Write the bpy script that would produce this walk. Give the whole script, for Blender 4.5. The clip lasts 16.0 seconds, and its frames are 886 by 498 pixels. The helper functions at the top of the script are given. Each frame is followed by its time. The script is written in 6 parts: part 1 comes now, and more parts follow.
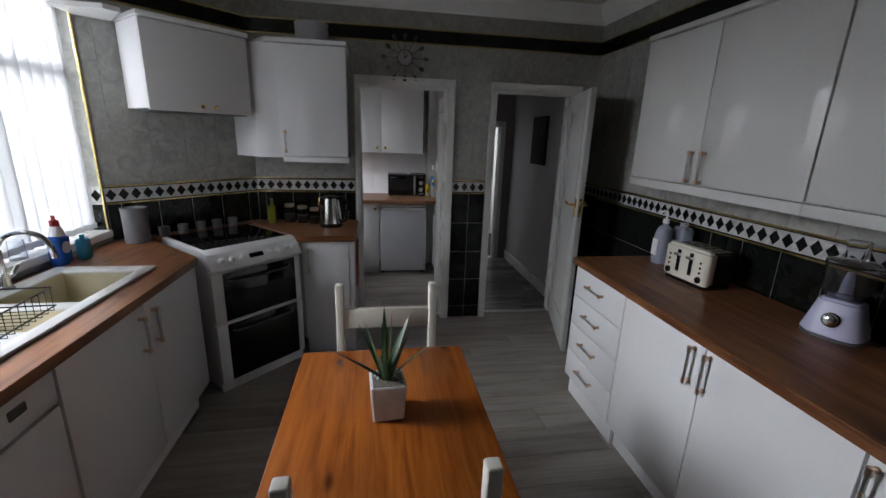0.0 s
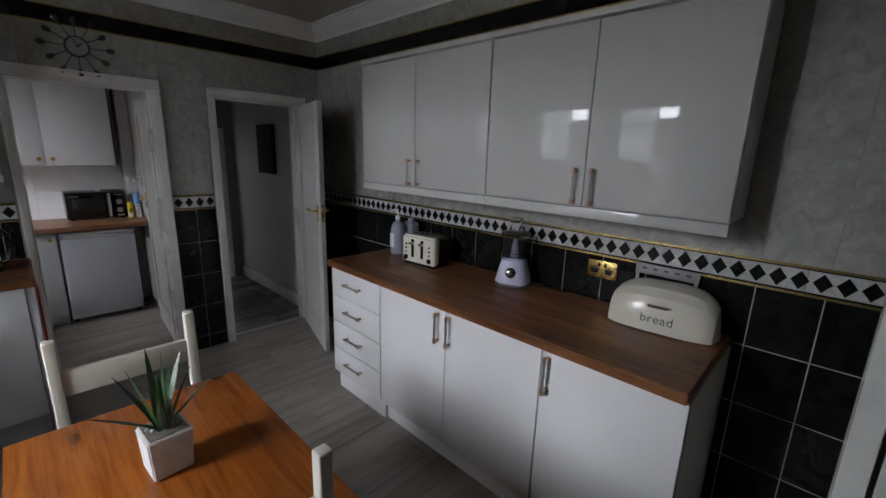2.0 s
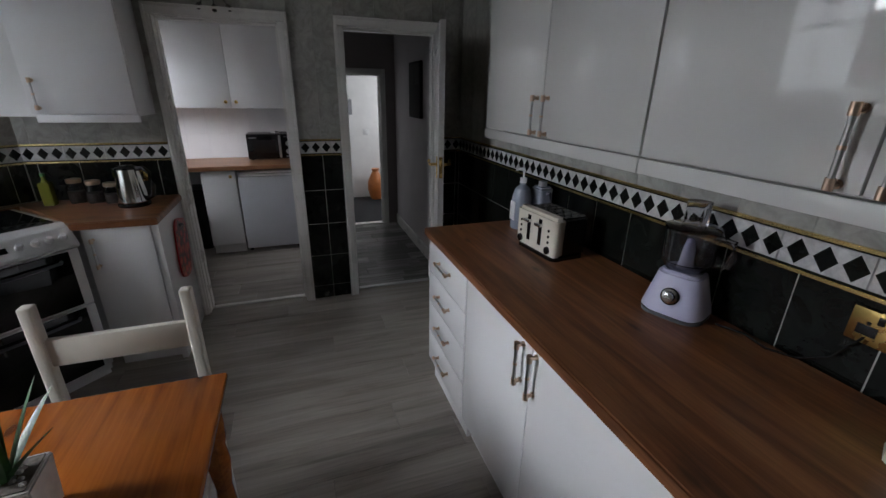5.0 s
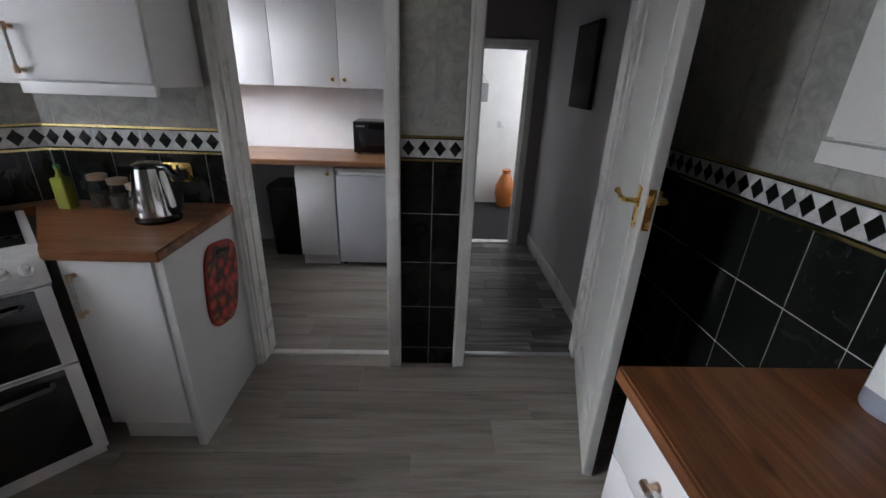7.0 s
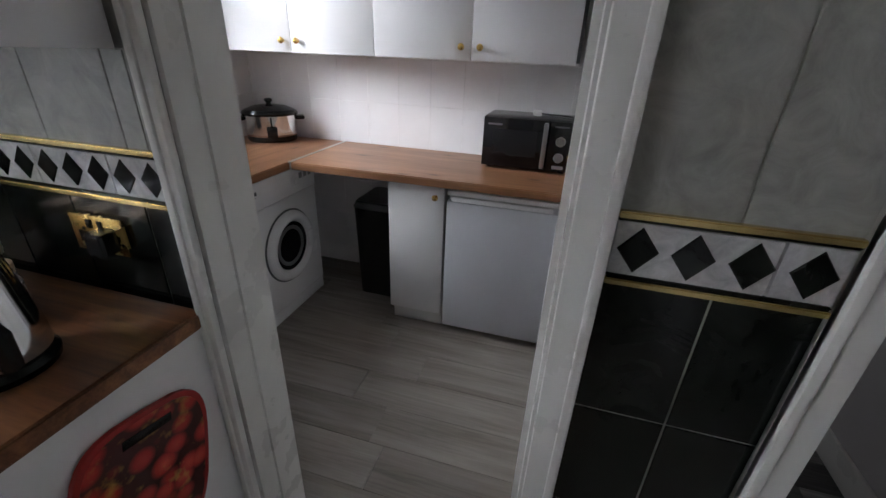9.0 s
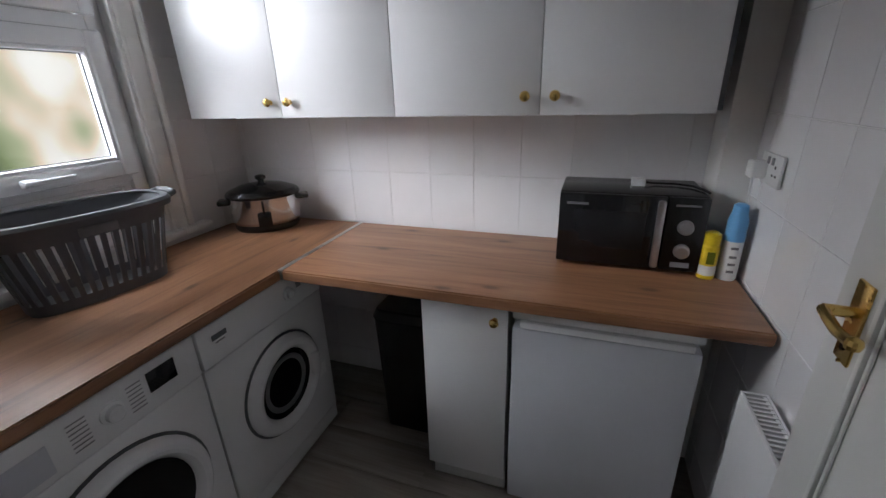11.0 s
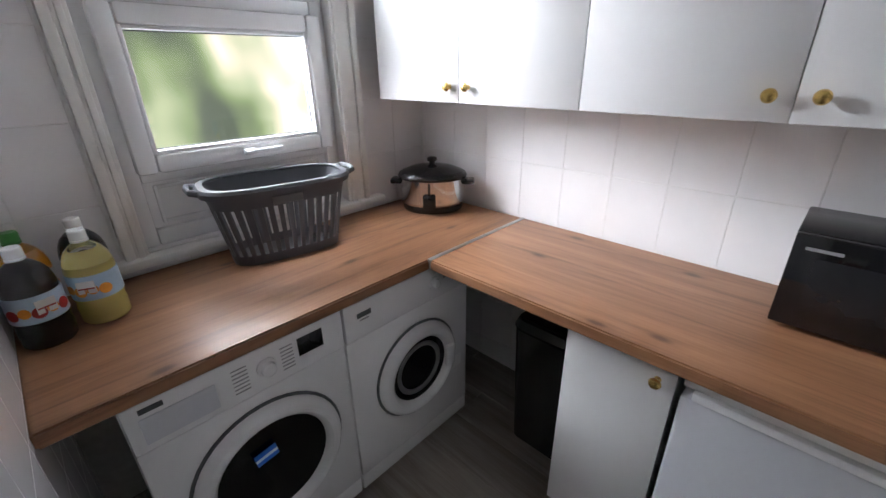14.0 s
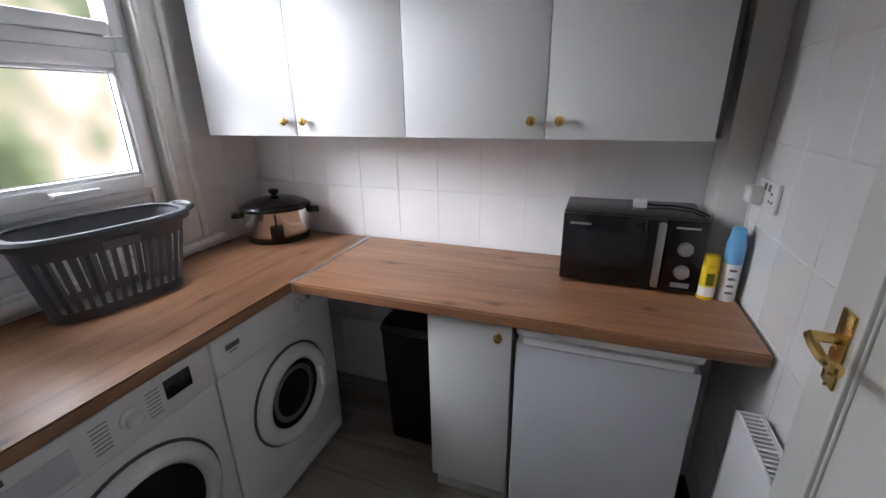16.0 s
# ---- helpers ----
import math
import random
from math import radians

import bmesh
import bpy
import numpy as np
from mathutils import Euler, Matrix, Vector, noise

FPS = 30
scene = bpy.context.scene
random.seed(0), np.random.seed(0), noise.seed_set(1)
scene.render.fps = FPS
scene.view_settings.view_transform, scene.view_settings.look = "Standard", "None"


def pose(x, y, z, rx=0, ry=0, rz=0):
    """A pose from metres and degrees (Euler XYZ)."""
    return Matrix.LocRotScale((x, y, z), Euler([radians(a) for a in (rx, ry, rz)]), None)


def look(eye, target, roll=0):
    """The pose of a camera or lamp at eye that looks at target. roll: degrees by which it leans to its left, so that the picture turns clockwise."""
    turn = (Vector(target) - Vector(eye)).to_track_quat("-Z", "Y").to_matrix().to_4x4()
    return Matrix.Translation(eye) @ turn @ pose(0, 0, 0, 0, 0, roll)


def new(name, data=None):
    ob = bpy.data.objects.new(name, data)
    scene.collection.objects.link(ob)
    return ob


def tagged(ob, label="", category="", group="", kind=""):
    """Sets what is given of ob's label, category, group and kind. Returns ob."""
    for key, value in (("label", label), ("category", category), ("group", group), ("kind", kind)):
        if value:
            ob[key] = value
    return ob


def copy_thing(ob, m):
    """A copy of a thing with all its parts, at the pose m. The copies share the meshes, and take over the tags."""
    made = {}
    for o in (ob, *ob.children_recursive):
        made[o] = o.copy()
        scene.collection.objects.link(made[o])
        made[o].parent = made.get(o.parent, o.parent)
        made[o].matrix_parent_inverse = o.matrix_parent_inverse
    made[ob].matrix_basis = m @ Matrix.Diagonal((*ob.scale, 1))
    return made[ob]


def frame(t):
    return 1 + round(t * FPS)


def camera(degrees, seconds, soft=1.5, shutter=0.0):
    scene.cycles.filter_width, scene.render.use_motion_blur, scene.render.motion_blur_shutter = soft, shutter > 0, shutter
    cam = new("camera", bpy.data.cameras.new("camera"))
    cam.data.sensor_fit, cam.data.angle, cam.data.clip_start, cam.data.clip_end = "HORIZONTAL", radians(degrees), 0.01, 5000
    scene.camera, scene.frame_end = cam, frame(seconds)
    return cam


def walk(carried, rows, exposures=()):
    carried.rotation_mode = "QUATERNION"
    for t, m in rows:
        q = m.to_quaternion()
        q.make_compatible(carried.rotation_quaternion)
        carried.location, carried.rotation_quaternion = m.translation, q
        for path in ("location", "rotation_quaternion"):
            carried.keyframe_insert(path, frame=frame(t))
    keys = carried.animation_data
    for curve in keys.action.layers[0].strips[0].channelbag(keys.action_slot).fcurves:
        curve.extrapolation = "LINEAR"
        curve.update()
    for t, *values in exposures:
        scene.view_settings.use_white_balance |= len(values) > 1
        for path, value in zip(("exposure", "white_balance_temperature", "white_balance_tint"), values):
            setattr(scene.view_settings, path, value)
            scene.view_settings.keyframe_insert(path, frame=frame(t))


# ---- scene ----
cam = camera(94.1, 16.0)
PATH = [
    (0, (0.114, 1.339, 1.592), (0.429, 3.244, 1.07), 1.9),
    (0.5, (0.035, 1.351, 1.602), (0.848, 3.113, 1.117), 0.6),
    (1, (-0.042, 1.308, 1.614), (1.085, 2.886, 1.125), 1.6),
    (1.5, (-0.039, 1.266, 1.622), (1.317, 2.666, 1.178), 1.8),
    (2, (-0.042, 1.274, 1.612), (1.362, 2.624, 1.157), 1.8),
    (2.5, (-0.058, 1.295, 1.607), (1.306, 2.681, 1.138), 2.3),
    (3, (-0.054, 1.311, 1.608), (1.238, 2.759, 1.124), 2.3),
    (3.5, (-0.006, 1.345, 1.587), (1.152, 2.877, 1.028), 1.8),
    (4, (0.182, 1.371, 1.577), (1.136, 3.035, 1.011), 2.7),
    (4.2, (0.316, 1.39, 1.595), (1.175, 3.083, 0.965), 2.4),
    (6.3, (0.879, 2.417, 1.512), (1.373, 4.197, 0.745), 2.5),
    (6.5, (0.878, 2.541, 1.51), (1.335, 4.309, 0.693), 3.1),
    (7, (0.872, 2.876, 1.485), (0.949, 4.724, 0.724), 2.2),
    (7.5, (0.854, 3.242, 1.492), (0.679, 5.08, 0.724), 2.3),
    (7.8, (0.801, 3.456, 1.471), (0.632, 5.284, 0.677), 2.4),
    (8, (0.781, 3.584, 1.462), (0.57, 5.388, 0.626), 1.7),
    (8.2, (0.76, 3.716, 1.451), (0.493, 5.511, 0.609), 2.1),
    (10.3, (0.476, 4.751, 1.433), (-0.185, 6.411, 0.534), -0.6),
    (10.5, (0.438, 4.805, 1.443), (-0.138, 6.528, 0.606), -0.8),
    (10.6, (0.396, 4.82, 1.45), (-0.163, 6.567, 0.653), -1.5),
    (11, (0.33, 4.914, 1.479), (-0.294, 6.673, 0.762), -1.8),
    (11.5, (0.275, 5.029, 1.501), (-0.747, 6.587, 0.775), -2.8),
    (12, (0.261, 5.094, 1.501), (-0.966, 6.48, 0.744), -0.3),
    (12.5, (0.268, 5.097, 1.526), (-1.06, 6.405, 0.8), -0.6),
    (13, (0.278, 5.093, 1.529), (-1.074, 6.391, 0.83), -1.0),
    (13.5, (0.282, 5.088, 1.531), (-1.029, 6.4, 0.783), -0.7),
    (14, (0.281, 5.084, 1.523), (-0.994, 6.396, 0.715), -0.9),
    (14.5, (0.285, 5.086, 1.49), (-0.924, 6.414, 0.609), -0.6),
    (15, (0.31, 5.005, 1.488), (-0.563, 6.613, 0.682), -0.5),
    (15.5, (0.321, 4.886, 1.522), (-0.341, 6.647, 0.842), -0.8),
    (16, (0.336, 4.876, 1.515), (-0.314, 6.645, 0.847), -1.0),
]
walk_rows = [(t, look(eye, target, roll)) for t, eye, target, roll in PATH]
walk(cam, walk_rows, [(0.0, -0.45), (0.5, -0.15), (1.0, 0.05), (1.7, -0.38), (3.5, -0.54), (4.2, -0.52), (6.5, -0.25), (7.5, 0.5), (8.2, 0.42), (10.5, -0.4), (11.5, -0.2), (12.2, 0.3), (14.5, 0.45), (15.2, 0.3), (16.0, 0.12)])

# ---- world and light ----
world = bpy.data.worlds.new("sky")
scene.world = world
world.use_nodes = True
wn = world.node_tree
sky = wn.nodes.new("ShaderNodeTexSky")
sky.sky_type = "NISHITA"
sky.sun_disc = False
sky.sun_elevation, sky.sun_rotation = radians(48), radians(100)
wn.links.new(sky.outputs[0], wn.nodes["Background"].inputs[0])
wn.nodes["Background"].inputs[1].default_value = 0.13

sun = new("sun", bpy.data.lights.new("sun", "SUN"))
sun.data.energy, sun.data.angle, sun.data.color = 1.4, radians(20), (1.0, 0.96, 0.9)
sun.matrix_world = look((7, 2.8, 8), (0, 4, 0))


def area_lamp(name, eye, target, w, h, power, color=(0.89, 0.925, 1.0)):
    """Stands in for the overcast sky in front of a window; also fills the far room."""
    ob = new(name, bpy.data.lights.new(name, "AREA"))
    ob.data.shape, ob.data.size, ob.data.size_y = "RECTANGLE", w, h
    ob.data.energy, ob.data.color = power, color
    ob.matrix_world = look(eye, target)
    return ob


area_lamp("kitchen_window_sky", (-5.0, 2.9, 3.3), (1.3, 2.5, 1.25), 4.0, 2.2, 1150)
area_lamp("utility_window_sky", (-2.45, 5.35, 2.75), (-0.75, 5.85, 0.95), 1.9, 1.0, 185)
# unseen fill lamp added inside the far room, which has no window
area_lamp("hall_far_room_sky", (2.75, 7.5, 1.5), (1.5, 7.6, 1.2), 0.9, 1.2, 20)


# ---- materials ----
def ramp(nt, fac, stops):
    r = nt.nodes.new("ShaderNodeValToRGB")
    while len(r.color_ramp.elements) < len(stops):
        r.color_ramp.elements.new(0.5)
    for e, (p, c) in zip(r.color_ramp.elements, stops):
        e.position, e.color = p, (*c, 1)
    nt.links.new(fac, r.inputs[0])
    return r.outputs[0]


def noise_tex(nt, vec, scale, detail=4, rough=0.55, distort=0.0):
    n = nt.nodes.new("ShaderNodeTexNoise")
    n.inputs["Scale"].default_value, n.inputs["Detail"].default_value = scale, detail
    n.inputs["Roughness"].default_value, n.inputs["Distortion"].default_value = rough, distort
    nt.links.new(vec, n.inputs["Vector"])
    return n.outputs["Fac"]


def coords(nt, scale=(1, 1, 1), spread=0.0):
    """Object coordinates, stretched; spread moves them by the object's random number."""
    c = nt.nodes.new("ShaderNodeTexCoord")
    m = nt.nodes.new("ShaderNodeMapping")
    m.inputs["Scale"].default_value = scale
    nt.links.new(c.outputs["Object"], m.inputs["Vector"])
    if spread:
        info = nt.nodes.new("ShaderNodeObjectInfo")
        mul = nt.nodes.new("ShaderNodeMath")
        mul.operation = "MULTIPLY"
        mul.inputs[1].default_value = spread
        nt.links.new(info.outputs["Random"], mul.inputs[0])
        nt.links.new(mul.outputs[0], m.inputs["Location"])
    return m.outputs[0]


def base(name):
    m = bpy.data.materials.new(name)
    m.use_nodes = True
    return m, m.node_tree, m.node_tree.nodes["Principled BSDF"]


def add_bump(nt, b, fac, strength, distance=0.002):
    bump = nt.nodes.new("ShaderNodeBump")
    bump.inputs["Strength"].default_value, bump.inputs["Distance"].default_value = strength, distance
    nt.links.new(fac, bump.inputs["Height"])
    nt.links.new(bump.outputs[0], b.inputs["Normal"])


def shade(c, k):
    return tuple(min(1.0, v * k) for v in c)


def plain(name, c, rough=0.5, metal=0.0, vary=0.08, scale=6, bump=0.0, bump_scale=60, coat=0.0, spread=0.0):
    """Painted, plastic or metal surface with slight unevenness at two scales."""
    m, nt, b = base(name)
    v = coords(nt, spread=spread)
    n = noise_tex(nt, v, scale, 5)
    nt.links.new(ramp(nt, n, [(0.3, shade(c, 1 - vary)), (0.7, shade(c, 1 + vary * 0.6))]), b.inputs["Base Color"])
    fine = noise_tex(nt, v, bump_scale, 3)
    rr = nt.nodes.new("ShaderNodeMapRange")
    rr.inputs["To Min"].default_value, rr.inputs["To Max"].default_value = max(0.02, rough * 0.85), min(1, rough * 1.15)
    nt.links.new(n, rr.inputs["Value"])
    nt.links.new(rr.outputs[0], b.inputs["Roughness"])
    b.inputs["Metallic"].default_value = metal
    b.inputs["Coat Weight"].default_value = coat
    if bump:
        add_bump(nt, b, fine, bump, 0.001)
    return m


def wood(name, dark, mid, light, along="x", rough=0.4, strip=0.0, knots=True, spread=0.0, grain=1.0, tone=0.8):
    """Wood with the grain along one axis; strip: width of glued strips of differing tone."""
    m, nt, b = base(name)
    s = {"x": (1.2, 14, 14), "y": (14, 1.2, 14), "z": (14, 14, 1.2)}[along]
    v = coords(nt, s, spread)
    n1 = noise_tex(nt, v, 1.6 * grain, 6, 0.6, 0.6)
    s2 = {"x": (3, 110, 110), "y": (110, 3, 110), "z": (110, 110, 3)}[along]
    n2 = noise_tex(nt, coords(nt, s2, spread), 1.3, 4)
    mix = nt.nodes.new("ShaderNodeMath")
    mix.operation = "MULTIPLY_ADD"
    mix.inputs[1].default_value = 0.35
    nt.links.new(n2, mix.inputs[0])
    nt.links.new(n1, mix.inputs[2])
    col = ramp(nt, mix.outputs[0], [(0.38, dark), (0.62, mid), (0.9, light)])
    if strip:
        sep = nt.nodes.new("ShaderNodeSeparateXYZ")
        c = nt.nodes.new("ShaderNodeTexCoord")
        nt.links.new(c.outputs["Object"], sep.inputs[0])
        f = nt.nodes.new("ShaderNodeMath")
        f.operation = "DIVIDE"
        f.inputs[1].default_value = strip
        nt.links.new(sep.outputs["Y" if along == "x" else "X"], f.inputs[0])
        fl = nt.nodes.new("ShaderNodeMath")
        fl.operation = "FLOOR"
        nt.links.new(f.outputs[0], fl.inputs[0])
        wnz = nt.nodes.new("ShaderNodeTexWhiteNoise")
        wnz.noise_dimensions = "1D"
        nt.links.new(fl.outputs[0], wnz.inputs["W"])
        mx = nt.nodes.new("ShaderNodeMix")
        mx.data_type, mx.blend_type = "RGBA", "MULTIPLY"
        mx.inputs["Factor"].default_value = 0.55
        nt.links.new(col, mx.inputs["A"])
        nt.links.new(ramp(nt, wnz.outputs["Value"], [(0.0, (0.55, 0.52, 0.5)), (1.0, (1, 1, 1))]), mx.inputs["B"])
        col = mx.outputs["Result"]
    if knots:
        vo = nt.nodes.new("ShaderNodeTexVoronoi")
        vo.inputs["Scale"].default_value = 1.0
        vo.voronoi_dimensions = "2D"
        ks = {"x": (1.5, 3.6, 3.6), "y": (3.6, 1.5, 3.6), "z": (5.5, 5.5, 2.4)}[along]
        nt.links.new(coords(nt, ks, spread), vo.inputs["Vector"])
        kn = ramp(nt, vo.outputs["Distance"], [(0.02, (0.2, 0.15, 0.12)), (0.055, (0.8, 0.76, 0.74)), (0.12, (1, 1, 1))])
        mx = nt.nodes.new("ShaderNodeMix")
        mx.data_type, mx.blend_type = "RGBA", "MULTIPLY"
        mx.inputs["Factor"].default_value = 0.8
        nt.links.new(col, mx.inputs["A"])
        nt.links.new(kn, mx.inputs["B"])
        col = mx.outputs["Result"]
    if spread:
        info = nt.nodes.new("ShaderNodeObjectInfo")
        mx = nt.nodes.new("ShaderNodeMix")
        mx.data_type, mx.blend_type = "RGBA", "MULTIPLY"
        mx.inputs["Factor"].default_value = 1.0
        nt.links.new(col, mx.inputs["A"])
        nt.links.new(ramp(nt, info.outputs["Random"], [(0.0, (tone, tone, tone)), (1.0, (1, 1, 1))]), mx.inputs["B"])
        col = mx.outputs["Result"]
    nt.links.new(col, b.inputs["Base Color"])
    b.inputs["Roughness"].default_value = rough
    add_bump(nt, b, n2, 0.12, 0.0006)
    return m


def marble(name, a, c, rough, scale=9, spread=3.0):
    """Mottled ceramic glaze."""
    m, nt, b = base(name)
    v = coords(nt, spread=spread)
    n = noise_tex(nt, v, scale, 8, 0.65, 1.2)
    nt.links.new(ramp(nt, n, [(0.32, a), (0.68, c)]), b.inputs["Base Color"])
    b.inputs["Roughness"].default_value = rough
    b.inputs["Specular IOR Level"].default_value = 0.28 if c[0] < 0.05 else 0.5
    add_bump(nt, b, noise_tex(nt, v, 5, 2), 0.06, 0.004)
    return m


def clear_glass(name, color=(1, 1, 1), rough=0.0):
    m, nt, b = base(name)
    b.inputs["Base Color"].default_value = (*color, 1)
    b.inputs["Transmission Weight"].default_value = 1
    b.inputs["Roughness"].default_value = rough
    b.inputs["IOR"].default_value = 1.45
    return m


# one white in two tones: low window light is put into the colours
M_GLOSS = plain("white_gloss_door_shaded", (0.7, 0.7, 0.68), 0.03, vary=0.02, scale=2, bump=0.0, coat=1.0)
M_GLOSS_LOW = plain("white_gloss_door_lit", (0.82, 0.82, 0.83), 0.16, vary=0.02, scale=2)
M_MATT = plain("white_textured_door", (0.74, 0.74, 0.75), 0.5, vary=0.03, scale=3)
M_CARCASS = plain("white_carcass", (0.66, 0.66, 0.65), 0.4, vary=0.04)
M_PAINT = plain("white_gloss_paint", (0.78, 0.775, 0.75), 0.28, vary=0.04, scale=5)
# greyer than the casing paint: shade on the open leaves is toned in
M_DOOR = plain("white_satin_door_paint_shaded", (0.64, 0.635, 0.61), 0.35, vary=0.03, scale=2)
M_UPVC = plain("white_window_plastic", (0.86, 0.87, 0.88), 0.25, vary=0.03)
M_APPL = plain("white_enamel", (0.78, 0.78, 0.79), 0.22, vary=0.02, scale=3)
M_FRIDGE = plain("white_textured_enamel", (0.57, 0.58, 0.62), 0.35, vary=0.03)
M_GREY_PL = plain("dark_grey_plastic", (0.085, 0.09, 0.1), 0.4, vary=0.1, bump=0.05)
M_BLACK_PL = plain("black_plastic", (0.008, 0.008, 0.009), 0.22, vary=0.15)
M_BLACK_GL = plain("black_glass", (0.006, 0.006, 0.007), 0.06, vary=0.1)
M_DOORGL = plain("smoked_door_glass", (0.015, 0.015, 0.017), 0.12, vary=0.2)
M_CHROME = plain("polished_steel", (0.74, 0.74, 0.74), 0.12, 1.0, vary=0.05)
M_BRUSHED = plain("brushed_steel", (0.5, 0.5, 0.5), 0.32, 1.0, vary=0.1, bump=0.1, bump_scale=180)
M_NICKEL = plain("dark_nickel", (0.16, 0.16, 0.165), 0.22, 1.0, vary=0.15)
M_BRASS = plain("polished_brass", (0.82, 0.57, 0.2), 0.27, 1.0, vary=0.12, scale=20)
M_GOLD = plain("gold_trim", (0.7, 0.55, 0.25), 0.25, 1.0, vary=0.1, scale=12)
M_WORKTOP = wood("walnut_block_worktop", (0.055, 0.019, 0.008), (0.175, 0.064, 0.024), (0.34, 0.145, 0.06), "y", 0.34, strip=0.11)
M_WORKTOP_X = wood("walnut_block_worktop_across", (0.055, 0.019, 0.008), (0.175, 0.064, 0.024), (0.34, 0.145, 0.06), "x", 0.34, strip=0.11)
M_OAK_Y = wood("oak_worktop_window_side", (0.13, 0.06, 0.03), (0.3, 0.143, 0.073), (0.4, 0.208, 0.11), "y", 0.36, strip=0.14)
M_OAK_X = wood("oak_worktop_back", (0.13, 0.06, 0.03), (0.3, 0.143, 0.073), (0.4, 0.208, 0.11), "x", 0.36, strip=0.14)
M_PINE = wood("varnished_pine", (0.17, 0.042, 0.006), (0.32, 0.085, 0.011), (0.43, 0.13, 0.02), "y", 0.26, strip=0.13, grain=1.5)
M_FLOOR = wood("grey_oak_laminate", (0.1, 0.092, 0.085), (0.195, 0.182, 0.168), (0.29, 0.275, 0.255), "y", 0.45, knots=False, spread=40)
M_FLOOR_X = wood("grey_oak_laminate_across", (0.135, 0.117, 0.1), (0.285, 0.253, 0.222), (0.4, 0.36, 0.32), "x", 0.42, knots=False, spread=40, grain=0.7)
M_FLOOR_H = wood("smoked_grey_laminate", (0.045, 0.043, 0.041), (0.19, 0.184, 0.178), (0.46, 0.45, 0.44), "x", 0.4, knots=False, spread=40, tone=0.1)
M_JOINT = plain("dark_floor_joint", (0.06, 0.056, 0.052), 0.8)
M_BLACK_TILE = marble("black_glazed_tile", (0.004, 0.005, 0.0045), (0.012, 0.014, 0.012), 0.16)
M_GREY_TILE = marble("grey_mottled_tile", (0.26, 0.26, 0.24), (0.43, 0.43, 0.4), 0.32, 14)
M_WHITE_TILE = plain("white_glazed_tile", (0.82, 0.81, 0.82), 0.14, vary=0.03, bump=0.05, bump_scale=6, spread=5)
M_GROUT = plain("grey_grout", (0.42, 0.41, 0.38), 0.85, vary=0.1, scale=30)
M_GROUT_W = plain("white_grout", (0.82, 0.815, 0.81), 0.85, vary=0.08, scale=30)
M_GROUT_B = plain("dusty_black_grout", (0.2, 0.19, 0.165), 0.85, vary=0.15, scale=30)
M_BORDER_W = marble("white_marble_border", (0.42, 0.42, 0.43), (0.66, 0.66, 0.66), 0.22, 30)
M_WALLPAPER = marble("grey_mottled_wallpaper", (0.22, 0.215, 0.19), (0.36, 0.35, 0.315), 0.6, 16, 0.0)
M_HALLWALL = plain("pale_lilac_wallpaper", (0.5, 0.48, 0.49), 0.7, vary=0.04, bump=0.2, bump_scale=90)
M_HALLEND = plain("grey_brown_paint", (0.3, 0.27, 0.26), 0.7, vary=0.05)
M_PLAINWALL = plain("white_plaster", (0.8, 0.79, 0.77), 0.75, vary=0.05, bump=0.1)
M_CREAM = plain("cream_enamel", (0.72, 0.68, 0.58), 0.2, vary=0.03)
M_CHAIR = plain("cream_painted_wood", (0.62, 0.59, 0.52), 0.42, vary=0.08, scale=9, bump=0.08)
M_LILAC = plain("lilac_plastic", (0.5, 0.5, 0.66), 0.25, vary=0.03)
M_FROST = plain("clear_plastic_haze", (0.3, 0.32, 0.36), 0.15, vary=0.05)
M_GREYPOT = plain("grey_stoneware", (0.33, 0.32, 0.34), 0.4, vary=0.06)
M_STONE = plain("dark_stoneware", (0.15, 0.145, 0.15), 0.4, vary=0.08)
M_POT = plain("white_washed_stone_pot", (0.66, 0.65, 0.63), 0.7, vary=0.18, scale=22, bump=0.3, bump_scale=80)
M_SOIL = plain("gravel_soil", (0.16, 0.14, 0.12), 0.95, vary=0.5, scale=90, bump=0.8, bump_scale=120)
M_RED = plain("red_plastic", (0.33, 0.012, 0.012), 0.35, vary=0.1)
M_BLUE = plain("blue_liquid", (0.02, 0.12, 0.52), 0.15, vary=0.06)
M_TEAL = plain("teal_liquid", (0.05, 0.35, 0.55), 0.15, vary=0.06)
M_LABEL = plain("paper_label", (0.72, 0.72, 0.72), 0.5, vary=0.06, scale=20)
M_LABEL_B = plain("pale_blue_label", (0.42, 0.58, 0.72), 0.45, vary=0.12, scale=20)
M_ORANGE = plain("orange_print", (0.75, 0.3, 0.03), 0.45, vary=0.2, scale=30)
M_PURPLE = plain("dark_berry_squash", (0.008, 0.004, 0.006), 0.12, vary=0.2)
M_YELLOWSQ = plain("lemon_squash", (0.78, 0.66, 0.24), 0.14, vary=0.06)
M_ORANGESQ = plain("orange_squash", (0.7, 0.3, 0.02), 0.14, vary=0.06)
M_SQUASHPET = clear_glass("clear_bottle_plastic", (0.96, 0.97, 0.98), 0.04)
M_YELLOW = plain("yellow_can", (0.75, 0.55, 0.02), 0.3, vary=0.05)
M_SKYBLUE = plain("sky_blue_can", (0.15, 0.4, 0.7), 0.3, vary=0.05)
M_GREENB = plain("olive_green_glass", (0.16, 0.17, 0.02), 0.15, vary=0.1)
M_GREENCAP = plain("green_cap", (0.05, 0.2, 0.04), 0.4)
M_COPPER = plain("rose_gold_lid", (0.6, 0.44, 0.33), 0.3, 1.0)
M_ALU = plain("aluminium_strip", (0.55, 0.56, 0.57), 0.35, 1.0, vary=0.06)
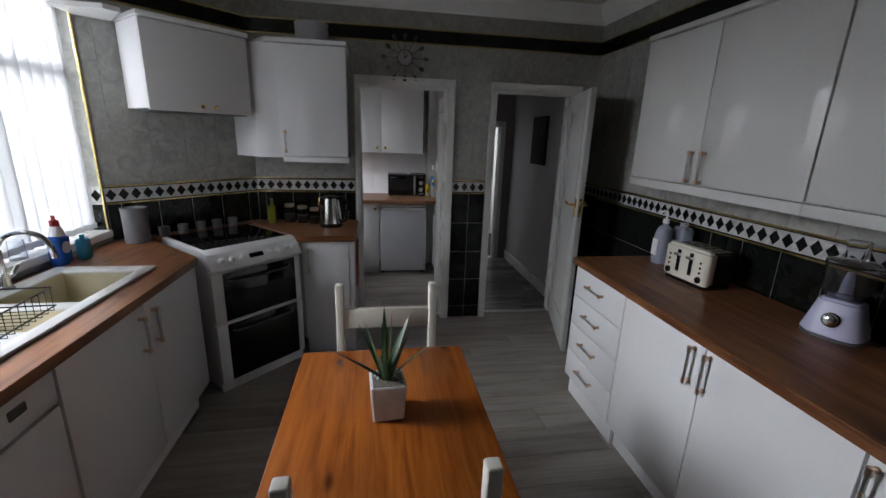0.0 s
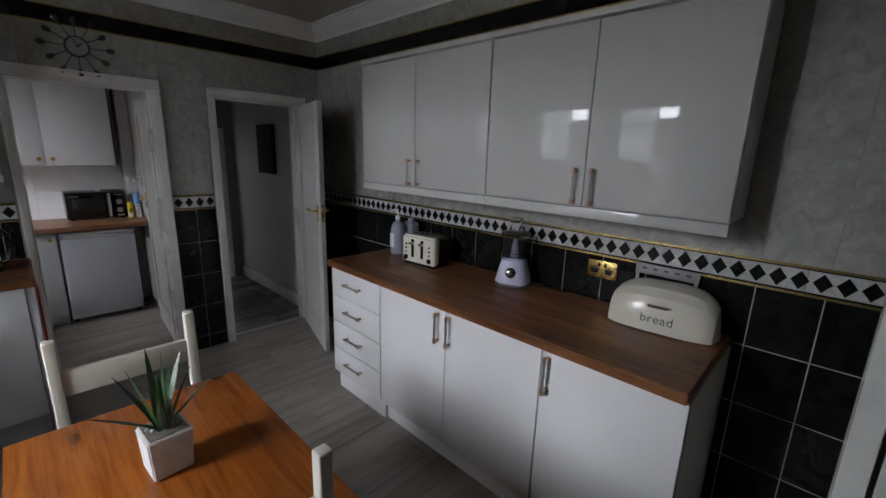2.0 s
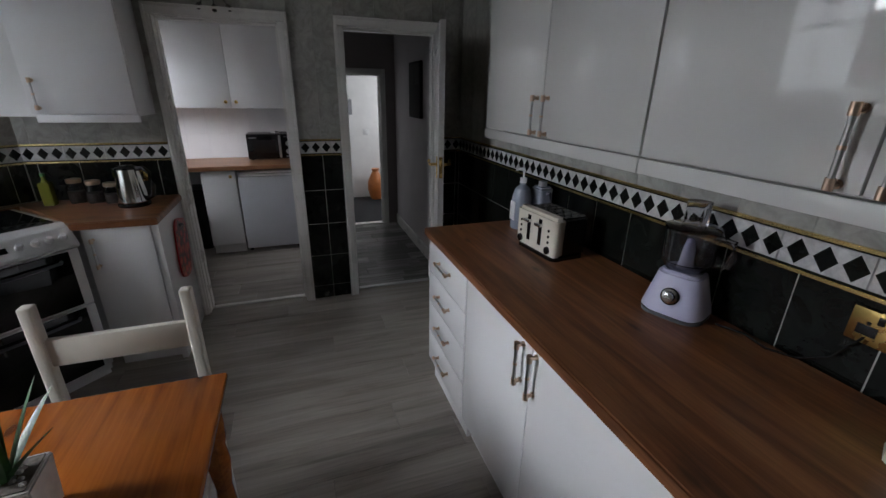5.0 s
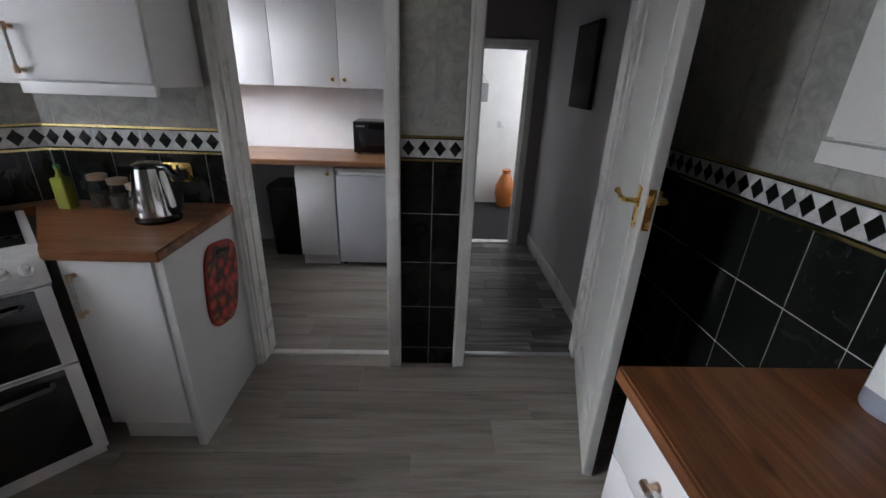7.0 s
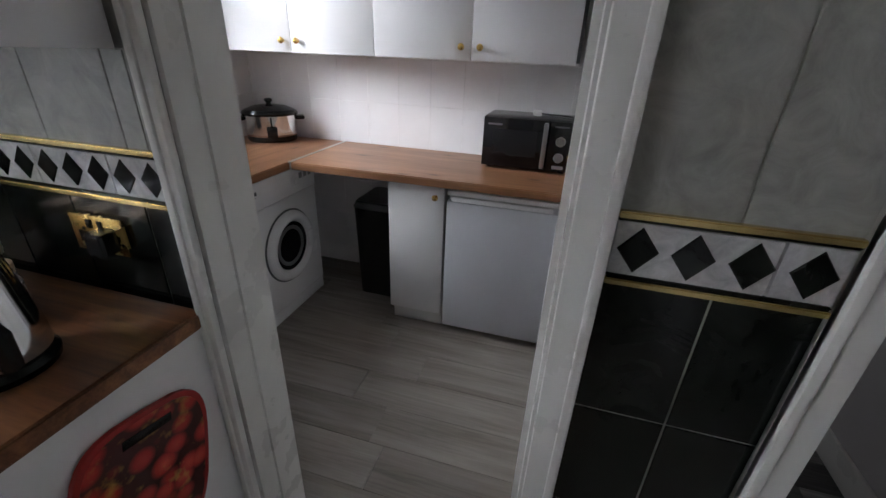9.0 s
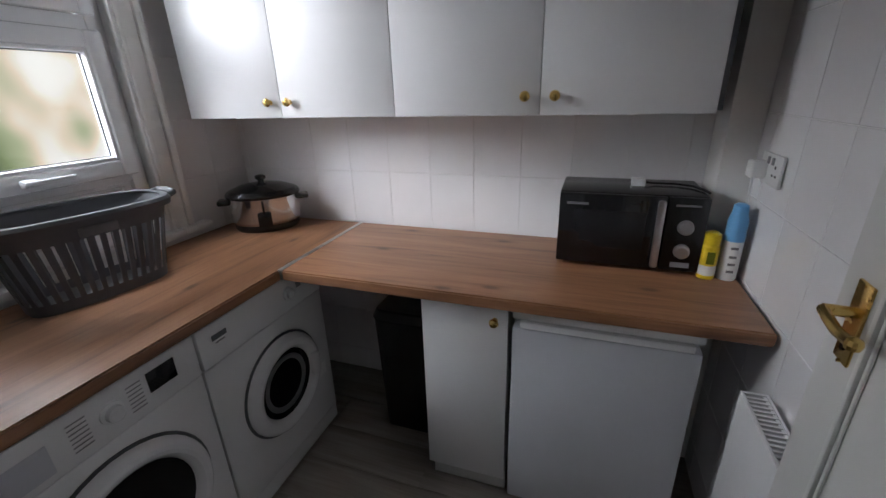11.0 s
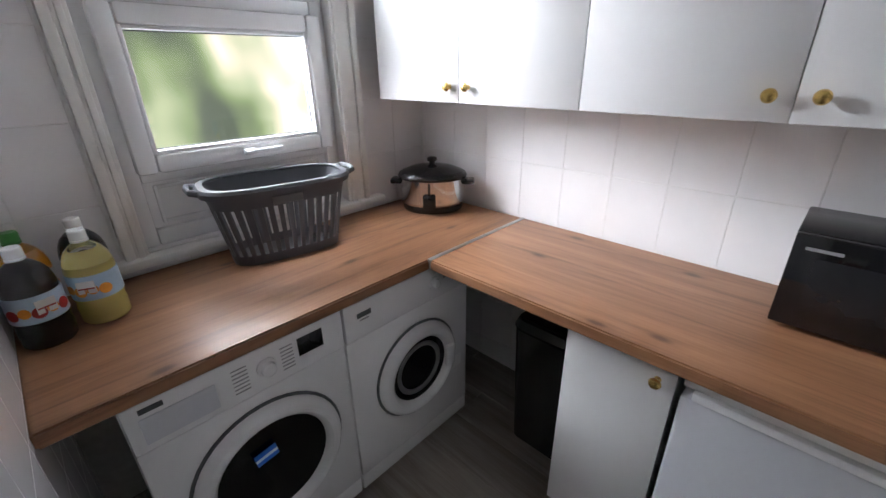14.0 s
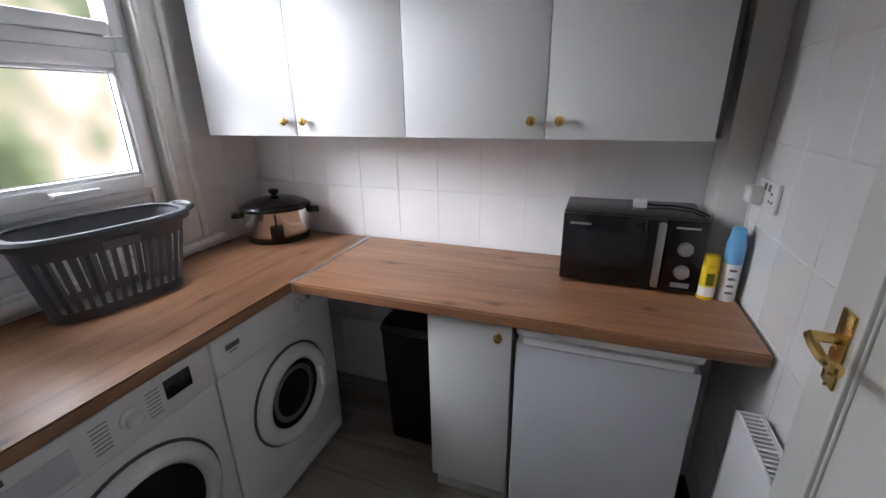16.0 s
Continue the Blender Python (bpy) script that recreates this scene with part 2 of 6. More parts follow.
M_TERRA = plain("terracotta", (0.5, 0.16, 0.04), 0.45, vary=0.2, scale=10)
M_CARPET = plain("charcoal_carpet", (0.014, 0.014, 0.016), 0.95, vary=0.3, scale=80, bump=0.6, bump_scale=300)
M_DARKPIC = plain("dark_photograph", (0.01, 0.01, 0.011), 0.85, vary=0.8, scale=12)
M_PRINTSKY = plain("smoky_printed_sky", (0.03, 0.029, 0.03), 0.85, vary=0.6, scale=9)
M_GREYPRINT = plain("grey_print", (0.25, 0.25, 0.26), 0.5)
M_BRICK = plain("red_brick", (0.36, 0.13, 0.09), 0.85, vary=0.25, scale=18)
M_SLATE = plain("slate_roof", (0.12, 0.12, 0.13), 0.7, vary=0.2, scale=10)
M_GRASS = plain("rough_grass", (0.08, 0.11, 0.04), 0.9, vary=0.4, scale=3, bump=0.5)
M_SOCKETW = plain("white_socket_plastic", (0.75, 0.75, 0.74), 0.3, vary=0.02)
M_SINK = plain("white_composite_sink", (0.68, 0.68, 0.67), 0.3, vary=0.05)
M_SINKIN = plain("stained_cream_bowl", (0.62, 0.56, 0.4), 0.32, vary=0.1, scale=8)
M_GLASS = clear_glass("window_glass")


def make_ceiling_material():
    m, nt, b = base("white_swirl_textured_ceiling")
    v = coords(nt)
    vo = nt.nodes.new("ShaderNodeTexVoronoi")
    vo.inputs["Scale"].default_value = 9
    vo.feature = "SMOOTH_F1"
    nt.links.new(v, vo.inputs["Vector"])
    n = noise_tex(nt, v, 28, 5, 0.6, 1.5)
    ad = nt.nodes.new("ShaderNodeMath")
    nt.links.new(vo.outputs["Distance"], ad.inputs[0])
    nt.links.new(n, ad.inputs[1])
    nt.links.new(ramp(nt, n, [(0.3, (0.5, 0.48, 0.44)), (0.7, (0.62, 0.6, 0.56))]), b.inputs["Base Color"])
    b.inputs["Roughness"].default_value = 0.7
    add_bump(nt, b, ad.outputs[0], 0.7, 0.012)
    return m


def make_leaf_material():
    m, nt, b = base("succulent_leaf")
    n = noise_tex(nt, coords(nt, (60, 60, 8)), 2, 4)
    nt.links.new(ramp(nt, n, [(0.35, (0.012, 0.045, 0.014)), (0.65, (0.035, 0.11, 0.035))]), b.inputs["Base Color"])
    b.inputs["Roughness"].default_value = 0.38
    return m


def make_apple_print():
    """Red board with a print of round apples."""
    m, nt, b = base("apple_print")
    vo = nt.nodes.new("ShaderNodeTexVoronoi")
    vo.inputs["Scale"].default_value = 21
    nt.links.new(coords(nt), vo.inputs["Vector"])
    n = noise_tex(nt, coords(nt), 26, 3)
    col = ramp(nt, vo.outputs["Distance"], [(0.0, (0.68, 0.09, 0.05)), (0.4, (0.42, 0.018, 0.016)), (0.62, (0.05, 0.004, 0.004))])
    mx = nt.nodes.new("ShaderNodeMix")
    mx.data_type = "RGBA"
    nt.links.new(ramp(nt, n, [(0.55, (0, 0, 0)), (0.75, (0.7, 0.7, 0.7))]), mx.inputs["Factor"])
    nt.links.new(col, mx.inputs["A"])
    mx.inputs["B"].default_value = (0.5, 0.32, 0.06, 1)
    nt.links.new(mx.outputs["Result"], b.inputs["Base Color"])
    b.inputs["Roughness"].default_value = 0.3
    return m


def make_slat_material():
    m, nt, b = base("white_fabric_slat")
    b.inputs["Base Color"].default_value = (0.7, 0.7, 0.69, 1)
    b.inputs["Roughness"].default_value = 0.8
    tr = nt.nodes.new("ShaderNodeBsdfTranslucent")
    tr.inputs[0].default_value = (0.5, 0.51, 0.52, 1)
    mix = nt.nodes.new("ShaderNodeMixShader")
    mix.inputs[0].default_value = 0.42
    out = nt.nodes["Material Output"]
    nt.links.new(b.outputs[0], mix.inputs[1])
    nt.links.new(tr.outputs[0], mix.inputs[2])
    nt.links.new(mix.outputs[0], out.inputs[0])
    add_bump(nt, b, noise_tex(nt, coords(nt, (200, 200, 40)), 1, 3), 0.1, 0.0005)
    return m


def make_garden_material():
    """Soft garden seen past obscured glass, glowing as if daylit: pale sky, foliage, shade."""
    m, nt, b = base("garden_glow")
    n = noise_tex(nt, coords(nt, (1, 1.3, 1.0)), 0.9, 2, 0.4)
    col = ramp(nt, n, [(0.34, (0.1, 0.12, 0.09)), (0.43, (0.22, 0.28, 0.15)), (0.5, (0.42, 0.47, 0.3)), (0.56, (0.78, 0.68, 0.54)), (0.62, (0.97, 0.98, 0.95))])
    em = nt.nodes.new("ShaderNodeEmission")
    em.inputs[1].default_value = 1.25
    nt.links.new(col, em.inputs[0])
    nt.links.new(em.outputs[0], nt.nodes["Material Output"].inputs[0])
    return m


M_CEIL, M_LEAF, M_APPLE, M_SLAT, M_GARDEN = make_ceiling_material(), make_leaf_material(), make_apple_print(), make_slat_material(), make_garden_material()


# ---- mesh helpers ----
def add_box(bm, x0, x1, y0, y1, z0, z1, bevel=0.0, seg=2, turn=None):
    r = bmesh.ops.create_cube(bm, size=1)
    vs = r["verts"]
    bmesh.ops.scale(bm, verts=vs, vec=(x1 - x0, y1 - y0, z1 - z0))
    bmesh.ops.translate(bm, verts=vs, vec=((x0 + x1) / 2, (y0 + y1) / 2, (z0 + z1) / 2))
    if turn is not None:
        bmesh.ops.transform(bm, matrix=turn, verts=vs)
    if bevel:
        es = list({e for v in vs for e in v.link_edges})
        bmesh.ops.bevel(bm, geom=es, offset=bevel, segments=seg, affect="EDGES", profile=0.5)
    return bm


def box(*a, **k):
    return add_box(bmesh.new(), *a, **k)


def prism(poly, z0, z1, bevel=0.0, seg=2):
    bm = bmesh.new()
    lo = [bm.verts.new((x, y, z0)) for x, y in poly]
    hi = [bm.verts.new((x, y, z1)) for x, y in poly]
    n = len(poly)
    bm.faces.new(lo[::-1])
    bm.faces.new(hi)
    for i in range(n):
        bm.faces.new((lo[i], lo[(i + 1) % n], hi[(i + 1) % n], hi[i]))
    bmesh.ops.recalc_face_normals(bm, faces=bm.faces)
    if bevel:
        bmesh.ops.bevel(bm, geom=list(bm.edges), offset=bevel, segments=seg, affect="EDGES")
    return bm


def lathe(profile, n=28, ex=1.0, ey=1.0, bm=None, at=(0, 0, 0)):
    """Turned shape about z from (radius, z) pairs; ex, ey stretch it to an oval."""
    bm = bm or bmesh.new()
    rings = []
    for r, z in profile:
        rings.append([bm.verts.new((at[0] + ex * r * math.cos(2 * math.pi * i / n), at[1] + ey * r * math.sin(2 * math.pi * i / n), at[2] + z)) for i in range(n)])
    fs = []
    for a, b in zip(rings, rings[1:]):
        for i in range(n):
            fs.append(bm.faces.new((a[i], a[(i + 1) % n], b[(i + 1) % n], b[i])))
    fs.append(bm.faces.new(rings[0][::-1]))
    fs.append(bm.faces.new(rings[-1]))
    bmesh.ops.recalc_face_normals(bm, faces=fs)
    return bm


def cyl(p, q, r, n=16, r2=None, bm=None):
    bm = bm or bmesh.new()
    p, q = Vector(p), Vector(q)
    d = q - p
    m = Matrix.Translation((p + q) / 2) @ d.to_track_quat("Z", "Y").to_matrix().to_4x4()
    bmesh.ops.create_cone(bm, cap_ends=True, segments=n, radius1=r, radius2=r if r2 is None else r2, depth=d.length, matrix=m)
    return bm


def tube(points, r, n=8, bm=None):
    """Round bar along points."""
    bm = bm or bmesh.new()
    pts = [Vector(p) for p in points]
    rings = []
    up = Vector((0, 0, 1))
    for i, p in enumerate(pts):
        d = (pts[min(i + 1, len(pts) - 1)] - pts[max(i - 1, 0)]).normalized()
        a = d.cross(up)
        if a.length < 0.05:
            a = d.cross(Vector((1, 0, 0)))
        a.normalize()
        b = a.cross(d)
        rings.append([bm.verts.new(p + r * (a * math.cos(2 * math.pi * j / n) + b * math.sin(2 * math.pi * j / n))) for j in range(n)])
    fs = []
    for a, b in zip(rings, rings[1:]):
        for j in range(n):
            fs.append(bm.faces.new((a[j], a[(j + 1) % n], b[(j + 1) % n], b[j])))
    fs.append(bm.faces.new(rings[0][::-1]))
    fs.append(bm.faces.new(rings[-1]))
    bmesh.ops.recalc_face_normals(bm, faces=fs)
    return bm


def ring_profile(bm, cx, cz, y, r_out, r_in, depth, n=40):
    """Rounded ring in the xz plane facing -y."""
    prof = []
    for k in range(9):
        a = math.pi * k / 8
        prof.append(((r_out + r_in) / 2 + (r_out - r_in) / 2 * math.cos(a), -depth * math.sin(a)))
    rows = [[bm.verts.new((cx + r * math.cos(2 * math.pi * i / n), y + d, cz + r * math.sin(2 * math.pi * i / n))) for i in range(n)] for r, d in prof]
    fs = []
    for a, b in zip(rows, rows[1:]):
        for i in range(n):
            fs.append(bm.faces.new((a[i], a[(i + 1) % n], b[(i + 1) % n], b[i])))
    bmesh.ops.recalc_face_normals(bm, faces=fs)
    return bm


def mesh_of(name, bm, material, smooth=True):
    me = bpy.data.meshes.new(name)
    bm.to_mesh(me)
    bm.free()
    me.materials.append(material)
    if smooth:
        me.polygons.foreach_set("use_smooth", [True] * len(me.polygons))
        me.set_sharp_from_angle(angle=radians(24))
    return me


def part(name, bm, material, parent, label=""):
    ob = new(name, mesh_of(name, bm, material))
    ob.parent = parent
    return tagged(ob, label) if label else ob


def thing(name, m, label, category, group=""):
    ob = new(name)
    ob.empty_display_size = 0.1
    ob.matrix_world = m if isinstance(m, Matrix) else pose(*m)
    return tagged(ob, label, category, group)


def setting(name, bm, material, label, category):
    return tagged(new(name, mesh_of(name, bm, material)), label, category, kind="structure")


def wall_with_holes(name, axis, c0, c1, u0, u1, z0, z1, holes, material, label):
    """Upright wall between c0 and c1 on its thin axis, from u0 to u1, with holes (u0, u1, z0, z1)."""
    bm = bmesh.new()

    def put(a, b, lo, hi):
        if b - a > 1e-4 and hi - lo > 1e-4:
            add_box(bm, *((c0, c1, a, b) if axis == "x" else (a, b, c0, c1)), lo, hi)
    u = u0
    for a, b, lo, hi in sorted(holes):
        put(u, a, z0, z1)
        put(a, b, z0, lo)
        put(a, b, hi, z1)
        u = b
    put(u, u1, z0, z1)
    return setting(name, bm, material, label, "wall")


def text_part(body, size, m, material, parent, name="lettering", depth=0.0006, spacing=1.0):
    c = bpy.data.curves.new(name, "FONT")
    c.body, c.size, c.extrude, c.align_x, c.space_character = body, size, depth, "CENTER", spacing
    tmp = bpy.data.objects.new(name, c)
    scene.collection.objects.link(tmp)
    me = bpy.data.meshes.new_from_object(tmp.evaluated_get(bpy.context.evaluated_depsgraph_get()))
    bpy.data.objects.remove(tmp)
    me.materials.clear()
    me.materials.append(material)
    ob = new(name, me)
    ob.parent = parent
    ob.matrix_basis = m
    return ob


# ---- structure ----
XW, XE, YN, YU, YB = -1.5, 1.95, 4.785, 4.93, 6.63     # kitchen west, east, north; utility south, back
XUW, XUE = -1.36, 0.832                                 # utility west and east faces
CEIL = 2.62
D1 = (-0.02, 0.688, 0.0, 1.98)                          # opening to the utility room
D2 = (1.08, 1.757, 0.0, 1.98)                         # opening to the hall

floor_k = setting("floor", box(-1.75, 2.1, -0.3, 4.86, -0.1, -0.012), M_JOINT, "grey oak laminate kitchen floor in long boards", "floor")
floor_u = setting("floor_utility", box(-1.6, 0.86, 4.86, 6.8, -0.1, -0.012), M_JOINT, "grey oak laminate utility room floor", "floor")
floor_h = setting("floor_hall", box(0.86, 2.1, 4.86, 6.72, -0.1, -0.012), M_JOINT, "smoked grey laminate hall floor", "floor")
setting("floor_far_room", box(0.4, 3.3, 6.72, 8.3, -0.1, 0.0), M_CARPET, "charcoal carpet in the room past the hall", "floor")
setting("ceiling", box(-1.75, 2.1, -0.3, 4.93, CEIL, CEIL + 0.1), M_CEIL, "off-white swirl textured kitchen ceiling", "ceiling")
setting("ceiling_utility", box(-1.6, 0.95, 4.93, 6.8, 2.45, 2.55), M_PLAINWALL, "plain white utility room ceiling", "ceiling")
setting("ceiling_hall", box(0.95, 2.1, 4.93, 6.75, 2.4, 2.5), M_PLAINWALL, "plain white hall ceiling", "ceiling")
setting("ceiling_far_room", box(0.4, 3.3, 6.75, 8.3, 2.4, 2.5), M_PLAINWALL, "plain white ceiling past the hall", "ceiling")

wall_n = wall_with_holes("wall_north", "y", YN, YU, -1.7, 2.1, 0, CEIL, [D1, D2], M_GROUT, "kitchen wall with two doorways, tiled grey over black")
wall_e = wall_with_holes("wall_east", "x", XE, XE + 0.15, -0.15, YN, 0, CEIL, [(0.25, 1.03, 0, 1.99)], M_GROUT, "kitchen wall behind the worktop, tiled grey over black")
KW = (2.36, 4.09, 0.98, 2.3)
wall_w = wall_with_holes("wall_west", "x", XW - 0.25, XW, -0.15, YN, 0, CEIL, [KW], M_GREY_TILE, "tiled kitchen window wall")
wall_s = wall_with_holes("wall_south", "y", -0.3, -0.15, -1.75, 2.1, 0, CEIL, [], M_WALLPAPER, "plain papered kitchen wall")
DA, DB = Vector((-1.5, 4.09, 0)), Vector((-0.81, YN, 0))  # corner wall behind the cooker
wall_d = setting("wall_corner", prism([(DA.x, DA.y), (DB.x, DB.y), (-1.5, YN)], 0, CEIL), M_GROUT, "angled tiled corner wall behind the cooker", "wall")

UW = (5.30, 6.13, 0.95, 2.2)
wall_uw = wall_with_holes("wall_utility_west", "x", XUW - 0.22, XUW, YU, YB, 0, 2.45, [UW], M_GROUT_W, "white tiled utility room window wall")
wall_ub = wall_with_holes("wall_utility_back", "y", YB, YB + 0.12, XUW - 0.22, XUE + 0.1, 0, 2.45, [], M_GROUT_W, "white tiled utility room back wall")
wall_ue = wall_with_holes("wall_utility_east", "x", XUE, XUE + 0.1, YU, YB, 0, 2.45, [], M_GROUT_W, "white tiled wall between utility room and hall")
wall_us = wall_with_holes("wall_utility_south", "y", YU, YU + 0.012, XUW, XUE, 0, 2.45, [(-0.03, 0.715, 0, 1.995)], M_GROUT_W, "white tiled utility room doorway wall")
setting("pipe_boxing", box(0.735, XUE, 6.47, YB, 0, 2.45, bevel=0.003), M_PLAINWALL, "white boxed-in pipes in the room corner", "boxing")

HX = 1.87
setting("wall_hall_east", box(HX, HX + 0.12, YU, 6.66, 0, 2.4), M_HALLWALL, "pale papered hall wall", "wall")
setting("wall_hall_west", box(XUE + 0.1, XUE + 0.12, YU, 6.66, 0, 2.4), M_HALLWALL, "pale papered hall wall", "wall")
HD = (1.02, 1.70, 0.0, 1.76)
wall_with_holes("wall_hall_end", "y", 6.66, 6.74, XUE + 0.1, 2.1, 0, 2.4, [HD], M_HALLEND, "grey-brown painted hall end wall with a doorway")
setting("wall_far_room", box(0.4, 3.3, 8.15, 8.27, 0, 2.4), M_PLAINWALL, "white wall of the room past the hall", "wall")
setting("wall_far_room_west", box(0.4, 0.5, 6.74, 8.15, 0, 2.4), M_PLAINWALL, "white side wall past the hall", "wall")
setting("wall_far_room_east", box(3.2, 3.3, 6.74, 8.15, 0, 2.4), M_PLAINWALL, "white side wall past the hall", "wall")
setting("wall_far_room_south", box(2.1, 3.3, 6.66, 6.74, 0, 2.4), M_PLAINWALL, "white wall past the hall", "wall")
setting("threshold_hall_far", box(HD[0], HD[1], 6.66, 6.74, -0.01, 0.012, bevel=0.004), M_PAINT, "white door threshold strip", "threshold")


def skirting(name, x0, x1, y0, y1, h=0.12):
    setting(name, box(x0, x1, y0, y1, -0.005, h, bevel=0.006), M_PAINT, "white painted skirting board", "skirting")


skirting("baseboard_hall_east", HX - 0.016, HX, YU, 6.66)
skirting("baseboard_hall_west", XUE + 0.12, XUE + 0.136, YU, 6.66)


def architrave(name, hole, y, side, w=0.058, t=0.02, left=None):
    """Moulded casing round a doorway; side -1 stands proud towards -y."""
    x0, x1, _, top = hole
    bm = bmesh.new()
    left = left or w
    for a, b in ((x0 - left + 0.006, x0 + 0.006), (x1 - 0.006, x1 + w - 0.006)):
        lo, hi = sorted((y, y + side * t))
        add_box(bm, a, b, lo, hi, -0.008, top - 0.006, bevel=0.005)
        lo, hi = sorted((y, y + side * (t + 0.006)))
        out = (a, a + 0.018) if a < x0 else (b - 0.018, b)
        add_box(bm, *out, lo, hi, -0.008, top - 0.006 + w, bevel=0.005)
    lo, hi = sorted((y, y + side * t))
    add_box(bm, x0 - left + 0.006, x1 + w - 0.006, lo, hi, top - 0.006, top + w - 0.006, bevel=0.005)
    lo, hi = sorted((y, y + side * (t + 0.006)))
    add_box(bm, x0 - left + 0.006, x1 + w - 0.006, lo, hi, top + w - 0.024, top + w - 0.006, bevel=0.005)
    return setting(name, bm, M_PAINT, "white gloss painted door casing", "architrave")


def lining(name, hole, y0, y1, t=0.012):
    x0, x1, _, top = hole
    bm = bmesh.new()
    add_box(bm, x0 - 0.002, x0 + t, y0, y1, -0.008, top - t)
    add_box(bm, x1 - t, x1 + 0.002, y0, y1, -0.008, top - t)
    add_box(bm, x0 - 0.002, x1 + 0.002, y0, y1, top - t, top + 0.002)
    ym = (y0 + y1) / 2
    add_box(bm, x0 + t, x0 + t + 0.008, ym - 0.02, ym + 0.02, -0.008, top - t)
    add_box(bm, x1 - t - 0.012, x1 - t, ym - 0.02, ym + 0.02, -0.008, top - t)
    add_box(bm, x0 + t, x1 - t, ym - 0.02, ym + 0.02, top - t - 0.012, top - t)
    return setting(name, bm, M_PAINT, "white gloss painted door lining", "door frame")


for i, (hole, nm) in enumerate(((D1, "utility"), (D2, "hall"))):
    architrave(f"trim_{nm}_kitchen_side", hole, YN - 0.004, -1, left=0.034 if nm == "utility" else None)
    lining(f"door_frame_{nm}", hole, YN, YU + 0.014)
    setting(f"threshold_{nm}", box(hole[0] + 0.024, hole[1] - 0.024, 4.852, 4.892, -0.012, 0.008, bevel=0.004), M_ALU if i else M_PAINT, "worn threshold strip between two floors", "threshold")
architrave("trim_hall_inside", D2, YU, 1)
architrave("trim_hall_end", HD, 6.66, -1)
lining("door_frame_hall_end", HD, 6.66, 6.74)


# black band with gilt beads, and coving, round the kitchen
def run_box(a, b, n, depth, z0, z1, bevel=0.0):
    """A strip on a wall from a to b (plan points), standing depth proud along n."""
    a, b, n = Vector(a), Vector(b), Vector(n)
    return prism([(a.x, a.y), (b.x, b.y), (b.x + n.x * depth, b.y + n.y * depth), (a.x + n.x * depth, a.y + n.y * depth)], z0, z1, bevel)


DN = Vector((DB.y - DA.y, -(DB.x - DA.x), 0)).normalized()
RUNS = [("north", (DB.x, YN), (XE, YN), (0, -1)), ("east", (XE, -0.15), (XE, YN), (-1, 0)), ("corner", (DA.x, DA.y), (DB.x, DB.y), (DN.x, DN.y)), ("west", (XW, -0.15), (XW, 4.09), (1, 0))]
for nm, a, b, n in RUNS:
    a3, b3, n3 = (*a, 0), (*b, 0), (*n, 0)
    setting(f"trim_band_{nm}", run_box(a3, b3, n3, 0.012, 2.285, 2.372), M_BLACK_TILE, "black tile band under the coving", "tile band")
    for z in (2.275, 2.374):
        setting(f"trim_bead_{nm}_{int(z * 1000)}", run_box(a3, b3, n3, 0.015, z, z + 0.009, 0.003), M_GOLD, "thin gilt bead edging the black band", "bead")
    bm = bmesh.new()
    prof = [(0.0, 2.5), (0.012, 2.5), (0.016, 2.515), (0.035, 2.53), (0.06, 2.55), (0.085, 2.58), (0.095, 2.605), (0.11, 2.61), (0.11, CEIL)]
    va = [bm.verts.new((a[0] + n[0] * d, a[1] + n[1] * d, z)) for d, z in prof]
    vb = [bm.verts.new((b[0] + n[0] * d, b[1] + n[1] * d, z)) for d, z in prof]
    for i in range(len(prof) - 1):
        bm.faces.new((va[i], vb[i], vb[i + 1], va[i + 1]))
    bmesh.ops.recalc_face_normals(bm, faces=bm.faces)
    setting(f"trim_coving_{nm}", bm, M_PLAINWALL, "white plaster coving", "coving")
    setting(f"trim_frieze_{nm}", run_box(a3, b3, n3, 0.006, 2.383, 2.5), M_WALLPAPER, "beige mottled paper strip over the black band", "frieze")


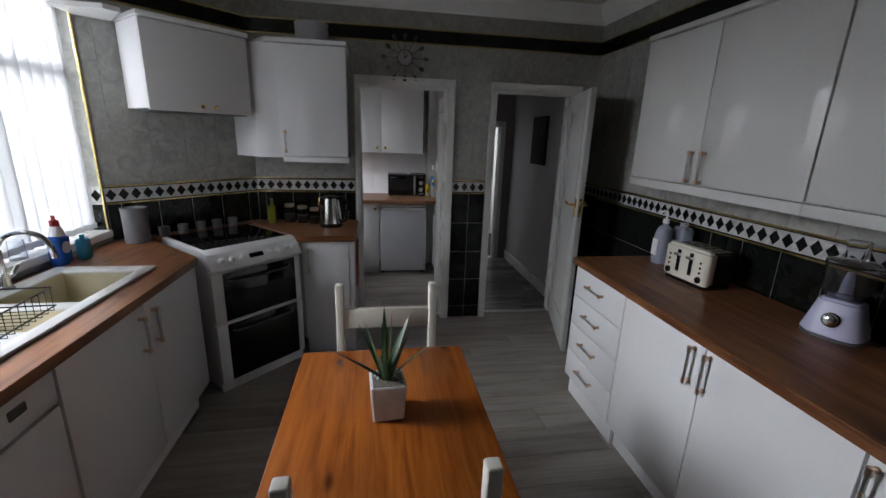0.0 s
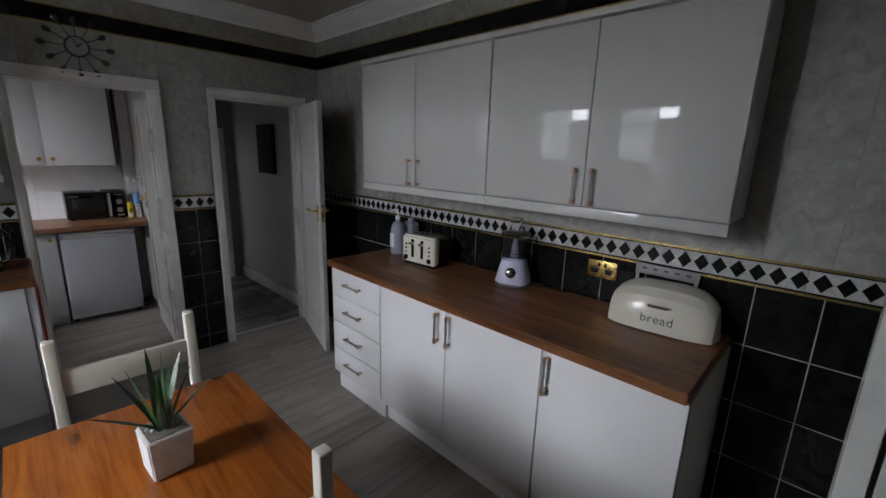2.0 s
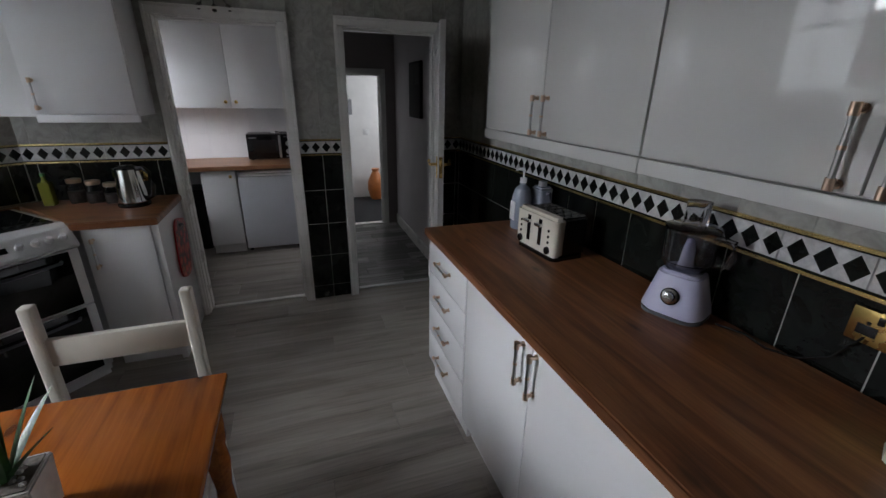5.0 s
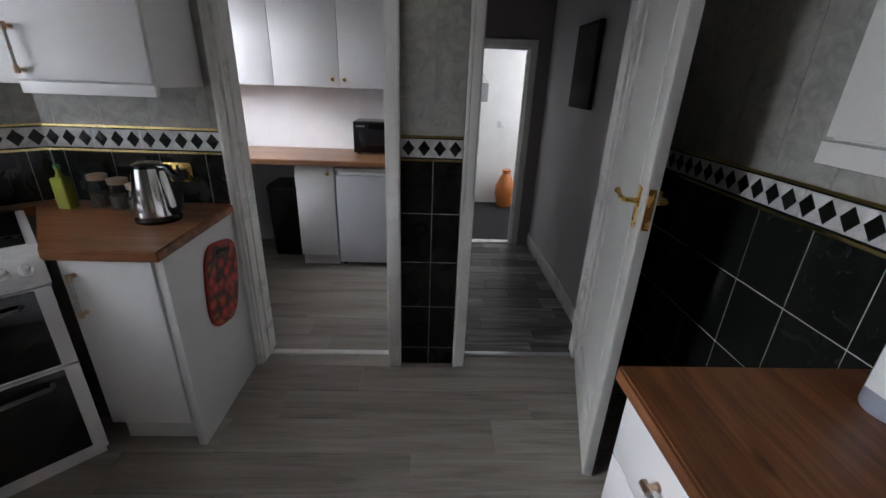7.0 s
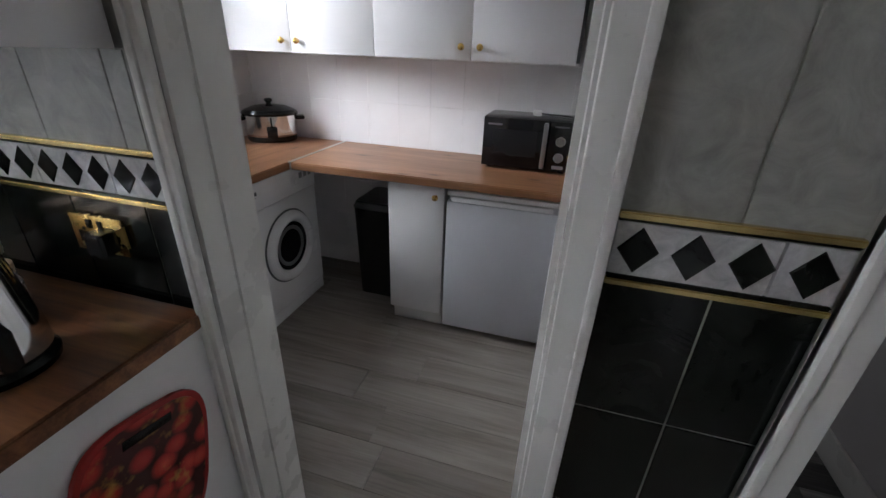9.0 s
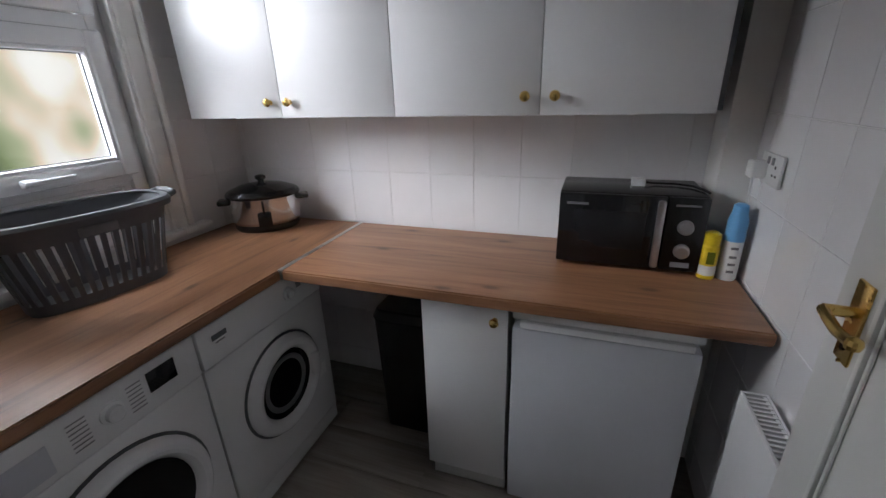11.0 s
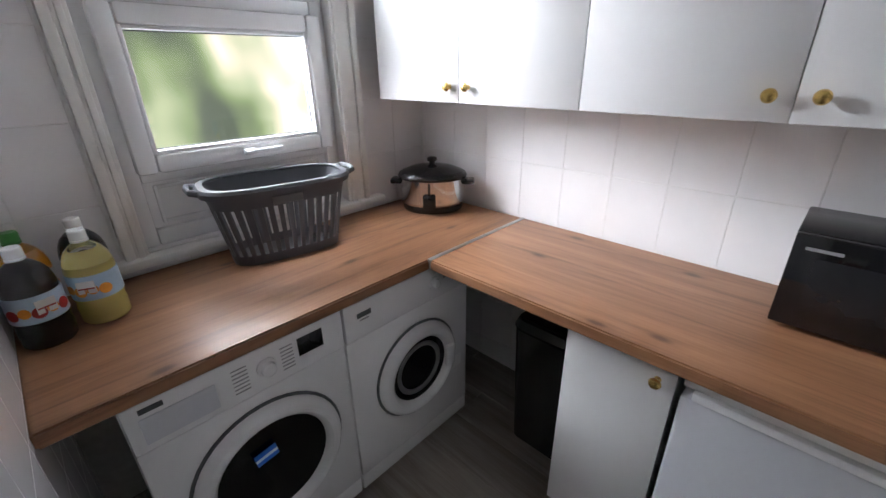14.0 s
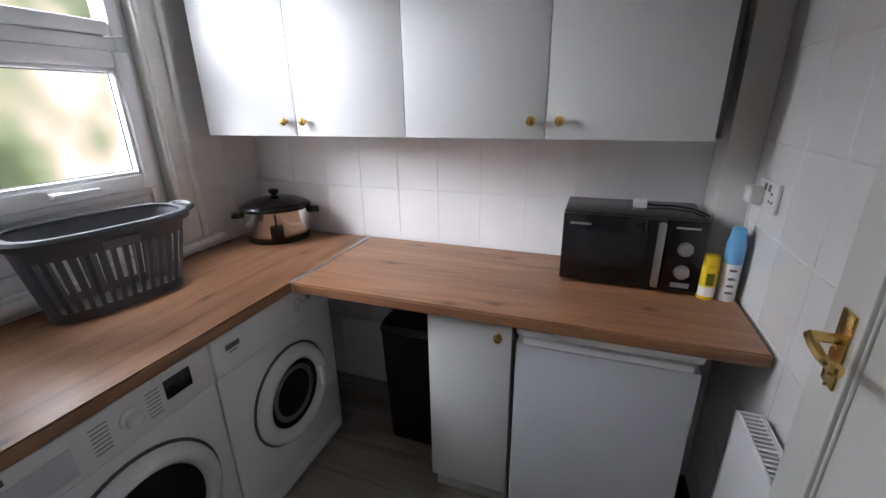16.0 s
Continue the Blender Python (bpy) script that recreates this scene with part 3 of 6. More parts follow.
# ---- windows ----
def panel_door(m, w, h, handle_side, label, hinge_z=(0.22, 1.0, 1.75)):
    """Door leaf with one tall moulded panel a side: local x from the hinge, thickness about y, handles on both faces."""
    d = tagged(thing("door_leaf", m, label, "door"), kind="structure")
    t = 0.036
    part("core", box(0, w, -t / 2 + 0.006, t / 2 - 0.006, 0.008, h - 0.002), M_DOOR, d)
    st = 0.11
    bars = [(0, st, 0.006, h), (w - st, w, 0.006, h), (st, w - st, 0.006, 0.2), (st, w - st, h - 0.11, h)]
    for x0, x1, z0, z1 in bars:
        part("rail" if x1 - x0 > 0.2 else "stile", box(x0, x1, -t / 2, t / 2, z0, z1, bevel=0.003), M_DOOR, d)
    for s in (-1, 1):
        y0, y1 = sorted((s * (t / 2 - 0.0062), s * (t / 2 - 0.003)))
        part("panel", box(st + 0.028, w - st - 0.028, y0, y1, 0.228, h - 0.138, bevel=0.0012, seg=1), M_DOOR, d)
        bm = bmesh.new()
        for k, (f0, wd) in enumerate(((0.0, 0.012), (0.016, 0.008))):
            y2, y3 = sorted((s * (t / 2 - 0.006), s * (t / 2 + 0.004 - 0.004 * k)))
            xa, xb, za, zb = st + f0, w - st - f0, 0.2 + f0, h - 0.11 - f0
            for q in ((xa, xa + wd, za, zb), (xb - wd, xb, za, zb), (xa + wd, xb - wd, za, za + wd), (xa + wd, xb - wd, zb - wd, zb)):
                add_box(bm, q[0], q[1], y2, y3, q[2], q[3], bevel=0.003)
        part("moulding", bm, M_DOOR, d)
    for s in (-1, 1):
        y = s * t / 2
        hx = w - 0.073
        y0, y1 = sorted((y, y + s * 0.006))
        plate = part("handle_plate", box(hx - 0.022, hx + 0.022, y0, y1, 1.06, 1.195, bevel=0.003), M_BRASS, d, "polished brass back plate")
        bm = cyl((hx, y, 1.145), (hx, y + s * 0.045, 1.145), 0.009)
        tube([(hx, y + s * 0.045, 1.145), (hx - 0.03, y + s * 0.05, 1.147), (hx - 0.06, y + s * 0.048, 1.141), (hx - 0.09, y + s * 0.046, 1.143), (hx - 0.112, y + s * 0.05, 1.15)], 0.008, bm=bm)
        lathe([(0.001, -0.011), (0.009, -0.007), (0.011, 0), (0.009, 0.007), (0.001, 0.011)], 12, bm=bm, at=(hx - 0.112, y + s * 0.05, 1.15))
        part("lever", bm, M_BRASS, plate, "scrolled brass lever")
        bm = cyl((hx, y, 1.085), (hx, y + s * 0.0085, 1.085), 0.006, 10)
        part("keyhole", bm, M_BLACK_PL, plate)
        for zz in (1.06, 1.19):
            part("screw", cyl((hx, y, zz), (hx, y + s * 0.0075, zz), 0.003, 8), M_GOLD, plate)
    part("latch_plate", box(w - 0.0005, w + 0.002, -0.011, 0.011, 1.07, 1.20), M_BRASS, d)
    for z in hinge_z:
        part("hinge", cyl((0.0, t / 2 + 0.002, z), (0.0, t / 2 + 0.002, z + 0.09), 0.006, 10), M_BLACK_PL, d, "dark steel hinge")
    return d


a2 = math.degrees(math.atan2(4.05 - 4.765, 1.545 - 1.745))
panel_door((1.742, 4.772, 0.002, 0, 0, a2), 0.735, 1.945, 1, "open white moulded hall door with brass handles")
a1 = math.degrees(math.atan2(5.70 - 4.965, 0.762 - 0.715))
panel_door((0.715, 4.968, 0.002, 0, 0, a1), 0.735, 1.945, 1, "open white moulded utility door with brass handles")
panel_door((XE + 0.02, 0.27, 0.002, 0, 0, 90), 0.74, 1.96, 1, "closed white moulded door beside the tiled wall")
bm = bmesh.new()
for y0, y1 in ((0.17, 0.25), (1.03, 1.112)):
    add_box(bm, XE - 0.032, XE, y0, y1, -0.008, 2.05, bevel=0.006)
add_box(bm, XE - 0.032, XE, 0.25, 1.03, 1.97, 2.05, bevel=0.006)
setting("trim_east_door", bm, M_PAINT, "white gloss painted door casing", "architrave")
setting("wall_behind_east_door", box(XE + 0.1, XE + 0.15, 0.2, 1.08, 0, 2.05), M_PAINT, "plain closing panel behind the door", "wall")


def bar_frame(axis_x, y0, y1, z0, z1, w, t, bevel=0.008):
    bm = bmesh.new()
    for a, b, lo, hi in ((y0, y0 + w, z0, z1), (y1 - w, y1, z0, z1), (y0 + w, y1 - w, z0, z0 + w), (y0 + w, y1 - w, z1 - w, z1)):
        add_box(bm, axis_x - t / 2, axis_x + t / 2, a, b, lo, hi, bevel=bevel)
    return bm


# utility window: fixed frame, lower tilting sash, fanlight, panel under it
uwin = tagged(thing("window_1", (0, 0, 0), "white plastic utility window with a lower sash and fanlight", "window"), kind="structure")
part("window_frame", bar_frame(-1.43, 5.30, 6.13, 0.95, 2.2, 0.06, 0.07), M_UPVC, uwin)
part("transom", box(-1.462, -1.398, 5.36, 6.07, 1.712, 1.765, bevel=0.006), M_UPVC, uwin)
part("lower_rail", box(-1.462, -1.398, 5.36, 6.07, 1.175, 1.218, bevel=0.006), M_UPVC, uwin)
part("panel", box(-1.44, -1.418, 5.36, 6.07, 1.01, 1.175), M_UPVC, uwin)
part("panel_moulding", bar_frame(-1.414, 5.39, 6.04, 1.025, 1.16, 0.012, 0.012, 0.003), M_UPVC, uwin)
sash = part("sash", bar_frame(-1.395, 5.352, 6.096, 1.205, 1.716, 0.062, 0.06, 0.014), M_UPVC, uwin)
part("glazing_bead", bar_frame(-1.40, 5.413, 6.035, 1.266, 1.655, 0.014, 0.05, 0.005), M_UPVC, sash)
gl = part("pane", box(-1.412, -1.406, 5.42, 6.03, 1.272, 1.649), M_GLASS, sash)
gl.visible_shadow = False
gk = part("gasket", bar_frame(-1.404, 5.427, 6.021, 1.28, 1.641, 0.0035, 0.006, 0.001), M_GREY_PL, sash, "thin dark glazing gasket")
hb = box(-1.372, -1.345, 5.70, 5.745, 1.226, 1.25, bevel=0.005)
add_box(hb, -1.352, -1.338, 5.70, 5.85, 1.23, 1.246, bevel=0.005)
part("handle", hb, M_UPVC, sash, "white lever handle")
fan = part("fanlight", bar_frame(-1.40, 5.36, 6.10, 1.765, 2.15, 0.05, 0.05, 0.01), M_UPVC, uwin)
gl = part("pane", box(-1.412, -1.406, 5.405, 6.055, 1.81, 2.105), M_GLASS, fan)
gl.visible_shadow = False
bm = bmesh.new()
for y0, y1, k in ((5.24, 5.31, 0), (6.125, 6.24, 1)):
    add_box(bm, XUW - 0.002, XUW + 0.02, y0, y1, 0.945, 2.29, bevel=0.005)
    o, q = ((y0, y0 + 0.03), (y1 - 0.03, y1 - 0.012)) if k == 0 else ((y1 - 0.03, y1), (y0 + 0.012, y0 + 0.03))
    add_box(bm, XUW, XUW + 0.034, *o, 0.945, 2.29, bevel=0.007)
    add_box(bm, XUW, XUW + 0.027, *q, 0.945, 2.29, bevel=0.004)
add_box(bm, XUW - 0.002, XUW + 0.022, 5.305, 6.125, 2.19, 2.29, bevel=0.005)
setting("trim_utility_window", bm, M_PAINT, "white moulded window casing", "architrave")
setting("window_sill_utility", box(XUW - 0.07, XUW + 0.05, 5.12, 6.32, 0.912, 0.946, bevel=0.012), M_PAINT, "white rounded window board", "window sill")

# kitchen window: frame, mullion and transom
kwin = tagged(thing("window_2", (0, 0, 0), "white kitchen window behind vertical fabric blinds", "window"), kind="structure")
part("window_frame", bar_frame(-1.66, 2.36, 4.09, 0.98, 2.3, 0.06, 0.07), M_UPVC, kwin)
part("mullion", box(-1.69, -1.63, 2.93, 2.99, 1.04, 2.24, bevel=0.008), M_UPVC, kwin)
part("mullion", box(-1.69, -1.63, 3.5, 3.56, 1.04, 2.24, bevel=0.008), M_UPVC, kwin)
part("transom", box(-1.688, -1.632, 2.42, 4.03, 1.87, 1.925, bevel=0.008), M_UPVC, kwin)
for y0, y1 in ((2.42, 2.93), (2.99, 3.5), (3.56, 4.03)):
    for z0, z1 in ((1.04, 1.87), (1.925, 2.24)):
        gl = part("pane", box(-1.664, -1.658, y0, y1, z0, z1), M_GLASS, kwin)
        gl.visible_shadow = False
setting("window_sill_kitchen", box(XW - 0.14, XW + 0.02, 2.3, 4.089, 0.94, 0.985, bevel=0.01), M_PAINT, "white painted kitchen window sill", "window sill")
blind = thing("vertical_blind", (-1.57, 0, 0), "white vertical fabric blind, slats half closed", "blind")
part("headrail", box(-0.02, 0.02, 2.37, 4.08, 2.245, 2.285, bevel=0.004), M_UPVC, blind)
rng = random.Random(4)
slat = None
for i in range(15):
    y = 3.02 + i * 0.0745
    bm = bmesh.new()
    n = 6
    lo, hi = [], []
    for k in range(n + 1):
        s = (k / n - 0.5) * 0.088
        x = 0.008 * math.cos(math.pi * k / n)
        lo.append(bm.verts.new((x, s, 1.0)))
        hi.append(bm.verts.new((x, s, 2.245)))
    for k in range(n):
        bm.faces.new((lo[k], lo[k + 1], hi[k + 1], hi[k]))
    ob = part("slat", bm, M_SLAT, blind)
    ob.matrix_basis = pose(0, y, 0, 0, 0, -34 + rng.uniform(-6, 6))
    part("weight", box(-0.003, 0.003, -0.04, 0.04, 0.997, 1.03), M_SLAT, ob)

# ---- outside ----
setting("ground", box(-60, 60, -60, 60, -0.4, -0.15), M_GRASS, "rough grass and yard outside the windows", "ground")
# emissive sheet: the garden's daylight is put into its own glow
setting("backdrop_garden", box(-4.25, -4.2, 4.6, 9.5, -0.15, 4.2), M_GARDEN, "glowing backdrop of soft garden foliage beyond the utility window", "backdrop")
house = thing("brick_house", (-11.0, 1.6, -0.15), "red brick house with white windows across the yard", "house")
part("wall", box(-3, 0, -5, 6.0, 0, 5.4), M_BRICK, house)
rb = bmesh.new()
vv = [rb.verts.new(p) for p in ((0.3, -5.3, 5.4), (0.3, 6.3, 5.4), (-3.3, 6.3, 5.4), (-3.3, -5.3, 5.4), (-1.5, -5.3, 7.0), (-1.5, 6.3, 7.0))]
for f in ((0, 1, 5, 4), (2, 3, 4, 5), (0, 4, 3), (1, 2, 5), (0, 3, 2, 1)):
    rb.faces.new([vv[k] for k in f])
part("roof", rb, M_SLATE, house)
for y in (-3.2, -0.6, 2.0, 4.2):
    for z in (0.9, 3.3):
        w = part("window", box(0.0, 0.06, y, y + 1.2, z, z + 1.35), M_UPVC, house)
        part("pane", box(0.06, 0.075, y + 0.1, y + 0.55, z + 0.1, z + 1.25), M_BLACK_GL, w)
        part("pane", box(0.06, 0.075, y + 0.65, y + 1.1, z + 0.1, z + 1.25), M_BLACK_GL, w)
part("porch_canopy", box(0.0, 0.9, 0.9, 2.6, 2.5, 2.72, bevel=0.05), M_UPVC, house)


# ---- cabinets and worktops ----
def bar_handle(parent, p, length, axis="z", out=(-1, 0, 0), grip=M_BRUSHED):
    """Straight bar handle on two gilt posts: p is its middle on the door's face."""
    p, o = Vector(p), Vector(out)
    a = Vector((0, 0, 1)) if axis == "z" else (Vector((0, 1, 0)) if abs(o.x) > 0.5 else Vector((1, 0, 0)))
    e0, e1 = p - a * length / 2, p + a * length / 2
    h = part("handle", cyl(e0 + o * 0.026, e1 + o * 0.026, 0.0056, 12), grip, parent, "brushed steel bar handle on rose gold posts")
    for e, d in ((e0, a), (e1, -a)):
        q = e + d * 0.009
        bm = cyl(q, q + o * 0.022, 0.0062, 12)
        cyl(q - d * 0.011 + o * 0.026, q + d * 0.013 + o * 0.026, 0.0088, 14, bm=bm)
        cyl(q, q + o * 0.004, 0.0095, 14, bm=bm)
        part("post", bm, M_COPPER, h)
    part("ring", cyl(p - a * 0.004 + o * 0.026, p + a * 0.004 + o * 0.026, 0.0072, 12), M_COPPER, h)
    return h


def door_panel(parent, x0, x1, y0, y1, z0, z1, material, name="door"):
    return part(name, box(x0, x1, y0, y1, z0, z1, bevel=0.0022), material, parent)


TOP = 0.912
XD = 1.322                                            # faces of the base doors on the east side
G = 0.0025
unit = thing("drawer_unit", (0, 0, 0), "white gloss unit of four drawers with bow handles", "cabinet", "kitchen base units")
part("body", box(XD + 0.02, XE - 0.015, 3.075, 3.585, 0.13, TOP - 0.041), M_CARCASS, unit)
part("plinth", box(XD + 0.035, XD + 0.053, 3.075, 3.575, 0.0, 0.13), M_GLOSS_LOW, unit)
for k in range(4):
    z0, z1 = 0.135 + k * 0.183, 0.135 + (k + 1) * 0.183 - 0.004
    d = door_panel(unit, XD, XD + 0.018, 3.077, 3.585, z0, z1, M_GLOSS_LOW, "drawer_front")
    bar_handle(d, (XD, 3.345, (z0 + z1) / 2 + 0.01), 0.16, "y")
for y0, y1, splits, hs in ((2.025, 3.071, [(2.553, 3.069), (2.027, 2.549)], (2.603, 2.527)), (1.50, 2.021, [(1.502, 2.019)], (1.995,))):
    unit = thing("base_cabinet", (0, 0, 0), "white gloss base cabinet with steel and gilt handles", "cabinet", "kitchen base units")
    part("body", box(XD + 0.02, XE - 0.015, y0, y1, 0.13, TOP - 0.041), M_CARCASS, unit)
    part("plinth", box(XD + 0.055, XD + 0.073, y0, y1, 0.0, 0.13), M_GLOSS_LOW, unit)
    for (a, b), h in zip(splits, hs):
        d = door_panel(unit, XD, XD + 0.018, a, b, 0.135, TOP - 0.044, M_GLOSS_LOW)
        bar_handle(d, (XD, h, 0.77), 0.155)


def worktop(name, poly, z, material, label):
    return tagged(new(name, mesh_of(name, prism(poly, z - 0.04, z, bevel=0.005, seg=2), material)), label, "worktop")


worktop("worktop", [(1.302, 1.505), (XE - 0.014, 1.505), (XE - 0.014, 3.615), (1.302, 3.615)], TOP, M_WORKTOP, "walnut block effect kitchen worktop with rounded edge")

XC = 1.672
for y0, y1, mid in ((2.632, 3.715, 3.187), (1.545, 2.628, 2.093)):
    unit = thing("wall_cabinet", (0, 0, 0), "white high-gloss double wall cabinet reflecting the window", "cabinet", "kitchen wall units")
    part("body", box(XC + 0.02, XE - 0.014, y0, y1, 1.40, 2.155), M_CARCASS, unit)
    for a, b, h in ((mid + G, y1 - G, mid + 0.04), (y0 + G, mid - G, mid - 0.04)):
        d = door_panel(unit, XC, XC + 0.019, a, b, 1.405, 2.15, M_GLOSS)
        bar_handle(d, (XC, h, 1.488), 0.155)
    part("cornice", box(XC - 0.012, XE - 0.014, y0, y1, 2.158, 2.185, bevel=0.004), M_GLOSS, unit)
    part("pelmet", box(XC - 0.004, XC + 0.03, y0, y1, 1.352, 1.398, bevel=0.003), M_GLOSS, unit)

# west run under the window
XF = -0.885
unit = thing("base_cabinet", (0, 0, 0), "white gloss double base cabinet under the sink", "cabinet", "kitchen base units")
part("body", prism([(XW + 0.015, 2.655), (XF - 0.02, 2.655), (XF - 0.02, 3.70), (XW + 0.015, 4.0)], 0.13, 0.74), M_CARCASS, unit)
part("plinth", box(XF - 0.075, XF - 0.057, 2.655, 3.66, 0, 0.13), M_GLOSS_LOW, unit)
for a, b, h in ((2.657, 3.17, 3.12), (3.174, 3.70, 3.225)):
    d = door_panel(unit, XF - 0.018, XF, a, b, 0.135, TOP - 0.044, M_GLOSS_LOW)
    bar_handle(d, (XF, h, 0.735), 0.165, "z", (1, 0, 0))
dw = thing("dishwasher", (0, 0, 0), "white slimline dishwasher under the worktop", "dishwasher")
part("body", box(XW + 0.03, XF - 0.03, 2.05, 2.65, 0.02, TOP - 0.042), M_APPL, dw)
part("door", box(XF - 0.03, XF + 0.0, 2.055, 2.645, 0.14, 0.735, bevel=0.006), M_APPL, dw)
pan = part("control_panel", box(XF - 0.03, XF + 0.0, 2.055, 2.645, 0.745, TOP - 0.046, bevel=0.006), M_APPL, dw)
part("handle_recess", box(XF - 0.001, XF + 0.002, 2.47, 2.53, 0.80, 0.83, bevel=0.004), M_GREY_PL, pan)
part("badge", box(XF - 0.001, XF + 0.002, 2.08, 2.12, 0.795, 0.82), M_GREYPRINT, pan)
unit = thing("base_cabinet", (0, 0, 0), "white gloss base cabinet beside the dishwasher", "cabinet", "kitchen base units")
part("body", box(XW + 0.015, XF - 0.02, 1.3, 2.045, 0.0, TOP - 0.041), M_CARCASS, unit)
door_panel(unit, XF - 0.018, XF, 1.302, 2.043, 0.135, TOP - 0.044, M_GLOSS_LOW)

# worktop with a cut-out for the inset sink
SX0, SX1, SY0, SY1 = -1.43, -0.985, 2.42, 3.52
wt = thing("worktop", (0, 0, 0), "walnut block effect worktop round the inset sink", "worktop")
for poly in ([(XW + 0.014, 1.3), (XF + 0.018, 1.3), (XF + 0.018, SY0 + 0.03), (XW + 0.014, SY0 + 0.03)], [(XW + 0.014, SY0 + 0.03), (SX0 + 0.03, SY0 + 0.03), (SX0 + 0.03, SY1 - 0.03), (XW + 0.014, SY1 - 0.03)],
             [(SX1 - 0.03, SY0 + 0.03), (XF + 0.018, SY0 + 0.03), (XF + 0.018, SY1 - 0.03), (SX1 - 0.03, SY1 - 0.03)], [(XW + 0.014, SY1 - 0.03), (XF + 0.018, SY1 - 0.03), (XF + 0.018, 3.70), (-1.295, 4.125), (-1.45, 4.09), (XW + 0.014, 4.08)]):
    part("section", prism(poly, TOP - 0.04, TOP), M_WORKTOP, wt)
part("edge", box(XF + 0.017, XF + 0.021, 1.3, 3.70, TOP - 0.04, TOP - 0.001, bevel=0.0015), M_WORKTOP, wt)

# north run: narrow unit, worktop, wall cabinet
unit = thing("base_cabinet", (0, 0, 0), "narrow white base cabinet with plain end panel", "cabinet", "kitchen base units")
part("body", prism([(-0.40, 4.225), (-0.085, 4.225), (-0.085, YN - 0.015), (-0.80, YN - 0.015), (-0.83, YN - 0.06)], 0.13, TOP - 0.041), M_CARCASS, unit)
part("end_panel", box(-0.083, -0.05, 4.215, YN - 0.014, 0.0, TOP - 0.041, bevel=0.002), M_GLOSS_LOW, unit)
part("plinth", box(-0.40, -0.085, 4.262, 4.28, 0, 0.13), M_GLOSS_LOW, unit)
d = door_panel(unit, -0.40, -0.087, 4.205, 4.223, 0.135, TOP - 0.044, M_GLOSS_LOW)
bar_handle(d, (-0.355, 4.205, 0.735), 0.165, "z", (0, -1, 0))
worktop("worktop", [(-0.425, 4.18), (-0.038, 4.18), (-0.038, YN - 0.014), (-0.80, YN - 0.014), (-0.872, YN - 0.09)], TOP, M_WORKTOP_X, "walnut block effect worktop beside the cooker")
cb = thing("chopping_board", (-0.047, 4.515, 0.424, -12, 0, 0), "red apple-print chopping board hanging on the cabinet end", "chopping board")
pts = []
for k in range(33):
    a = 2 * math.pi * k / 32
    c, s = math.cos(a), math.sin(a)
    pts.append((math.copysign(abs(c) ** 0.55, c) * 0.125 * (1 + 0.08 * s), 0.19 + math.copysign(abs(s) ** 0.65, s) * 0.19))
bm = bmesh.new()
fr = [bm.verts.new((0.012, y, z)) for y, z in pts[:-1]]
bk = [bm.verts.new((0.002, y, z)) for y, z in pts[:-1]]
bm.faces.new(fr)
bm.faces.new(bk[::-1])
for i in range(32):
    bm.faces.new((fr[i], bk[i], bk[(i + 1) % 32], fr[(i + 1) % 32]))
bmesh.ops.recalc_face_normals(bm, faces=bm.faces)
part("board", bm, M_RED, cb)
cb.scale = (1.0, 1.12, 1.0)
bm = bmesh.new()
f2 = [bm.verts.new((0.0135, y * 0.92, 0.19 + (z - 0.19) * 0.94)) for y, z in pts[:-1]]
bm.faces.new(f2)
r = bmesh.ops.extrude_face_region(bm, geom=list(bm.faces))
bmesh.ops.translate(bm, verts=[v for v in r["geom"] if isinstance(v, bmesh.types.BMVert)], vec=(-0.002, 0, 0))
bmesh.ops.recalc_face_normals(bm, faces=bm.faces)
part("print", bm, M_APPLE, cb, "printed red and yellow apples")
part("handle_slot", box(0.0125, 0.0145, -0.045, 0.045, 0.325, 0.345, bevel=0.0008, turn=None), M_BLACK_PL, cb)

FY = 4.435
unit = thing("wall_cabinet", (0, 0, 0), "white wall cabinet with an angled corner filler", "cabinet", "kitchen wall units")
part("body", prism([(-0.085, FY + 0.02), (-0.085, YN - 0.014), (-0.79, YN - 0.014), (-0.90, 4.668), (-0.70, FY + 0.033), (-0.585, FY + 0.02)], 1.42, 2.16), M_GLOSS_LOW, unit)
d = door_panel(unit, -0.545, -0.087, FY, FY + 0.019, 1.435, 2.155, M_GLOSS_LOW)
bar_handle(d, (-0.505, FY, 1.53), 0.15, "z", (0, -1, 0))
part("cornice", prism([(-0.08, FY - 0.012), (-0.08, YN - 0.014), (-0.79, YN - 0.014), (-0.69, FY + 0.1), (-0.60, FY - 0.012)], 2.162, 2.19, 0.003), M_GLOSS_LOW, unit)
part("pelmet", box(-0.53, -0.08, FY - 0.004, FY + 0.026, 1.39, 1.43, bevel=0.003), M_GLOSS_LOW, unit)

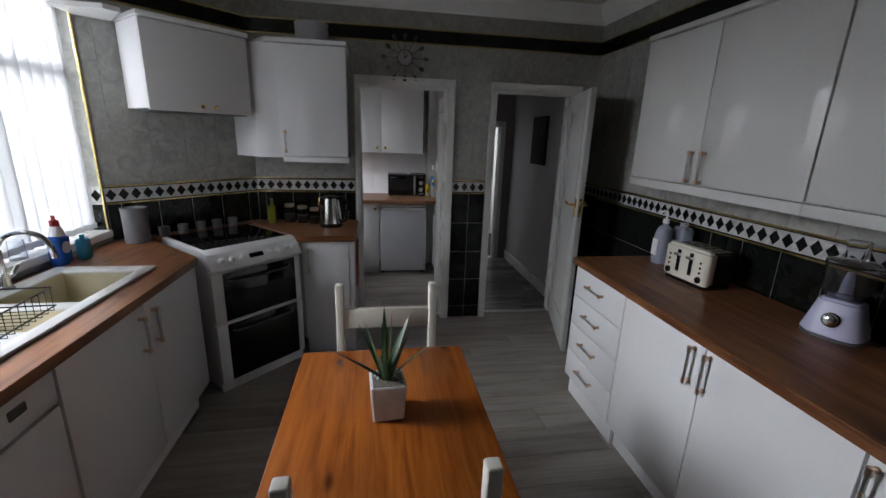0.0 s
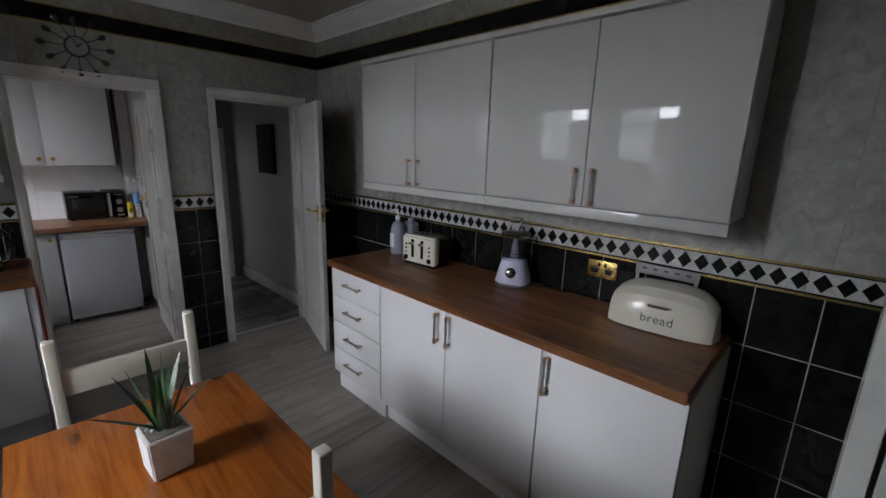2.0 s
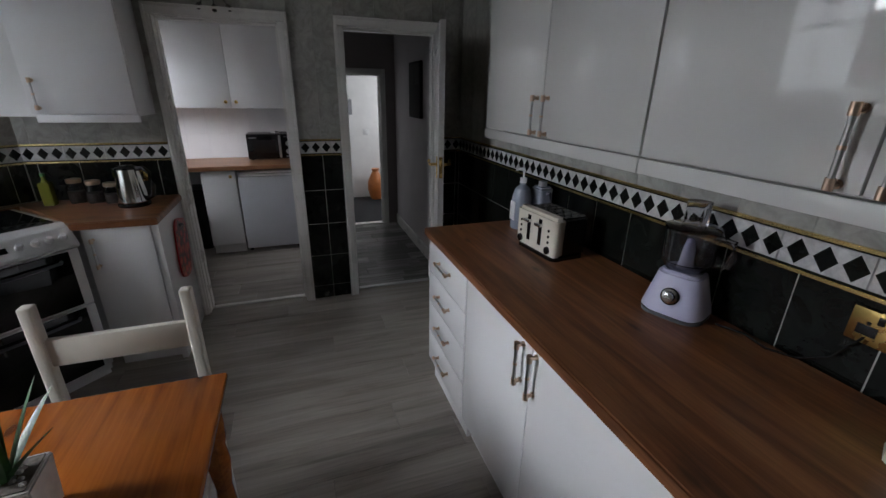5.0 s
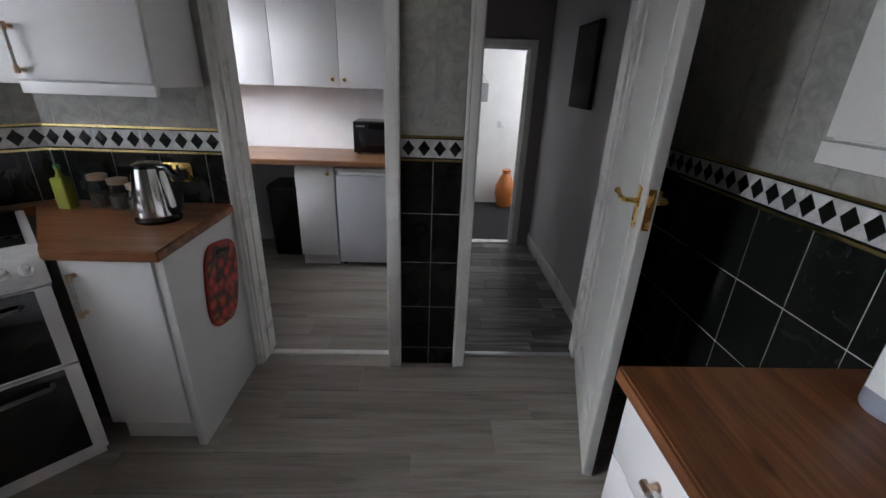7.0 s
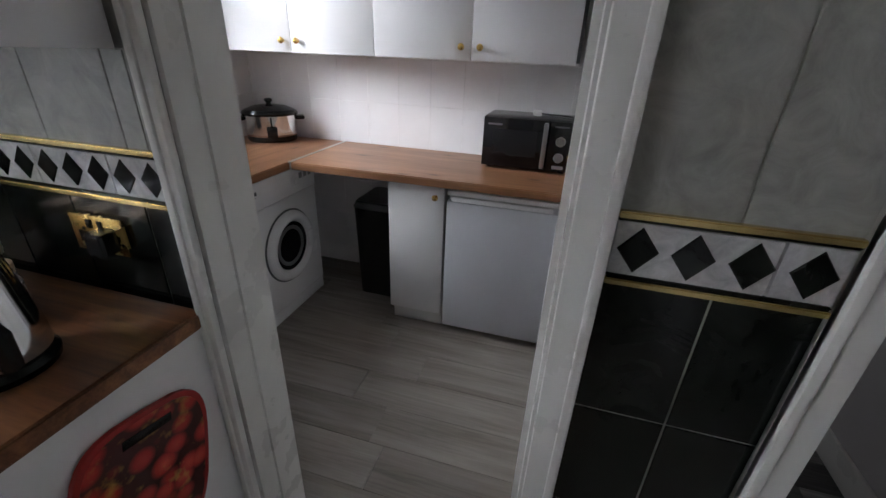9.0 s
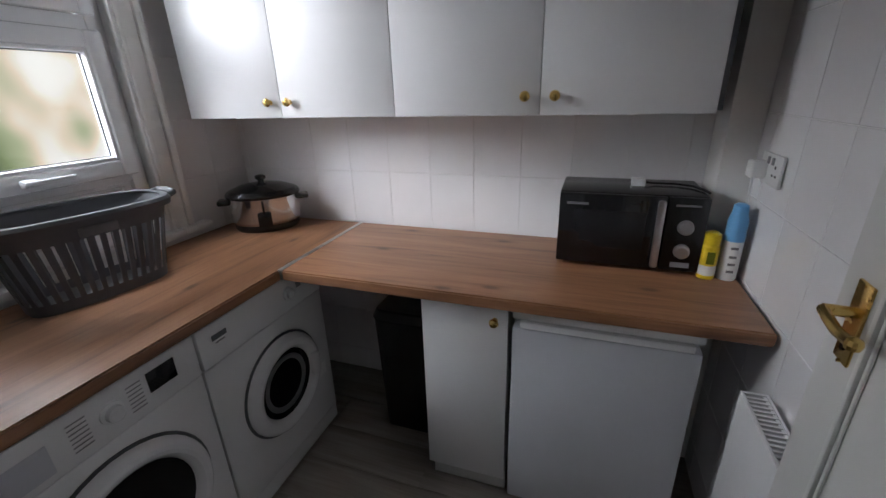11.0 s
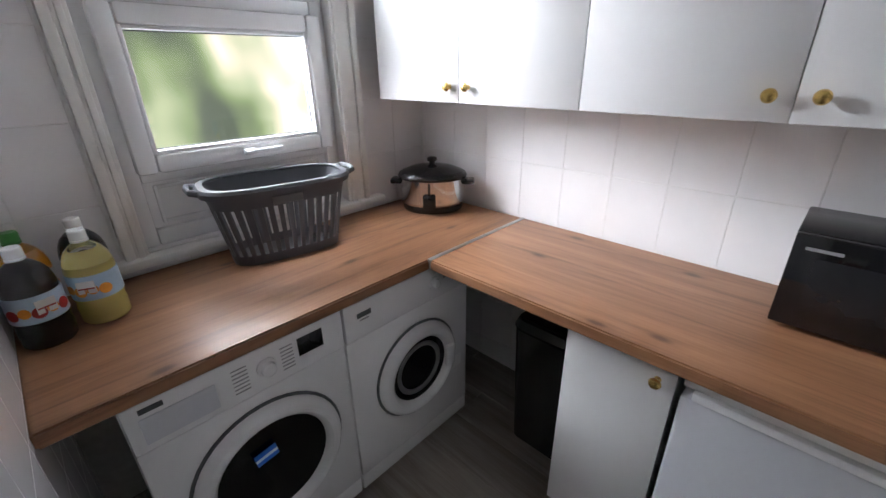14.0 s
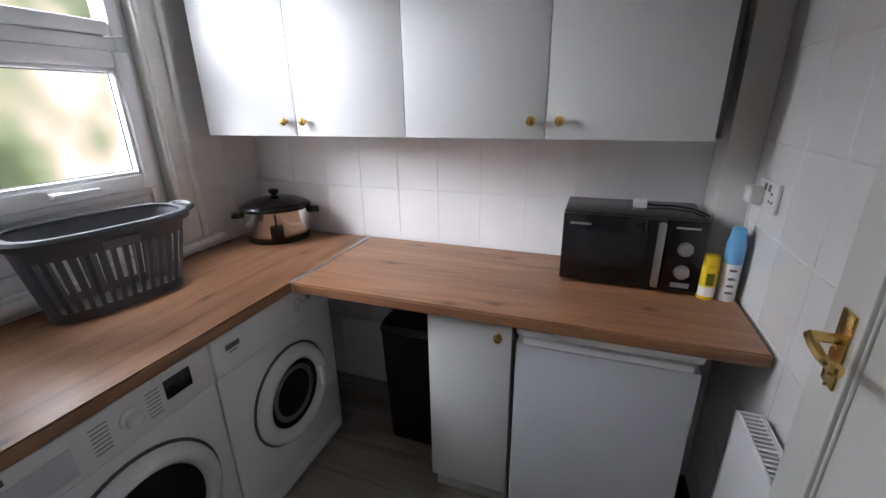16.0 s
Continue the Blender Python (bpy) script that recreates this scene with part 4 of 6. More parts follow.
# hood cupboard across the corner: local x along the wall, y out of it
ang = math.degrees(math.atan2(DB.y - DA.y, DB.x - DA.x))
mid = (DA + DB) / 2
hood = thing("hood_cabinet", (mid.x, mid.y, 0, 0, 0, ang), "white lift-up cooker hood cabinet across the corner", "cabinet", "kitchen wall units")
part("body", box(-0.30, 0.30, -0.31, -0.014, 1.70, 2.165), M_GLOSS_LOW, hood)
d = door_panel(hood, -0.30, 0.30, -0.33, -0.311, 1.69, 2.16, M_GLOSS_LOW)
part("underside_vent", box(-0.28, 0.28, -0.30, -0.05, 1.685, 1.70), M_GREY_PL, hood)
for x in (-0.02, 0.06):
    part("knob", lathe([(0.004, 0), (0.004, 0.012), (0.012, 0.016), (0.012, 0.022), (0.004, 0.026)], 14).copy(), M_BRASS, d)
    d.children[-1].matrix_basis = pose(x, -0.33, 1.725, 90, 0, 0)
part("cornice", box(-0.31, 0.31, -0.342, -0.014, 2.168, 2.195, bevel=0.003), M_GLOSS_LOW, hood)
sh = thing("corner_shelf", (0, 0, 0), "white filler shelf beside the hood cabinet", "shelf")
part("board", prism([(-1.488, 3.9), (-1.24, 3.9), (-1.19, 3.96), (-1.36, 4.19), (-1.488, 4.08)], 2.165, 2.19, 0.003), M_GLOSS_LOW, sh)

# ---- cooker ----
cc = Vector((-0.624, 3.965, 0))
ck = thing("electric_cooker", (cc.x, cc.y, 0, 0, 0, ang), "white double-oven electric cooker with a black ceramic hob", "cooker")
part("body", box(-0.295, 0.295, 0.02, 0.585, 0.03, 0.865, bevel=0.004), M_APPL, ck)
part("plinth", box(-0.285, 0.285, 0.03, 0.05, 0.0, 0.06), M_APPL, ck)
for x in (-0.26, 0.26):
    for y in (0.06, 0.55):
        part("foot", cyl((x, y, 0), (x, y, 0.035), 0.018, 12), M_BLACK_PL, ck)
bm = bmesh.new()
pr = [(-0.022, 0.795), (-0.03, 0.81), (0.03, 0.895), (0.08, 0.915), (0.08, 0.865), (0.0, 0.795)]
sa = [bm.verts.new((-0.3, y, z)) for y, z in pr]
sb = [bm.verts.new((0.3, y, z)) for y, z in pr]
for i in range(6):
    bm.faces.new((sa[i], sa[(i + 1) % 6], sb[(i + 1) % 6], sb[i]))
bm.faces.new(sa[::-1])
bm.faces.new(sb)
bmesh.ops.recalc_face_normals(bm, faces=bm.faces)
bmesh.ops.bevel(bm, geom=list(bm.edges), offset=0.004, segments=2, affect="EDGES")
fascia = part("control_fascia", bm, M_APPL, ck)
tilt = math.degrees(math.atan2(0.085, 0.06))
for x in (-0.23, -0.165, -0.1, 0.08, 0.14, 0.195, 0.25):
    k = part("knob", lathe([(0.019, 0), (0.019, 0.006), (0.014, 0.01), (0.013, 0.024), (0.010, 0.027)], 18), M_APPL, fascia)
    k.matrix_basis = pose(x, -0.002, 0.852, 90 - tilt + 0, 0, 0)
k = part("clock_display", box(-0.045, 0.045, -0.014, 0.014, 0, 0.002), M_BLACK_GL, fascia)
k.matrix_basis = pose(-0.01, -0.002, 0.853, tilt, 0, 0)
part("hob_frame", box(-0.3, 0.3, 0.075, 0.6, 0.862, 0.912, bevel=0.006), M_APPL, ck)
hob = part("hob_glass", box(-0.272, 0.272, 0.1, 0.575, 0.910, 0.917, bevel=0.002), M_BLACK_GL, ck)
for z0, z1 in ((0.47, 0.785), (0.075, 0.462)):
    od = part("oven_door", box(-0.295, 0.295, -0.005, 0.02, z0, z1, bevel=0.004), M_APPL, ck)
    part("oven_glass", box(-0.232, 0.25, -0.009, -0.004, z0 + 0.01, z1 - 0.006, bevel=0.002), M_BLACK_GL, od)
    part("handle", tube([(-0.2, -0.008, z1 - 0.05), (-0.19, -0.034, z1 - 0.05), (0, -0.042, z1 - 0.055), (0.2, -0.034, z1 - 0.05), (0.21, -0.008, z1 - 0.05)], 0.008), M_GREY_PL, od, "dark curved oven handle")
setting("cooker_back_ledge", prism([(DA.x + 0.03, DA.y + 0.05), (DB.x - 0.02, DB.y - 0.03), (-0.845, 4.64), (-1.28, 4.205)], TOP - 0.04, TOP), M_WORKTOP, "walnut effect ledge behind the cooker", "ledge")

# ---- table and chairs ----
table = thing("dining_table", (0.137, 2.416, 0), "varnished orange pine kitchen table with rounded edges", "table")
tt = box(-0.309, 0.309, -0.418, 0.418, 0.75, 0.775, bevel=0.008, seg=2)
part("tabletop", tt, M_PINE, table)
for x in (-0.25, 0.25):
    part("apron", box(x - 0.011, x + 0.011, -0.34, 0.34, 0.642, 0.75), M_PINE, table)
    for y in (-0.355, 0.355):
        part("leg", lathe([(0.02, 0), (0.026, 0.03), (0.03, 0.3), (0.024, 0.4), (0.034, 0.5), (0.028, 0.56), (0.036, 0.6), (0.036, 0.75)], 16, bm=None, at=(x, y, 0)), M_PINE, table)
for y in (-0.355, 0.355):
    part("apron", box(-0.23, 0.23, y - 0.011, y + 0.011, 0.642, 0.75), M_PINE, table)


def chair(m):
    """Cream slat-back chair; its back stands at local y = 0, seat towards +y."""
    c = thing("dining_chair", m, "cream painted wooden chair with a slat back", "chair", "chairs at the table")
    for x in (-0.194, 0.194):
        bm = bmesh.new()
        add_box(bm, x - 0.017, x + 0.017, -0.018, 0.018, 0.0, 0.998, bevel=0.007, seg=3)
        part("back_post", bm, M_CHAIR, c)
        part("leg", box(x - 0.018, x + 0.018, 0.33, 0.366, 0, 0.43, bevel=0.004), M_CHAIR, c)
        part("stretcher", box(x - 0.01, x + 0.01, 0.018, 0.33, 0.16, 0.19, bevel=0.003), M_CHAIR, c)
    bm = bmesh.new()
    add_box(bm, -0.178, 0.178, -0.011, 0.011, 0.80, 0.888, bevel=0.004)
    part("top_rail", bm, M_CHAIR, c)
    part("lower_rail", box(-0.178, 0.178, -0.01, 0.01, 0.625, 0.665, bevel=0.003), M_CHAIR, c)
    part("seat_rail", box(-0.178, 0.178, -0.01, 0.01, 0.36, 0.42), M_CHAIR, c)
    part("seat_rail", box(-0.178, 0.178, 0.34, 0.36, 0.36, 0.42), M_CHAIR, c)
    part("seat", box(-0.205, 0.205, 0.02, 0.385, 0.425, 0.45, bevel=0.008), M_CHAIR, c)
    return c


ch = chair(pose(0.152, 2.98, 0, 0, 0, 180))
copy_thing(ch, pose(0.135, 1.965, 0, 0, 0, 0))

# ---- utility worktops, units and machines ----
UT = 0.886
worktop("worktop", [(XUW + 0.012, 4.944), (-0.695, 4.944), (-0.695, YB - 0.012), (XUW + 0.012, YB - 0.012)], UT, M_OAK_Y, "oak effect worktop over the washing machine and dryer")
worktop("worktop", [(-0.691, 6.013), (XUE - 0.012, 6.013), (XUE - 0.012, 6.468), (0.733, 6.468), (0.733, YB - 0.012), (-0.691, YB - 0.012)], UT, M_OAK_X, "oak effect worktop along the back wall")
tagged(new("joint_strip", mesh_of("joint_strip", box(-0.702, -0.684, 6.012, YB - 0.013, UT - 0.036, UT + 0.0025, bevel=0.001), M_ALU)), "aluminium strip joining two worktops", "trim strip")


def round_knob(parent, p, out, r=0.016):
    k = part("knob", lathe([(0.009, 0), (0.006, 0.006), (0.006, 0.012), (r * 0.8, 0.016), (r, 0.022), (r * 0.8, 0.029), (r * 0.3, 0.032)], 18), M_BRASS, parent, "round polished brass knob")
    k.matrix_basis = Matrix.Translation(p) @ Vector(out).to_track_quat("Z", "Y").to_matrix().to_4x4()
    return k


UY = 6.287
xs = [-1.262, -0.795, -0.32, 0.175, 0.655]
for i in (0, 2):
    x0, xm, x1 = xs[i], xs[i + 1], xs[i + 2]
    unit = thing("wall_cabinet", (0, 0, 0), "white double wall cabinet with brass knobs over the worktop", "cabinet", "utility wall units")
    part("body", box(x0 + 0.001, x1 - 0.001, UY + 0.019, YB - 0.012, 1.405, 2.15), M_CARCASS, unit)
    d = door_panel(unit, x0 + 0.001, xm - 0.0015, UY, UY + 0.018, 1.398, 2.15, M_MATT)
    round_knob(d, (xm - 0.045, UY, 1.455), (0, -1, 0))
    d = door_panel(unit, xm + 0.0015, x1 - 0.001, UY, UY + 0.018, 1.398, 2.15, M_MATT)
    round_knob(d, (xm + 0.045, UY, 1.455), (0, -1, 0))
# no real panel: a dark strip gives the shaded gap at the right end
part("end_panel", box(0.656, 0.672, UY + 0.02, YB - 0.012, 1.405, 2.15), M_GREY_PL, unit, "dark strip drawn for the shade in the gap beside the cabinet")

unit = thing("base_cabinet", (0, 0, 0), "narrow white base cabinet with a brass knob", "cabinet")
part("body", box(-0.158, 0.135, 6.075, YB - 0.1, 0.12, UT - 0.042), M_CARCASS, unit)
d = door_panel(unit, -0.16, 0.137, 6.055, 6.073, 0.10, UT - 0.044, M_MATT)
round_knob(d, (0.095, 6.055, 0.785), (0, -1, 0))
part("plinth", box(-0.155, 0.135, 6.10, 6.118, 0.0, 0.12), M_CARCASS, unit)

fr = thing("under_counter_fridge", (0, 0, 0), "white under-counter fridge with a recessed top grip", "fridge")
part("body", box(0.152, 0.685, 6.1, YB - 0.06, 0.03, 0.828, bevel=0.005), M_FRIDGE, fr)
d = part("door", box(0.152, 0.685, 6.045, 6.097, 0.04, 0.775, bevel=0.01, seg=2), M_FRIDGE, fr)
part("grip", box(0.175, 0.662, 6.04, 6.075, 0.776, 0.80, bevel=0.006), M_APPL, d, "long white moulded grip")
part("top_trim", box(0.152, 0.685, 6.05, 6.12, 0.803, 0.829, bevel=0.005), M_APPL, fr)
for x in (0.18, 0.65):
    part("foot", cyl((x, 6.12, 0), (x, 6.12, 0.035), 0.016, 12), M_BLACK_PL, fr)


def front_loader(m, w, kind):
    """Machine with its front at local y = 0 facing -y, x from 0 to w."""
    washer = kind == "washer"
    ob = thing("washing_machine" if washer else "tumble_dryer", m,
               "white washing machine with a dark glass porthole" if washer else "white tumble dryer with a raised round door", "washing machine" if washer else "dryer")
    part("body", box(0, w, 0.012, 0.57, 0.015, 0.84, bevel=0.004), M_APPL, ob)
    part("front_panel", box(0.002, w - 0.002, 0, 0.014, 0.09, 0.70, bevel=0.004), M_APPL, ob)
    part("kickboard", box(0.002, w - 0.002, 0.004, 0.02, 0.015, 0.085, bevel=0.003), M_APPL, ob)
    cp = part("control_panel", box(0.002, w - 0.002, -0.006, 0.016, 0.703, 0.84, bevel=0.006), M_APPL, ob)
    for x in (0.04, w - 0.04):
        part("foot", cyl((x, 0.06, 0), (x, 0.06, 0.018), 0.02, 12), M_BLACK_PL, ob)
    cx, cz = (0.288, 0.43) if washer else (0.306, 0.432)
    ro, ri = (0.226, 0.165) if washer else (0.2, 0.135)
    dr = part("porthole_door", ring_profile(bmesh.new(), cx, cz, 0.0, ro, ri, 0.04), M_APPL, ob)
    part("seal", ring_profile(bmesh.new(), cx, cz, -0.002, ro + 0.008, ro - 0.004, 0.006), M_GREY_PL, dr)
    bm = bmesh.new()
    n = 40
    rings = []
    for r, y in ((ri + 0.006, -0.014), (ri - 0.012, -0.012), (ri * 0.8, -0.006), (ri * 0.45, -0.003)):
        rings.append([bm.verts.new((cx + r * math.cos(2 * math.pi * i / n), y, cz + r * math.sin(2 * math.pi * i / n))) for i in range(n)])
    for a, b in zip(rings, rings[1:]):
        for i in range(n):
            bm.faces.new((a[i], a[(i + 1) % n], b[(i + 1) % n], b[i]))
    bm.faces.new(rings[-1])
    bmesh.ops.recalc_face_normals(bm, faces=bm.faces)
    part("door_glass", bm, M_DOORGL if not washer else M_BLACK_GL, dr)
    if washer:
        st = part("sticker", box(-0.033, 0.033, -0.001, 0.0, -0.022, 0.022), M_BLUE, dr, "blue paper sticker on the glass")
        st.matrix_basis = pose(cx - 0.02, -0.0135, cz + 0.06, 0, -8, 0)
        part("sticker_stripe", box(-0.033, 0.033, -0.0015, -0.0005, -0.006, 0.004), M_LABEL_B, st)
        part("drawer_front", box(0.03, 0.195, -0.009, -0.005, 0.725, 0.80, bevel=0.002), M_FRIDGE, cp, "detergent drawer")
        part("badge", box(0.035, 0.085, -0.0075, -0.0055, 0.812, 0.826), M_GREY_PL, cp, "small dark maker mark")
        kn = part("dial", lathe([(0.028, 0), (0.028, 0.006), (0.021, 0.01), (0.02, 0.024), (0.015, 0.027)], 28), M_APPL, cp, "white programme dial")
        kn.matrix_basis = pose(0.325, -0.006, 0.775, 90, 0, 0)
        part("display", box(0.42, 0.5, -0.008, -0.0055, 0.755, 0.815, bevel=0.001), M_BLACK_GL, cp)
        for k in range(7):
            part("print_line", box(0.235, 0.275, -0.0072, -0.0058, 0.735 + k * 0.012, 0.738 + k * 0.012), M_GREYPRINT, cp)
            part("print_line", box(0.368, 0.405, -0.0072, -0.0058, 0.735 + k * 0.012, 0.738 + k * 0.012), M_GREYPRINT, cp)
    else:
        part("badge", box(0.05, 0.105, -0.0075, -0.0055, 0.782, 0.8), M_GREY_PL, cp, "dark maker mark")
        part("badge_line", box(0.06, 0.095, -0.0075, -0.0055, 0.77, 0.774), M_GREYPRINT, cp)
        for k in range(3):
            part("print_symbol", box(0.45 + k * 0.042, 0.478 + k * 0.042, -0.0072, -0.0058, 0.775, 0.806), M_GREYPRINT, cp)
        part("dial", lathe([(0.026, 0), (0.026, 0.006), (0.019, 0.01), (0.018, 0.02), (0.012, 0.023)], 24), M_APPL, cp, "white timer dial").matrix_basis = pose(0.40, -0.006, 0.775, 90, 0, 0)
        part("inner_ring", ring_profile(bmesh.new(), cx, cz, -0.006, ri * 0.86, ri * 0.7, 0.008), M_STONE, dr, "grey drum rim behind the glass")
        gp = box(cx + 0.12, cx + 0.165, -0.052, -0.03, cz - 0.05, cz + 0.05, bevel=0.008)
        part("door_grip", gp, M_APPL, dr)
        part("label", box(0.5, 0.56, -0.001, 0.0, 0.3, 0.36), M_LABEL, ob)
    return ob


front_loader(pose(-0.712, 5.07, 0, 0, 0, 90), 0.573, "washer")
front_loader(pose(-0.712, 5.647, 0, 0, 0, 90), 0.6, "dryer")


# ---- things in the kitchen ----
def rounded_slab(hx, hy, z0, z1, r, seg=5, taper=1.0):
    """Upright block with rounded plan corners."""
    poly = []
    for cx, cy, a0 in ((hx - r, hy - r, 0), (-hx + r, hy - r, 90), (-hx + r, -hy + r, 180), (hx - r, -hy + r, 270)):
        for k in range(seg + 1):
            a = math.radians(a0 + 90 * k / seg)
            poly.append((cx + r * math.cos(a), cy + r * math.sin(a)))
    bm = prism(poly, z0, z1)
    if taper != 1.0:
        for v in bm.verts:
            if v.co.z > (z0 + z1) / 2:
                v.co.x *= taper
                v.co.y *= taper
    return bm


def soften(bm, w, seg=2):
    bmesh.ops.bevel(bm, geom=[e for e in bm.edges if len(e.link_faces) == 2 and e.calc_face_angle(0) > 0.6], offset=w, segments=seg, affect="EDGES")
    return bm


# toaster: front faces local -x
ts = thing("toaster", (1.745, 3.135, TOP, 0, 0, 5), "cream four-slice toaster with black levers and dials", "toaster")
fb = soften(rounded_slab(0.032, 0.15, 0.014, 0.19, 0.022), 0.014, 3)
bmesh.ops.translate(fb, verts=fb.verts, vec=(-0.068, 0, 0))
part("front_panel", fb, M_CREAM, ts, "cream enamel front panel")
part("body", soften(rounded_slab(0.075, 0.142, 0.014, 0.184, 0.02), 0.012, 3), M_BLACK_PL, ts).matrix_basis = pose(0.025, 0, 0)
part("base", rounded_slab(0.095, 0.143, 0.0, 0.016, 0.03), M_BLACK_PL, ts)
ts.scale = (0.9, 0.92, 1.0)
for y in (-0.075, -0.03, 0.03, 0.075):
    part("slot", box(-0.07, 0.075, y - 0.012, y + 0.012, 0.182, 0.1855), M_BLACK_PL, ts)
for y in (-0.04, 0.045):
    part("lever_track", box(-0.1025, -0.098, y - 0.012, y + 0.012, 0.05, 0.165, bevel=0.002), M_BLACK_PL, ts)
    part("lever", box(-0.125, -0.1, y - 0.02, y + 0.02, 0.135, 0.15, bevel=0.004), M_CHROME, ts)
for y in (-0.105, 0.105):
    k = part("dial", lathe([(0.017, 0), (0.016, 0.01), (0.012, 0.013)], 18), M_BLACK_PL, ts)
    k.matrix_basis = pose(-0.099, y, 0.045, 0, -90, 0)
    for z in (0.08, 0.105, 0.13):
        k = part("button", lathe([(0.006, 0), (0.006, 0.004), (0.004, 0.005)], 12), M_BLACK_PL, ts)
        k.matrix_basis = pose(-0.0995, y, z, 0, -90, 0)

M_SOAP = plain("grey_blue_plastic", (0.32, 0.35, 0.42), 0.25, vary=0.06)
bt = thing("pump_bottle", (1.785, 3.475, TOP), "large grey plastic pump bottle on the worktop", "bottle")
bt.scale = (0.76, 0.76, 0.97)
part("bottle", soften(lathe([(0.062, 0), (0.066, 0.01), (0.066, 0.17), (0.05, 0.215), (0.02, 0.235), (0.02, 0.25)], 24), 0.002), M_SOAP, bt)
part("collar", cyl((0, 0, 0.245), (0, 0, 0.272), 0.023, 18), M_UPVC, bt)
part("pump", tube([(0, 0, 0.27), (0, 0, 0.305), (0, 0, 0.315), (-0.02, 0.008, 0.318), (-0.05, 0.02, 0.31)], 0.007), M_UPVC, bt)
part("label", box(-0.0685, -0.064, -0.03, 0.03, 0.05, 0.15, bevel=0.001), M_LABEL, bt)
bt = thing("storage_jug", (1.885, 3.45, TOP), "dark translucent jug with a moulded grip", "jug")
part("jug", soften(rounded_slab(0.045, 0.055, 0.0, 0.22, 0.025, taper=0.9), 0.01), M_SOAP, bt)
part("grip", tube([(0.0, -0.045, 0.19), (0, -0.075, 0.2), (0, -0.08, 0.12), (0, -0.052, 0.06)], 0.009), M_SOAP, bt)
part("cap", cyl((0, 0, 0.22), (0, 0, 0.245), 0.022, 16), M_GREYPOT, bt)

fp = thing("food_processor", (1.832, 2.525, TOP, 0, 0, 22), "lilac food processor with a clear bowl and dial", "food processor")
part("base", soften(rounded_slab(0.095, 0.105, 0.008, 0.165, 0.06, 8, 0.68), 0.012, 3), M_LILAC, fp)
part("foot_ring", rounded_slab(0.093, 0.103, 0, 0.01, 0.06, 8), M_GREY_PL, fp)
k = part("dial", lathe([(0.026, 0), (0.026, 0.008), (0.02, 0.012), (0.018, 0.028), (0.012, 0.03)], 24), M_CHROME, fp, "chrome speed dial")
k.matrix_basis = pose(-0.083, 0, 0.085, 0, -80, 0)
k = part("dial_ring", lathe([(0.031, 0), (0.031, 0.004), (0.027, 0.005)], 24), M_BLACK_PL, fp)
k.matrix_basis = pose(-0.0835, 0, 0.085, 0, -80, 0)
M_CLEAR = clear_glass("clear_bowl_plastic", (0.86, 0.88, 0.92), 0.06)
bm = lathe([(0.062, 0.168), (0.082, 0.2), (0.086, 0.31), (0.083, 0.31), (0.079, 0.202), (0.058, 0.172)], 28)
part("bowl", bm, M_CLEAR, fp, "clear plastic bowl")
part("blade_hub", lathe([(0.03, 0.167), (0.022, 0.2), (0.02, 0.24), (0.012, 0.275), (0.006, 0.28)], 18), M_LILAC, fp)
part("lid", lathe([(0.088, 0.31), (0.088, 0.322), (0.06, 0.33), (0.02, 0.332)], 28), M_CLEAR, fp)
part("feed_tube", soften(rounded_slab(0.028, 0.036, 0.33, 0.41, 0.02), 0.002), M_CLEAR, fp)
part("bowl_handle", tube([(0.0, -0.083, 0.3), (0, -0.125, 0.295), (0, -0.13, 0.25), (0, -0.12, 0.21), (0, -0.084, 0.205)], 0.011), M_CLEAR, fp)
fp.scale = (0.9, 0.9, 0.9)
cable = thing("power_cable", (1.80, 2.47, TOP), "black power cable of the food processor", "cable")
part("cable", tube([(0.07, -0.06, 0.008), (0.10, -0.13, 0.008), (0.085, -0.2, 0.008), (0.115, -0.26, 0.01), (0.13, -0.32, 0.05), (0.135, -0.36, 0.13)], 0.0035, 6), M_BLACK_PL, cable)

bb = thing("bread_bin", (1.826, 1.745, TOP, 0, 0, 5), "cream enamel bread bin lettered bread, chrome handle", "bread bin")
prof = [(-0.125, 0.006), (-0.128, 0.05), (-0.122, 0.10), (-0.10, 0.15), (-0.065, 0.18), (0.0, 0.192), (0.06, 0.186), (0.095, 0.16), (0.11, 0.11), (0.112, 0.006)]
bm = bmesh.new()
rows = []
for s in np.linspace(-1, 1, 25):
    q = (1 - abs(s) ** 3.2) ** (1 / 3.2)
    q = max(q, 0.02)
    rows.append([bm.verts.new((x * (0.25 + 0.75 * q), s * 0.215, 0.006 + (z - 0.006) * q if z > 0.006 else z)) for x, z in prof])
for a, b in zip(rows, rows[1:]):
    for i in range(len(prof) - 1):
        bm.faces.new((a[i], b[i], b[i + 1], a[i + 1]))
    bm.faces.new((a[-1], b[-1], b[0], a[0]))
bm.faces.new(rows[0])
bm.faces.new(rows[-1][::-1])
bmesh.ops.recalc_face_normals(bm, faces=bm.faces)
part("body", bm, M_CREAM, bb)
part("base", rounded_slab(0.1, 0.195, 0, 0.008, 0.06), M_GREY_PL, bb)
part("handle", tube([(-0.118, 0.045, 0.118), (-0.136, 0.035, 0.12), (-0.138, 0, 0.12), (-0.136, -0.035, 0.12), (-0.118, -0.045, 0.118)], 0.006), M_CHROME, bb, "small chrome bar handle")
text_part("bread", 0.052, pose(-0.1295, 0.0, 0.048, 90, 0, -90), M_GREY_PL, bb, spacing=1.05)
rk = thing("wire_rack", (1.925, 1.78, TOP), "grey slotted rack standing behind the bread bin", "rack")
